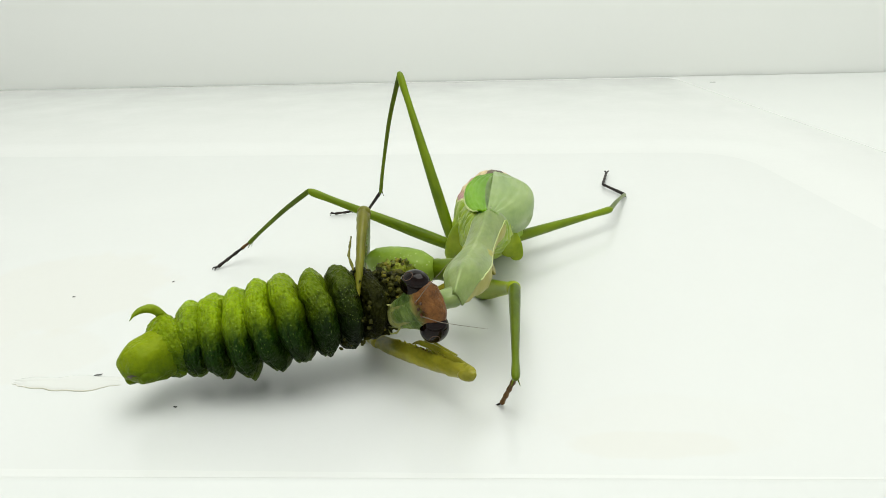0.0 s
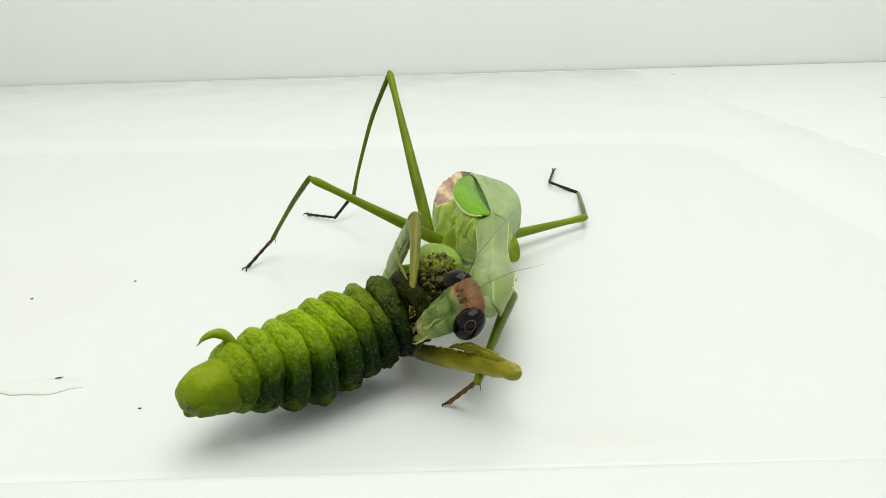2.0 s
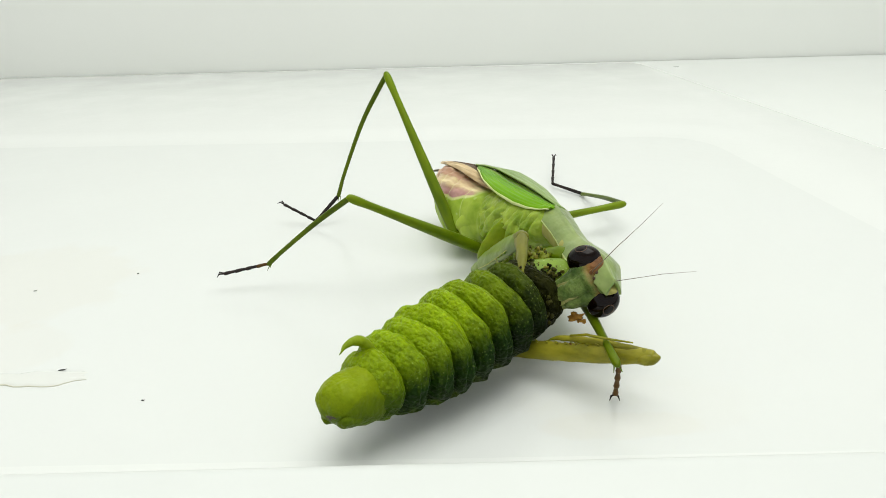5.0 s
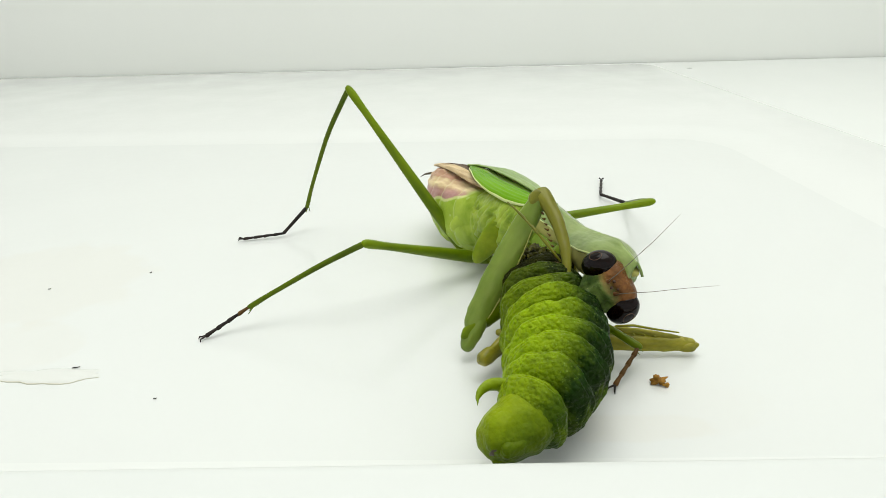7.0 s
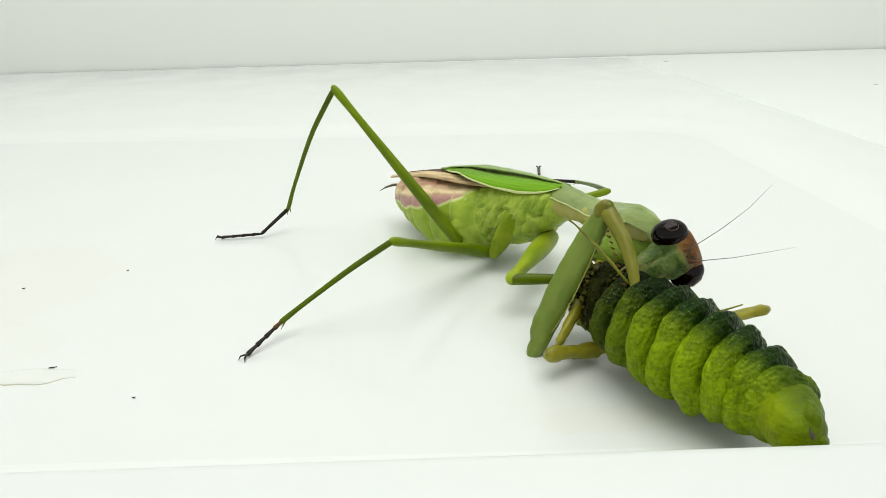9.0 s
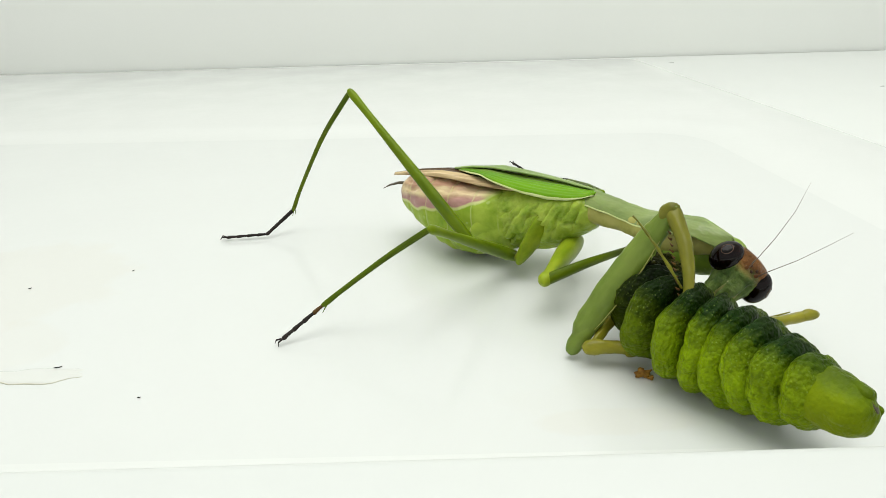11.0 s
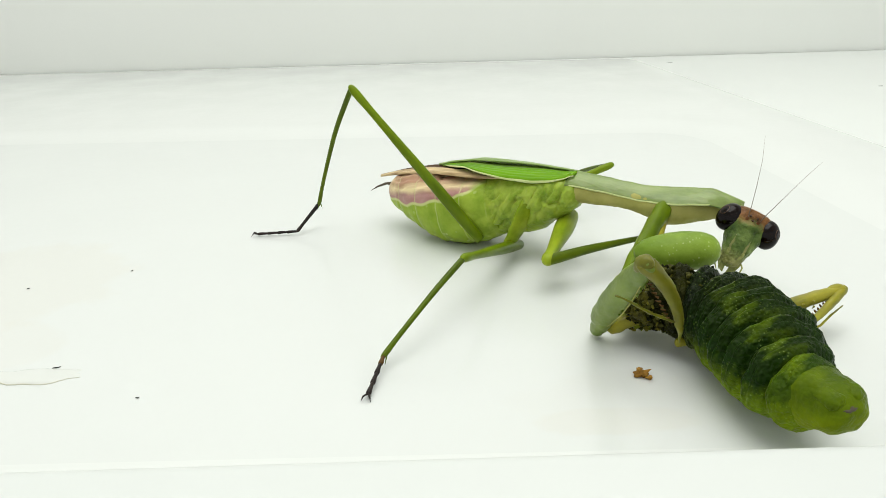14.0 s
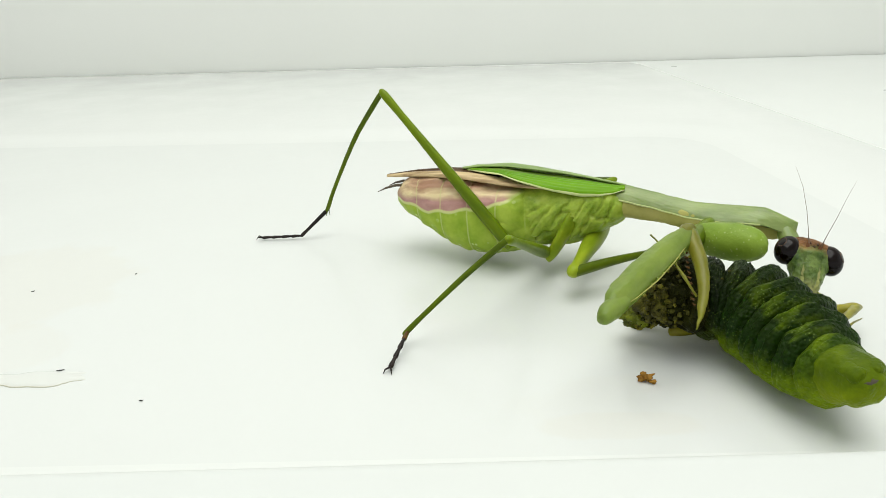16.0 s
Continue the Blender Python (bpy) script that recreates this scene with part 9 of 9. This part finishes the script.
    walk(CAT_SEGS[5], at((0, 0.50, -0.14, 6.93, 18.0, 8.3, -16.6), (0.5, 0.35, -0.13, 6.96, 17.5, 8.7, -22.5), (1, 0.03, -0.01, 7.11, 17.2, 9.1, -21.2), (1.5, -0.36, -0.04, 6.46, 22.7, 1.7, 6.9), (2, -0.89, -0.05, 6.14, 22.3, 2.1, 3.8), (2.5, -0.60, -0.05, 6.43, 21.9, 1.1, 5.7), (3, -0.40, -0.03, 6.46, 21.4, 0.9, 5.4), (3.5, -0.20, 0.00, 6.79, 20.0, 1.7, -0.1), (4, -0.40, -0.02, 6.28, 18.6, 3.0, 3.3), (4.2, -0.42, 0.01, 6.52, 18.0, 3.8, -1.3), (4.5, 0.66, -0.01, 6.45, 16.3, 3.1, -0.1), (4.85, 0.66, -0.01, 6.57, 14.4, 3.5, -0.4), (5.2, 0.66, -0.01, 6.73, 12.2, 4.0, -0.8), (5.55, 0.66, -0.01, 6.89, 10.3, 4.5, -1.2), (5.9, 0.66, -0.01, 7.01, 8.4, 4.9, -1.6), (6.3, 0.14, 0.00, 7.00, 8.0, 4.4, -1.2), (6.5, 0.16, 0.01, 6.97, 15.0, 5.0, 5.0), (7, 0.76, 0.07, 7.08, 55.0, 4.3, 4.5), (7.5, 0.09, 0.00, 6.49, 88.0, 0.1, 1.4), (8, 0.16, 0.01, 6.90, 106.0, 3.2, 5.6), (8.5, -0.10, -0.02, 6.82, 109.3, 7.4, 10.7), (9, 0.52, 0.12, 7.00, 112.6, 4.7, 13.7), (9.5, 0.41, 0.07, 6.96, 114.4, -1.2, 10.1), (10, 0.08, -0.01, 6.72, 116.1, -4.6, -6.3), (10.2, -0.53, -0.06, 6.31, 117.6, -0.6, 8.0), (10.6, 0.60, 0.09, 6.02, 120.7, -1.1, 8.3), (11, 0.60, 0.11, 6.13, 123.7, -0.0, 10.3), (11.4, 0.62, 0.13, 6.28, 126.7, 1.0, 11.8), (11.8, 0.65, 0.13, 6.38, 129.7, 1.7, 12.5), (12.3, -0.11, -0.01, 6.42, 133.5, -0.2, 8.5), (12.5, 0.01, -0.18, 6.45, 135.3, 0.1, 8.5), (13, 0.16, -0.48, 7.59, 140.0, -4.3, -15.0), (13.5, 0.13, -0.85, 7.23, 169.0, -4.1, -32.3), (14, 1.32, -2.44, 6.75, 187.0, -0.6, -20.6), (14.5, 0.74, -1.72, 5.89, 187.5, 1.9, -27.8), (15, 0.29, -1.66, 6.01, 188.0, 1.2, -30.2), (15.5, 0.42, -1.27, 6.22, 188.5, 2.8, -25.9), (16, 0.37, -1.38, 6.10, 189.0, 3.3, -23.5)))
    walk(CAT_SEGS[6], at((0, 3.48, -1.14, 6.59, 18.0, 4.6, -18.6), (0.5, 3.22, -1.50, 6.58, 17.5, 5.7, -26.2), (1, 2.80, -1.38, 6.69, 17.2, 7.2, -29.6), (1.5, 2.55, 0.28, 6.40, 22.7, 0.3, 6.9), (2, 2.11, 0.00, 6.21, 22.3, -4.9, -1.2), (2.5, 2.37, 0.07, 6.38, 21.9, 0.4, 0.4), (3, 2.56, 0.13, 6.51, 21.4, -2.8, 2.5), (3.5, 2.74, -0.25, 6.69, 20.0, 1.8, -7.8), (4, 2.49, 0.22, 6.42, 18.6, -7.4, 6.7), (4.2, 2.54, 0.10, 6.47, 18.0, -1.2, 4.4), (4.5, 3.90, 0.17, 6.42, 16.3, -1.4, 5.1), (4.85, 3.90, 0.09, 6.49, 14.4, -0.1, 3.1), (5.2, 3.90, -0.01, 6.58, 12.2, 1.7, 0.5), (5.55, 3.89, -0.12, 6.66, 10.3, 3.4, -2.3), (5.9, 3.88, -0.21, 6.72, 8.4, 4.7, -4.4), (6.3, 3.44, -0.01, 6.77, 8.0, 4.2, -4.4), (6.5, 3.52, 0.10, 6.65, 15.0, 6.2, -1.9), (7, 4.00, 0.12, 6.95, 55.0, 1.6, -2.8), (7.5, 3.13, 0.02, 6.65, 88.0, -4.9, 0.0), (8, 3.06, 0.45, 6.79, 106.0, 1.7, 10.0), (8.5, 2.69, 0.68, 6.46, 109.3, 7.0, 16.8), (9, 3.40, 0.93, 6.73, 112.6, 4.9, 16.0), (9.5, 3.31, 0.61, 7.04, 114.4, -1.7, 9.9), (10, 2.88, -0.71, 7.19, 116.1, -12.1, -17.9), (10.2, 2.28, 0.06, 6.47, 117.6, -5.7, -0.8), (10.6, 3.84, 0.21, 6.33, 120.7, -7.7, -1.0), (11, 3.83, 0.46, 6.29, 123.7, -4.8, 3.9), (11.4, 3.82, 0.72, 6.28, 126.7, -1.2, 9.4), (11.8, 3.81, 0.88, 6.27, 129.7, 1.4, 13.1), (12.3, 2.57, 0.37, 6.43, 133.5, -0.7, 8.2), (12.5, 2.71, 0.21, 6.47, 135.3, -1.3, 7.2), (13, 3.06, -1.07, 7.83, 140.0, -2.9, -4.2), (13.5, 2.56, -2.34, 7.51, 169.0, -6.2, -27.8), (14, 4.11, -3.70, 6.74, 187.0, 0.5, -19.6), (14.5, 3.17, -3.11, 5.84, 187.5, -0.4, -31.2), (15, 2.59, -3.13, 5.97, 188.0, -0.2, -34.0), (15.5, 2.97, -2.59, 6.11, 188.5, 0.9, -28.0), (16, 3.00, -2.67, 6.00, 189.0, 0.1, -28.3)))
    walk(CAT_SEGS[7], at((0, 6.53, -1.97, 6.39, 18.0, 3.0, -7.4), (0.5, 6.16, -2.72, 6.31, 17.5, 4.2, -12.4), (1, 5.51, -2.89, 6.34, 17.2, 5.2, -24.6), (1.5, 5.44, 0.69, 6.43, 22.7, -1.3, 10.0), (2, 5.09, -0.09, 6.58, 22.3, -7.8, -0.4), (2.5, 5.34, 0.06, 6.39, 21.9, -1.1, 0.4), (3, 5.50, 0.30, 6.72, 21.4, -4.5, 5.7), (3.5, 5.67, -0.66, 6.63, 20.0, 0.2, -4.5), (4, 5.32, 0.61, 6.92, 18.6, -9.7, 8.1), (4.2, 5.49, 0.41, 6.61, 18.0, -3.4, 6.4), (4.5, 7.12, 0.51, 6.56, 16.3, -2.9, 5.9), (4.85, 7.13, 0.31, 6.55, 14.4, -1.8, 3.9), (5.2, 7.14, 0.04, 6.54, 12.2, -0.4, 1.3), (5.55, 7.13, -0.24, 6.53, 10.3, 1.0, -1.4), (5.9, 7.11, -0.45, 6.51, 8.4, 2.1, -3.5), (6.3, 6.75, -0.12, 6.59, 8.0, 2.4, -4.3), (6.5, 6.87, -0.08, 6.35, 15.0, 4.4, -5.9), (7, 7.22, -0.29, 6.84, 55.0, 3.2, -12.6), (7.5, 6.16, 0.05, 6.93, 88.0, -3.9, 2.3), (8, 5.95, 0.92, 6.73, 106.0, 0.5, 6.0), (8.5, 5.44, 1.53, 6.17, 109.3, 3.5, 14.5), (9, 6.31, 1.63, 6.51, 112.6, 3.1, 7.2), (9.5, 6.24, 0.97, 7.11, 114.4, -0.8, 1.3), (10, 5.60, -1.60, 7.85, 116.1, -11.5, -13.9), (10.2, 5.07, -0.06, 6.82, 117.6, -7.2, -2.3), (10.6, 7.06, 0.12, 6.80, 120.7, -7.4, 0.2), (11, 7.07, 0.62, 6.62, 123.7, -5.9, 3.0), (11.4, 7.04, 1.17, 6.43, 126.7, -4.1, 6.0), (11.8, 7.00, 1.52, 6.28, 129.7, -2.9, 7.8), (12.3, 5.27, 0.71, 6.52, 133.5, -3.7, 4.7), (12.5, 5.42, 0.51, 6.57, 135.3, -4.2, 3.1), (13, 6.01, -0.91, 7.88, 140.0, 6.4, 18.3), (13.5, 5.14, -3.49, 7.85, 169.0, -2.8, -10.8), (14, 6.93, -4.78, 6.69, 187.0, -0.5, -16.4), (14.5, 5.53, -4.62, 5.93, 187.5, -5.0, -31.8), (15, 4.82, -4.72, 6.03, 188.0, -4.3, -33.5), (15.5, 5.49, -3.96, 6.13, 188.5, -3.0, -26.9), (16, 5.53, -4.15, 6.10, 189.0, -4.6, -29.7)))
    walk(CAT_SEGS[8], at((0, 9.62, -1.59, 6.27, 18.0, 0.8, 23.5), (0.5, 9.21, -2.28, 6.15, 17.5, 0.8, 30.7), (1, 8.50, -3.48, 6.19, 17.2, -1.7, 12.2), (1.5, 8.29, 1.33, 6.53, 22.7, -3.3, 16.6), (2, 8.07, 0.06, 6.92, 22.3, -4.7, 7.5), (2.5, 8.31, 0.20, 6.51, 21.9, -4.1, 6.3), (3, 8.41, 0.82, 6.94, 21.4, -4.0, 16.2), (3.5, 8.60, -0.51, 6.72, 20.0, -4.2, 12.5), (4, 8.18, 1.00, 7.27, 18.6, -3.4, 7.2), (4.2, 8.43, 0.71, 6.79, 18.0, -3.7, 5.2), (4.5, 10.34, 0.79, 6.74, 16.3, -4.0, 4.9), (4.85, 10.36, 0.52, 6.70, 14.4, -3.8, 3.9), (5.2, 10.38, 0.14, 6.64, 12.2, -3.5, 2.5), (5.55, 10.37, -0.25, 6.58, 10.3, -3.3, 1.0), (5.9, 10.35, -0.55, 6.54, 8.4, -3.1, -0.1), (6.3, 10.06, -0.12, 6.56, 8.0, -2.1, -1.2), (6.5, 10.23, -0.44, 6.25, 15.0, -1.7, -10.4), (7, 10.24, -1.41, 6.54, 55.0, 6.9, -29.1), (7.5, 9.19, 0.32, 6.98, 88.0, 2.1, 8.1), (8, 8.88, 0.92, 6.75, 106.0, -1.3, -7.2), (8.5, 8.30, 1.94, 6.20, 109.3, -6.9, -0.6), (9, 9.28, 1.44, 6.46, 112.6, -1.8, -16.1), (9.5, 9.16, 0.58, 7.10, 114.4, 1.6, -18.0), (10, 8.43, -1.60, 8.10, 116.1, 7.7, 26.7), (10.2, 7.87, -0.07, 7.11, 117.6, -3.8, 3.1), (10.6, 10.30, 0.35, 7.09, 120.7, -3.3, 7.1), (11, 10.30, 0.84, 6.95, 123.7, -5.9, 4.1), (11.4, 10.26, 1.35, 6.78, 126.7, -9.0, -0.2), (11.8, 10.21, 1.63, 6.68, 129.7, -11.8, -4.6), (12.3, 7.96, 0.74, 6.83, 133.5, -11.0, -5.6), (12.5, 8.12, 0.51, 6.87, 135.3, -7.9, -3.2), (13, 8.34, 0.68, 7.21, 140.0, 18.7, 47.0), (13.5, 7.87, -3.35, 7.77, 169.0, 11.3, 26.3), (14, 9.81, -5.65, 6.79, 187.0, -5.6, -9.9), (14.5, 7.91, -6.04, 6.33, 187.5, -12.6, -26.9), (15, 7.13, -6.14, 6.37, 188.0, -12.2, -25.2), (15.5, 8.08, -5.18, 6.41, 188.5, -8.9, -20.6), (16, 8.07, -5.56, 6.47, 189.0, -10.2, -25.2)))
    walk(CAT_END, at((0, 11.94, -0.04, 6.14, 18.0, -1.0, 38.3), (0.5, 11.28, -0.38, 6.03, 17.5, -1.2, 47.1), (1, 10.81, -2.04, 6.31, 17.2, -7.5, 41.8), (1.5, 10.78, 2.25, 6.60, 22.7, -5.3, 22.5), (2, 10.72, 0.59, 6.95, 22.3, -3.4, 13.4), (2.5, 10.94, 0.63, 6.64, 21.9, -7.1, 11.0), (3, 10.89, 1.79, 6.98, 21.4, -4.4, 24.2), (3.5, 11.10, 0.40, 6.86, 20.0, -7.4, 24.2), (4, 10.80, 1.33, 7.18, 18.6, -0.1, 7.2), (4.2, 11.09, 0.95, 6.84, 18.0, -4.9, 5.2), (4.5, 13.17, 1.04, 6.83, 16.3, -5.2, 5.1), (4.85, 13.19, 0.72, 6.79, 14.4, -5.4, 4.4), (5.2, 13.21, 0.29, 6.73, 12.2, -5.6, 3.3), (5.55, 13.20, -0.16, 6.68, 10.3, -5.8, 2.2), (5.9, 13.18, -0.51, 6.63, 8.4, -6.0, 1.3), (6.3, 13.07, 0.03, 6.61, 8.0, -5.7, 0.7), (6.5, 13.21, -1.04, 6.32, 15.0, -6.4, -15.6), (7, 12.56, -3.02, 6.02, 55.0, 8.0, -37.1), (7.5, 11.87, 0.81, 6.64, 88.0, 5.0, 11.6), (8, 11.47, 0.35, 6.70, 106.0, -2.7, -15.3), (8.5, 10.84, 1.57, 6.62, 109.3, -15.7, -12.8), (9, 11.72, 0.31, 6.48, 112.6, -4.4, -28.9), (9.5, 11.57, -0.56, 6.83, 114.4, 2.8, -28.6), (10, 10.01, 0.34, 7.18, 116.1, 20.4, 61.9), (10.2, 10.44, 0.21, 7.05, 117.6, -0.8, 8.2), (10.6, 13.12, 0.78, 7.07, 120.7, -2.1, 9.6), (11, 13.13, 1.03, 7.11, 123.7, -6.6, 3.8), (11.4, 13.06, 1.22, 7.17, 126.7, -11.9, -3.9), (11.8, 12.93, 1.20, 7.26, 129.7, -16.2, -11.1), (12.3, 10.35, 0.25, 7.33, 133.5, -17.4, -15.3), (12.5, 10.39, 0.23, 7.26, 135.3, -9.7, -10.7), (13, 9.41, 2.73, 6.19, 140.0, 23.8, 67.3), (13.5, 9.14, -1.51, 6.96, 169.0, 20.0, 61.6), (14, 12.26, -5.86, 7.22, 187.0, -9.8, -5.9), (14.5, 10.01, -6.90, 7.05, 187.5, -17.7, -20.8), (15, 9.23, -6.80, 7.08, 188.0, -17.8, -13.6), (15.5, 10.37, -5.80, 6.95, 188.5, -12.8, -13.4), (16, 10.34, -6.42, 7.05, 189.0, -13.5, -19.1)))
    walk(CAT_WOUND, at((0, -17.07, 1.98, 8.75, 12.0, 0.0, 1.5), (0.5, -17.18, 2.00, 8.68, 11.5, 0.4, 5.1), (1, -17.26, 0.17, 8.71, 11.2, 1.3, 10.7), (1.5, -15.77, 3.53, 8.80, 10.7, 14.0, -30.6), (2, -17.60, 1.37, 8.84, 10.3, 13.0, -12.9), (2.5, -17.16, 1.28, 7.95, 9.9, 9.4, -15.9), (3, -16.28, 3.16, 8.29, 9.4, 10.1, -28.3), (3.5, -16.75, 1.77, 8.10, 8.0, 8.2, -16.3), (4, -16.77, 1.74, 7.69, 6.6, 1.6, -12.9), (4.2, -17.30, 1.25, 7.74, 6.0, 2.6, -3.1), (4.5, -17.64, 1.34, 7.80, 6.3, 0.2, -0.9), (4.85, -17.70, 0.97, 7.88, 6.7, 0.9, -0.7), (5.2, -17.75, 0.48, 8.00, 6.9, 1.8, -0.4), (5.55, -17.77, -0.03, 8.12, 7.3, 2.7, 0.0), (5.9, -17.77, -0.44, 8.21, 7.7, 3.4, 0.5), (6.3, -16.90, -0.51, 8.09, 8.0, 4.0, 1.5), (6.5, -16.76, -2.08, 8.81, 15.0, 9.8, 1.2), (7, -16.94, -4.96, 8.66, 55.0, 3.2, 16.7), (7.5, -17.06, 1.47, 8.14, 88.0, 7.9, -11.7), (8, -16.65, -0.53, 7.63, 106.0, 1.8, 1.7), (8.5, -16.48, 0.82, 7.69, 109.3, -0.7, -11.3), (9, -16.47, -1.27, 7.81, 112.6, 2.4, -2.8), (9.5, -16.28, -2.13, 7.88, 114.4, 8.7, 3.5), (10, -15.98, 3.09, 7.79, 116.1, 6.0, -24.2), (10.2, -16.17, 0.72, 7.78, 117.6, 8.5, -16.2), (10.6, -16.10, 1.32, 8.14, 120.7, 7.0, -31.1), (11, -16.36, 1.25, 8.17, 123.7, 7.9, -28.7), (11.4, -16.80, 1.01, 8.25, 126.7, 9.9, -23.4), (11.8, -17.17, 0.60, 8.31, 129.7, 11.6, -17.1), (12.3, -15.59, -0.63, 7.41, 133.5, 7.8, -4.7), (12.5, -15.56, -0.54, 7.45, 135.3, 7.7, -5.0), (13, -15.54, 5.97, 7.20, 140.0, 2.5, -21.5), (13.5, -15.20, 3.25, 7.02, 149.0, 1.0, 6.2), (14, -14.12, -3.38, 6.32, 158.0, 0.1, 43.5), (14.5, -10.99, -6.47, 7.53, 158.5, 7.8, 70.6), (15, -11.64, -5.79, 7.49, 159.0, 8.5, 65.2), (15.5, -12.77, -5.18, 7.37, 159.5, 4.8, 60.6), (16, -13.32, -6.05, 7.40, 160.0, 4.3, 58.5)))
    walk(TAIL_HORN, at((0, -1.00, -0.26, 2.46, -2.0, 0.0, 0.0), (1, -1.00, -0.26, 2.46, -2.0, 0.0, 0.0), (1.5, -1.00, 0.26, 2.46, -14.0, 0.0, 0.0), (4.2, -1.00, 0.26, 2.46, -14.0, 0.0, 0.0), (6, -1.00, -0.60, 2.40, 6.0, 0.0, 0.0), (6.5, -1.00, -0.60, 2.40, 6.0, 0.0, 0.0), (7.5, -1.00, -0.60, 2.00, 6.0, 30.0, 0.0), (8, -1.00, -0.60, 1.60, 6.0, 58.0, 0.0), (13, -1.00, -0.60, 1.60, 6.0, 58.0, 0.0), (14, -1.00, -0.60, 1.60, 6.0, 50.0, 0.0), (16, -1.00, -0.60, 1.60, 6.0, 50.0, 0.0)))
    walk(CRUMB_OB, at((0, -11.96, -33.89, 8.75, 0, 0, -20), (0.5, -9.25, -35.85, 8.68, 0, 0, -20), (1, -8.23, -35.67, 8.71, 0, 0, -20), (1.5, -6.65, -35.51, 8.80, 0, 0, -20), (2, -1.86, -36.34, 8.84, 0, 0, -20), (2.5, 4.90, -38.03, 7.95, 0, 0, -20), (3, 6.12, -37.39, 8.29, 0, 0, -20), (3.5, 5.45, -37.67, 8.10, 0, 0, -20), (4, 7.03, -36.06, 7.69, 0, 0, -20), (4.2, 8.37, -36.50, 7.74, 0, 0, -20), (6.3, 24.73, -43.71, 0.60, 0, 0, -20), (6.5, 24.12, -43.82, 0.00, 0, 0, -20), (16, 24.12, -43.82, 0.00, 0, 0, -20)))


motions()
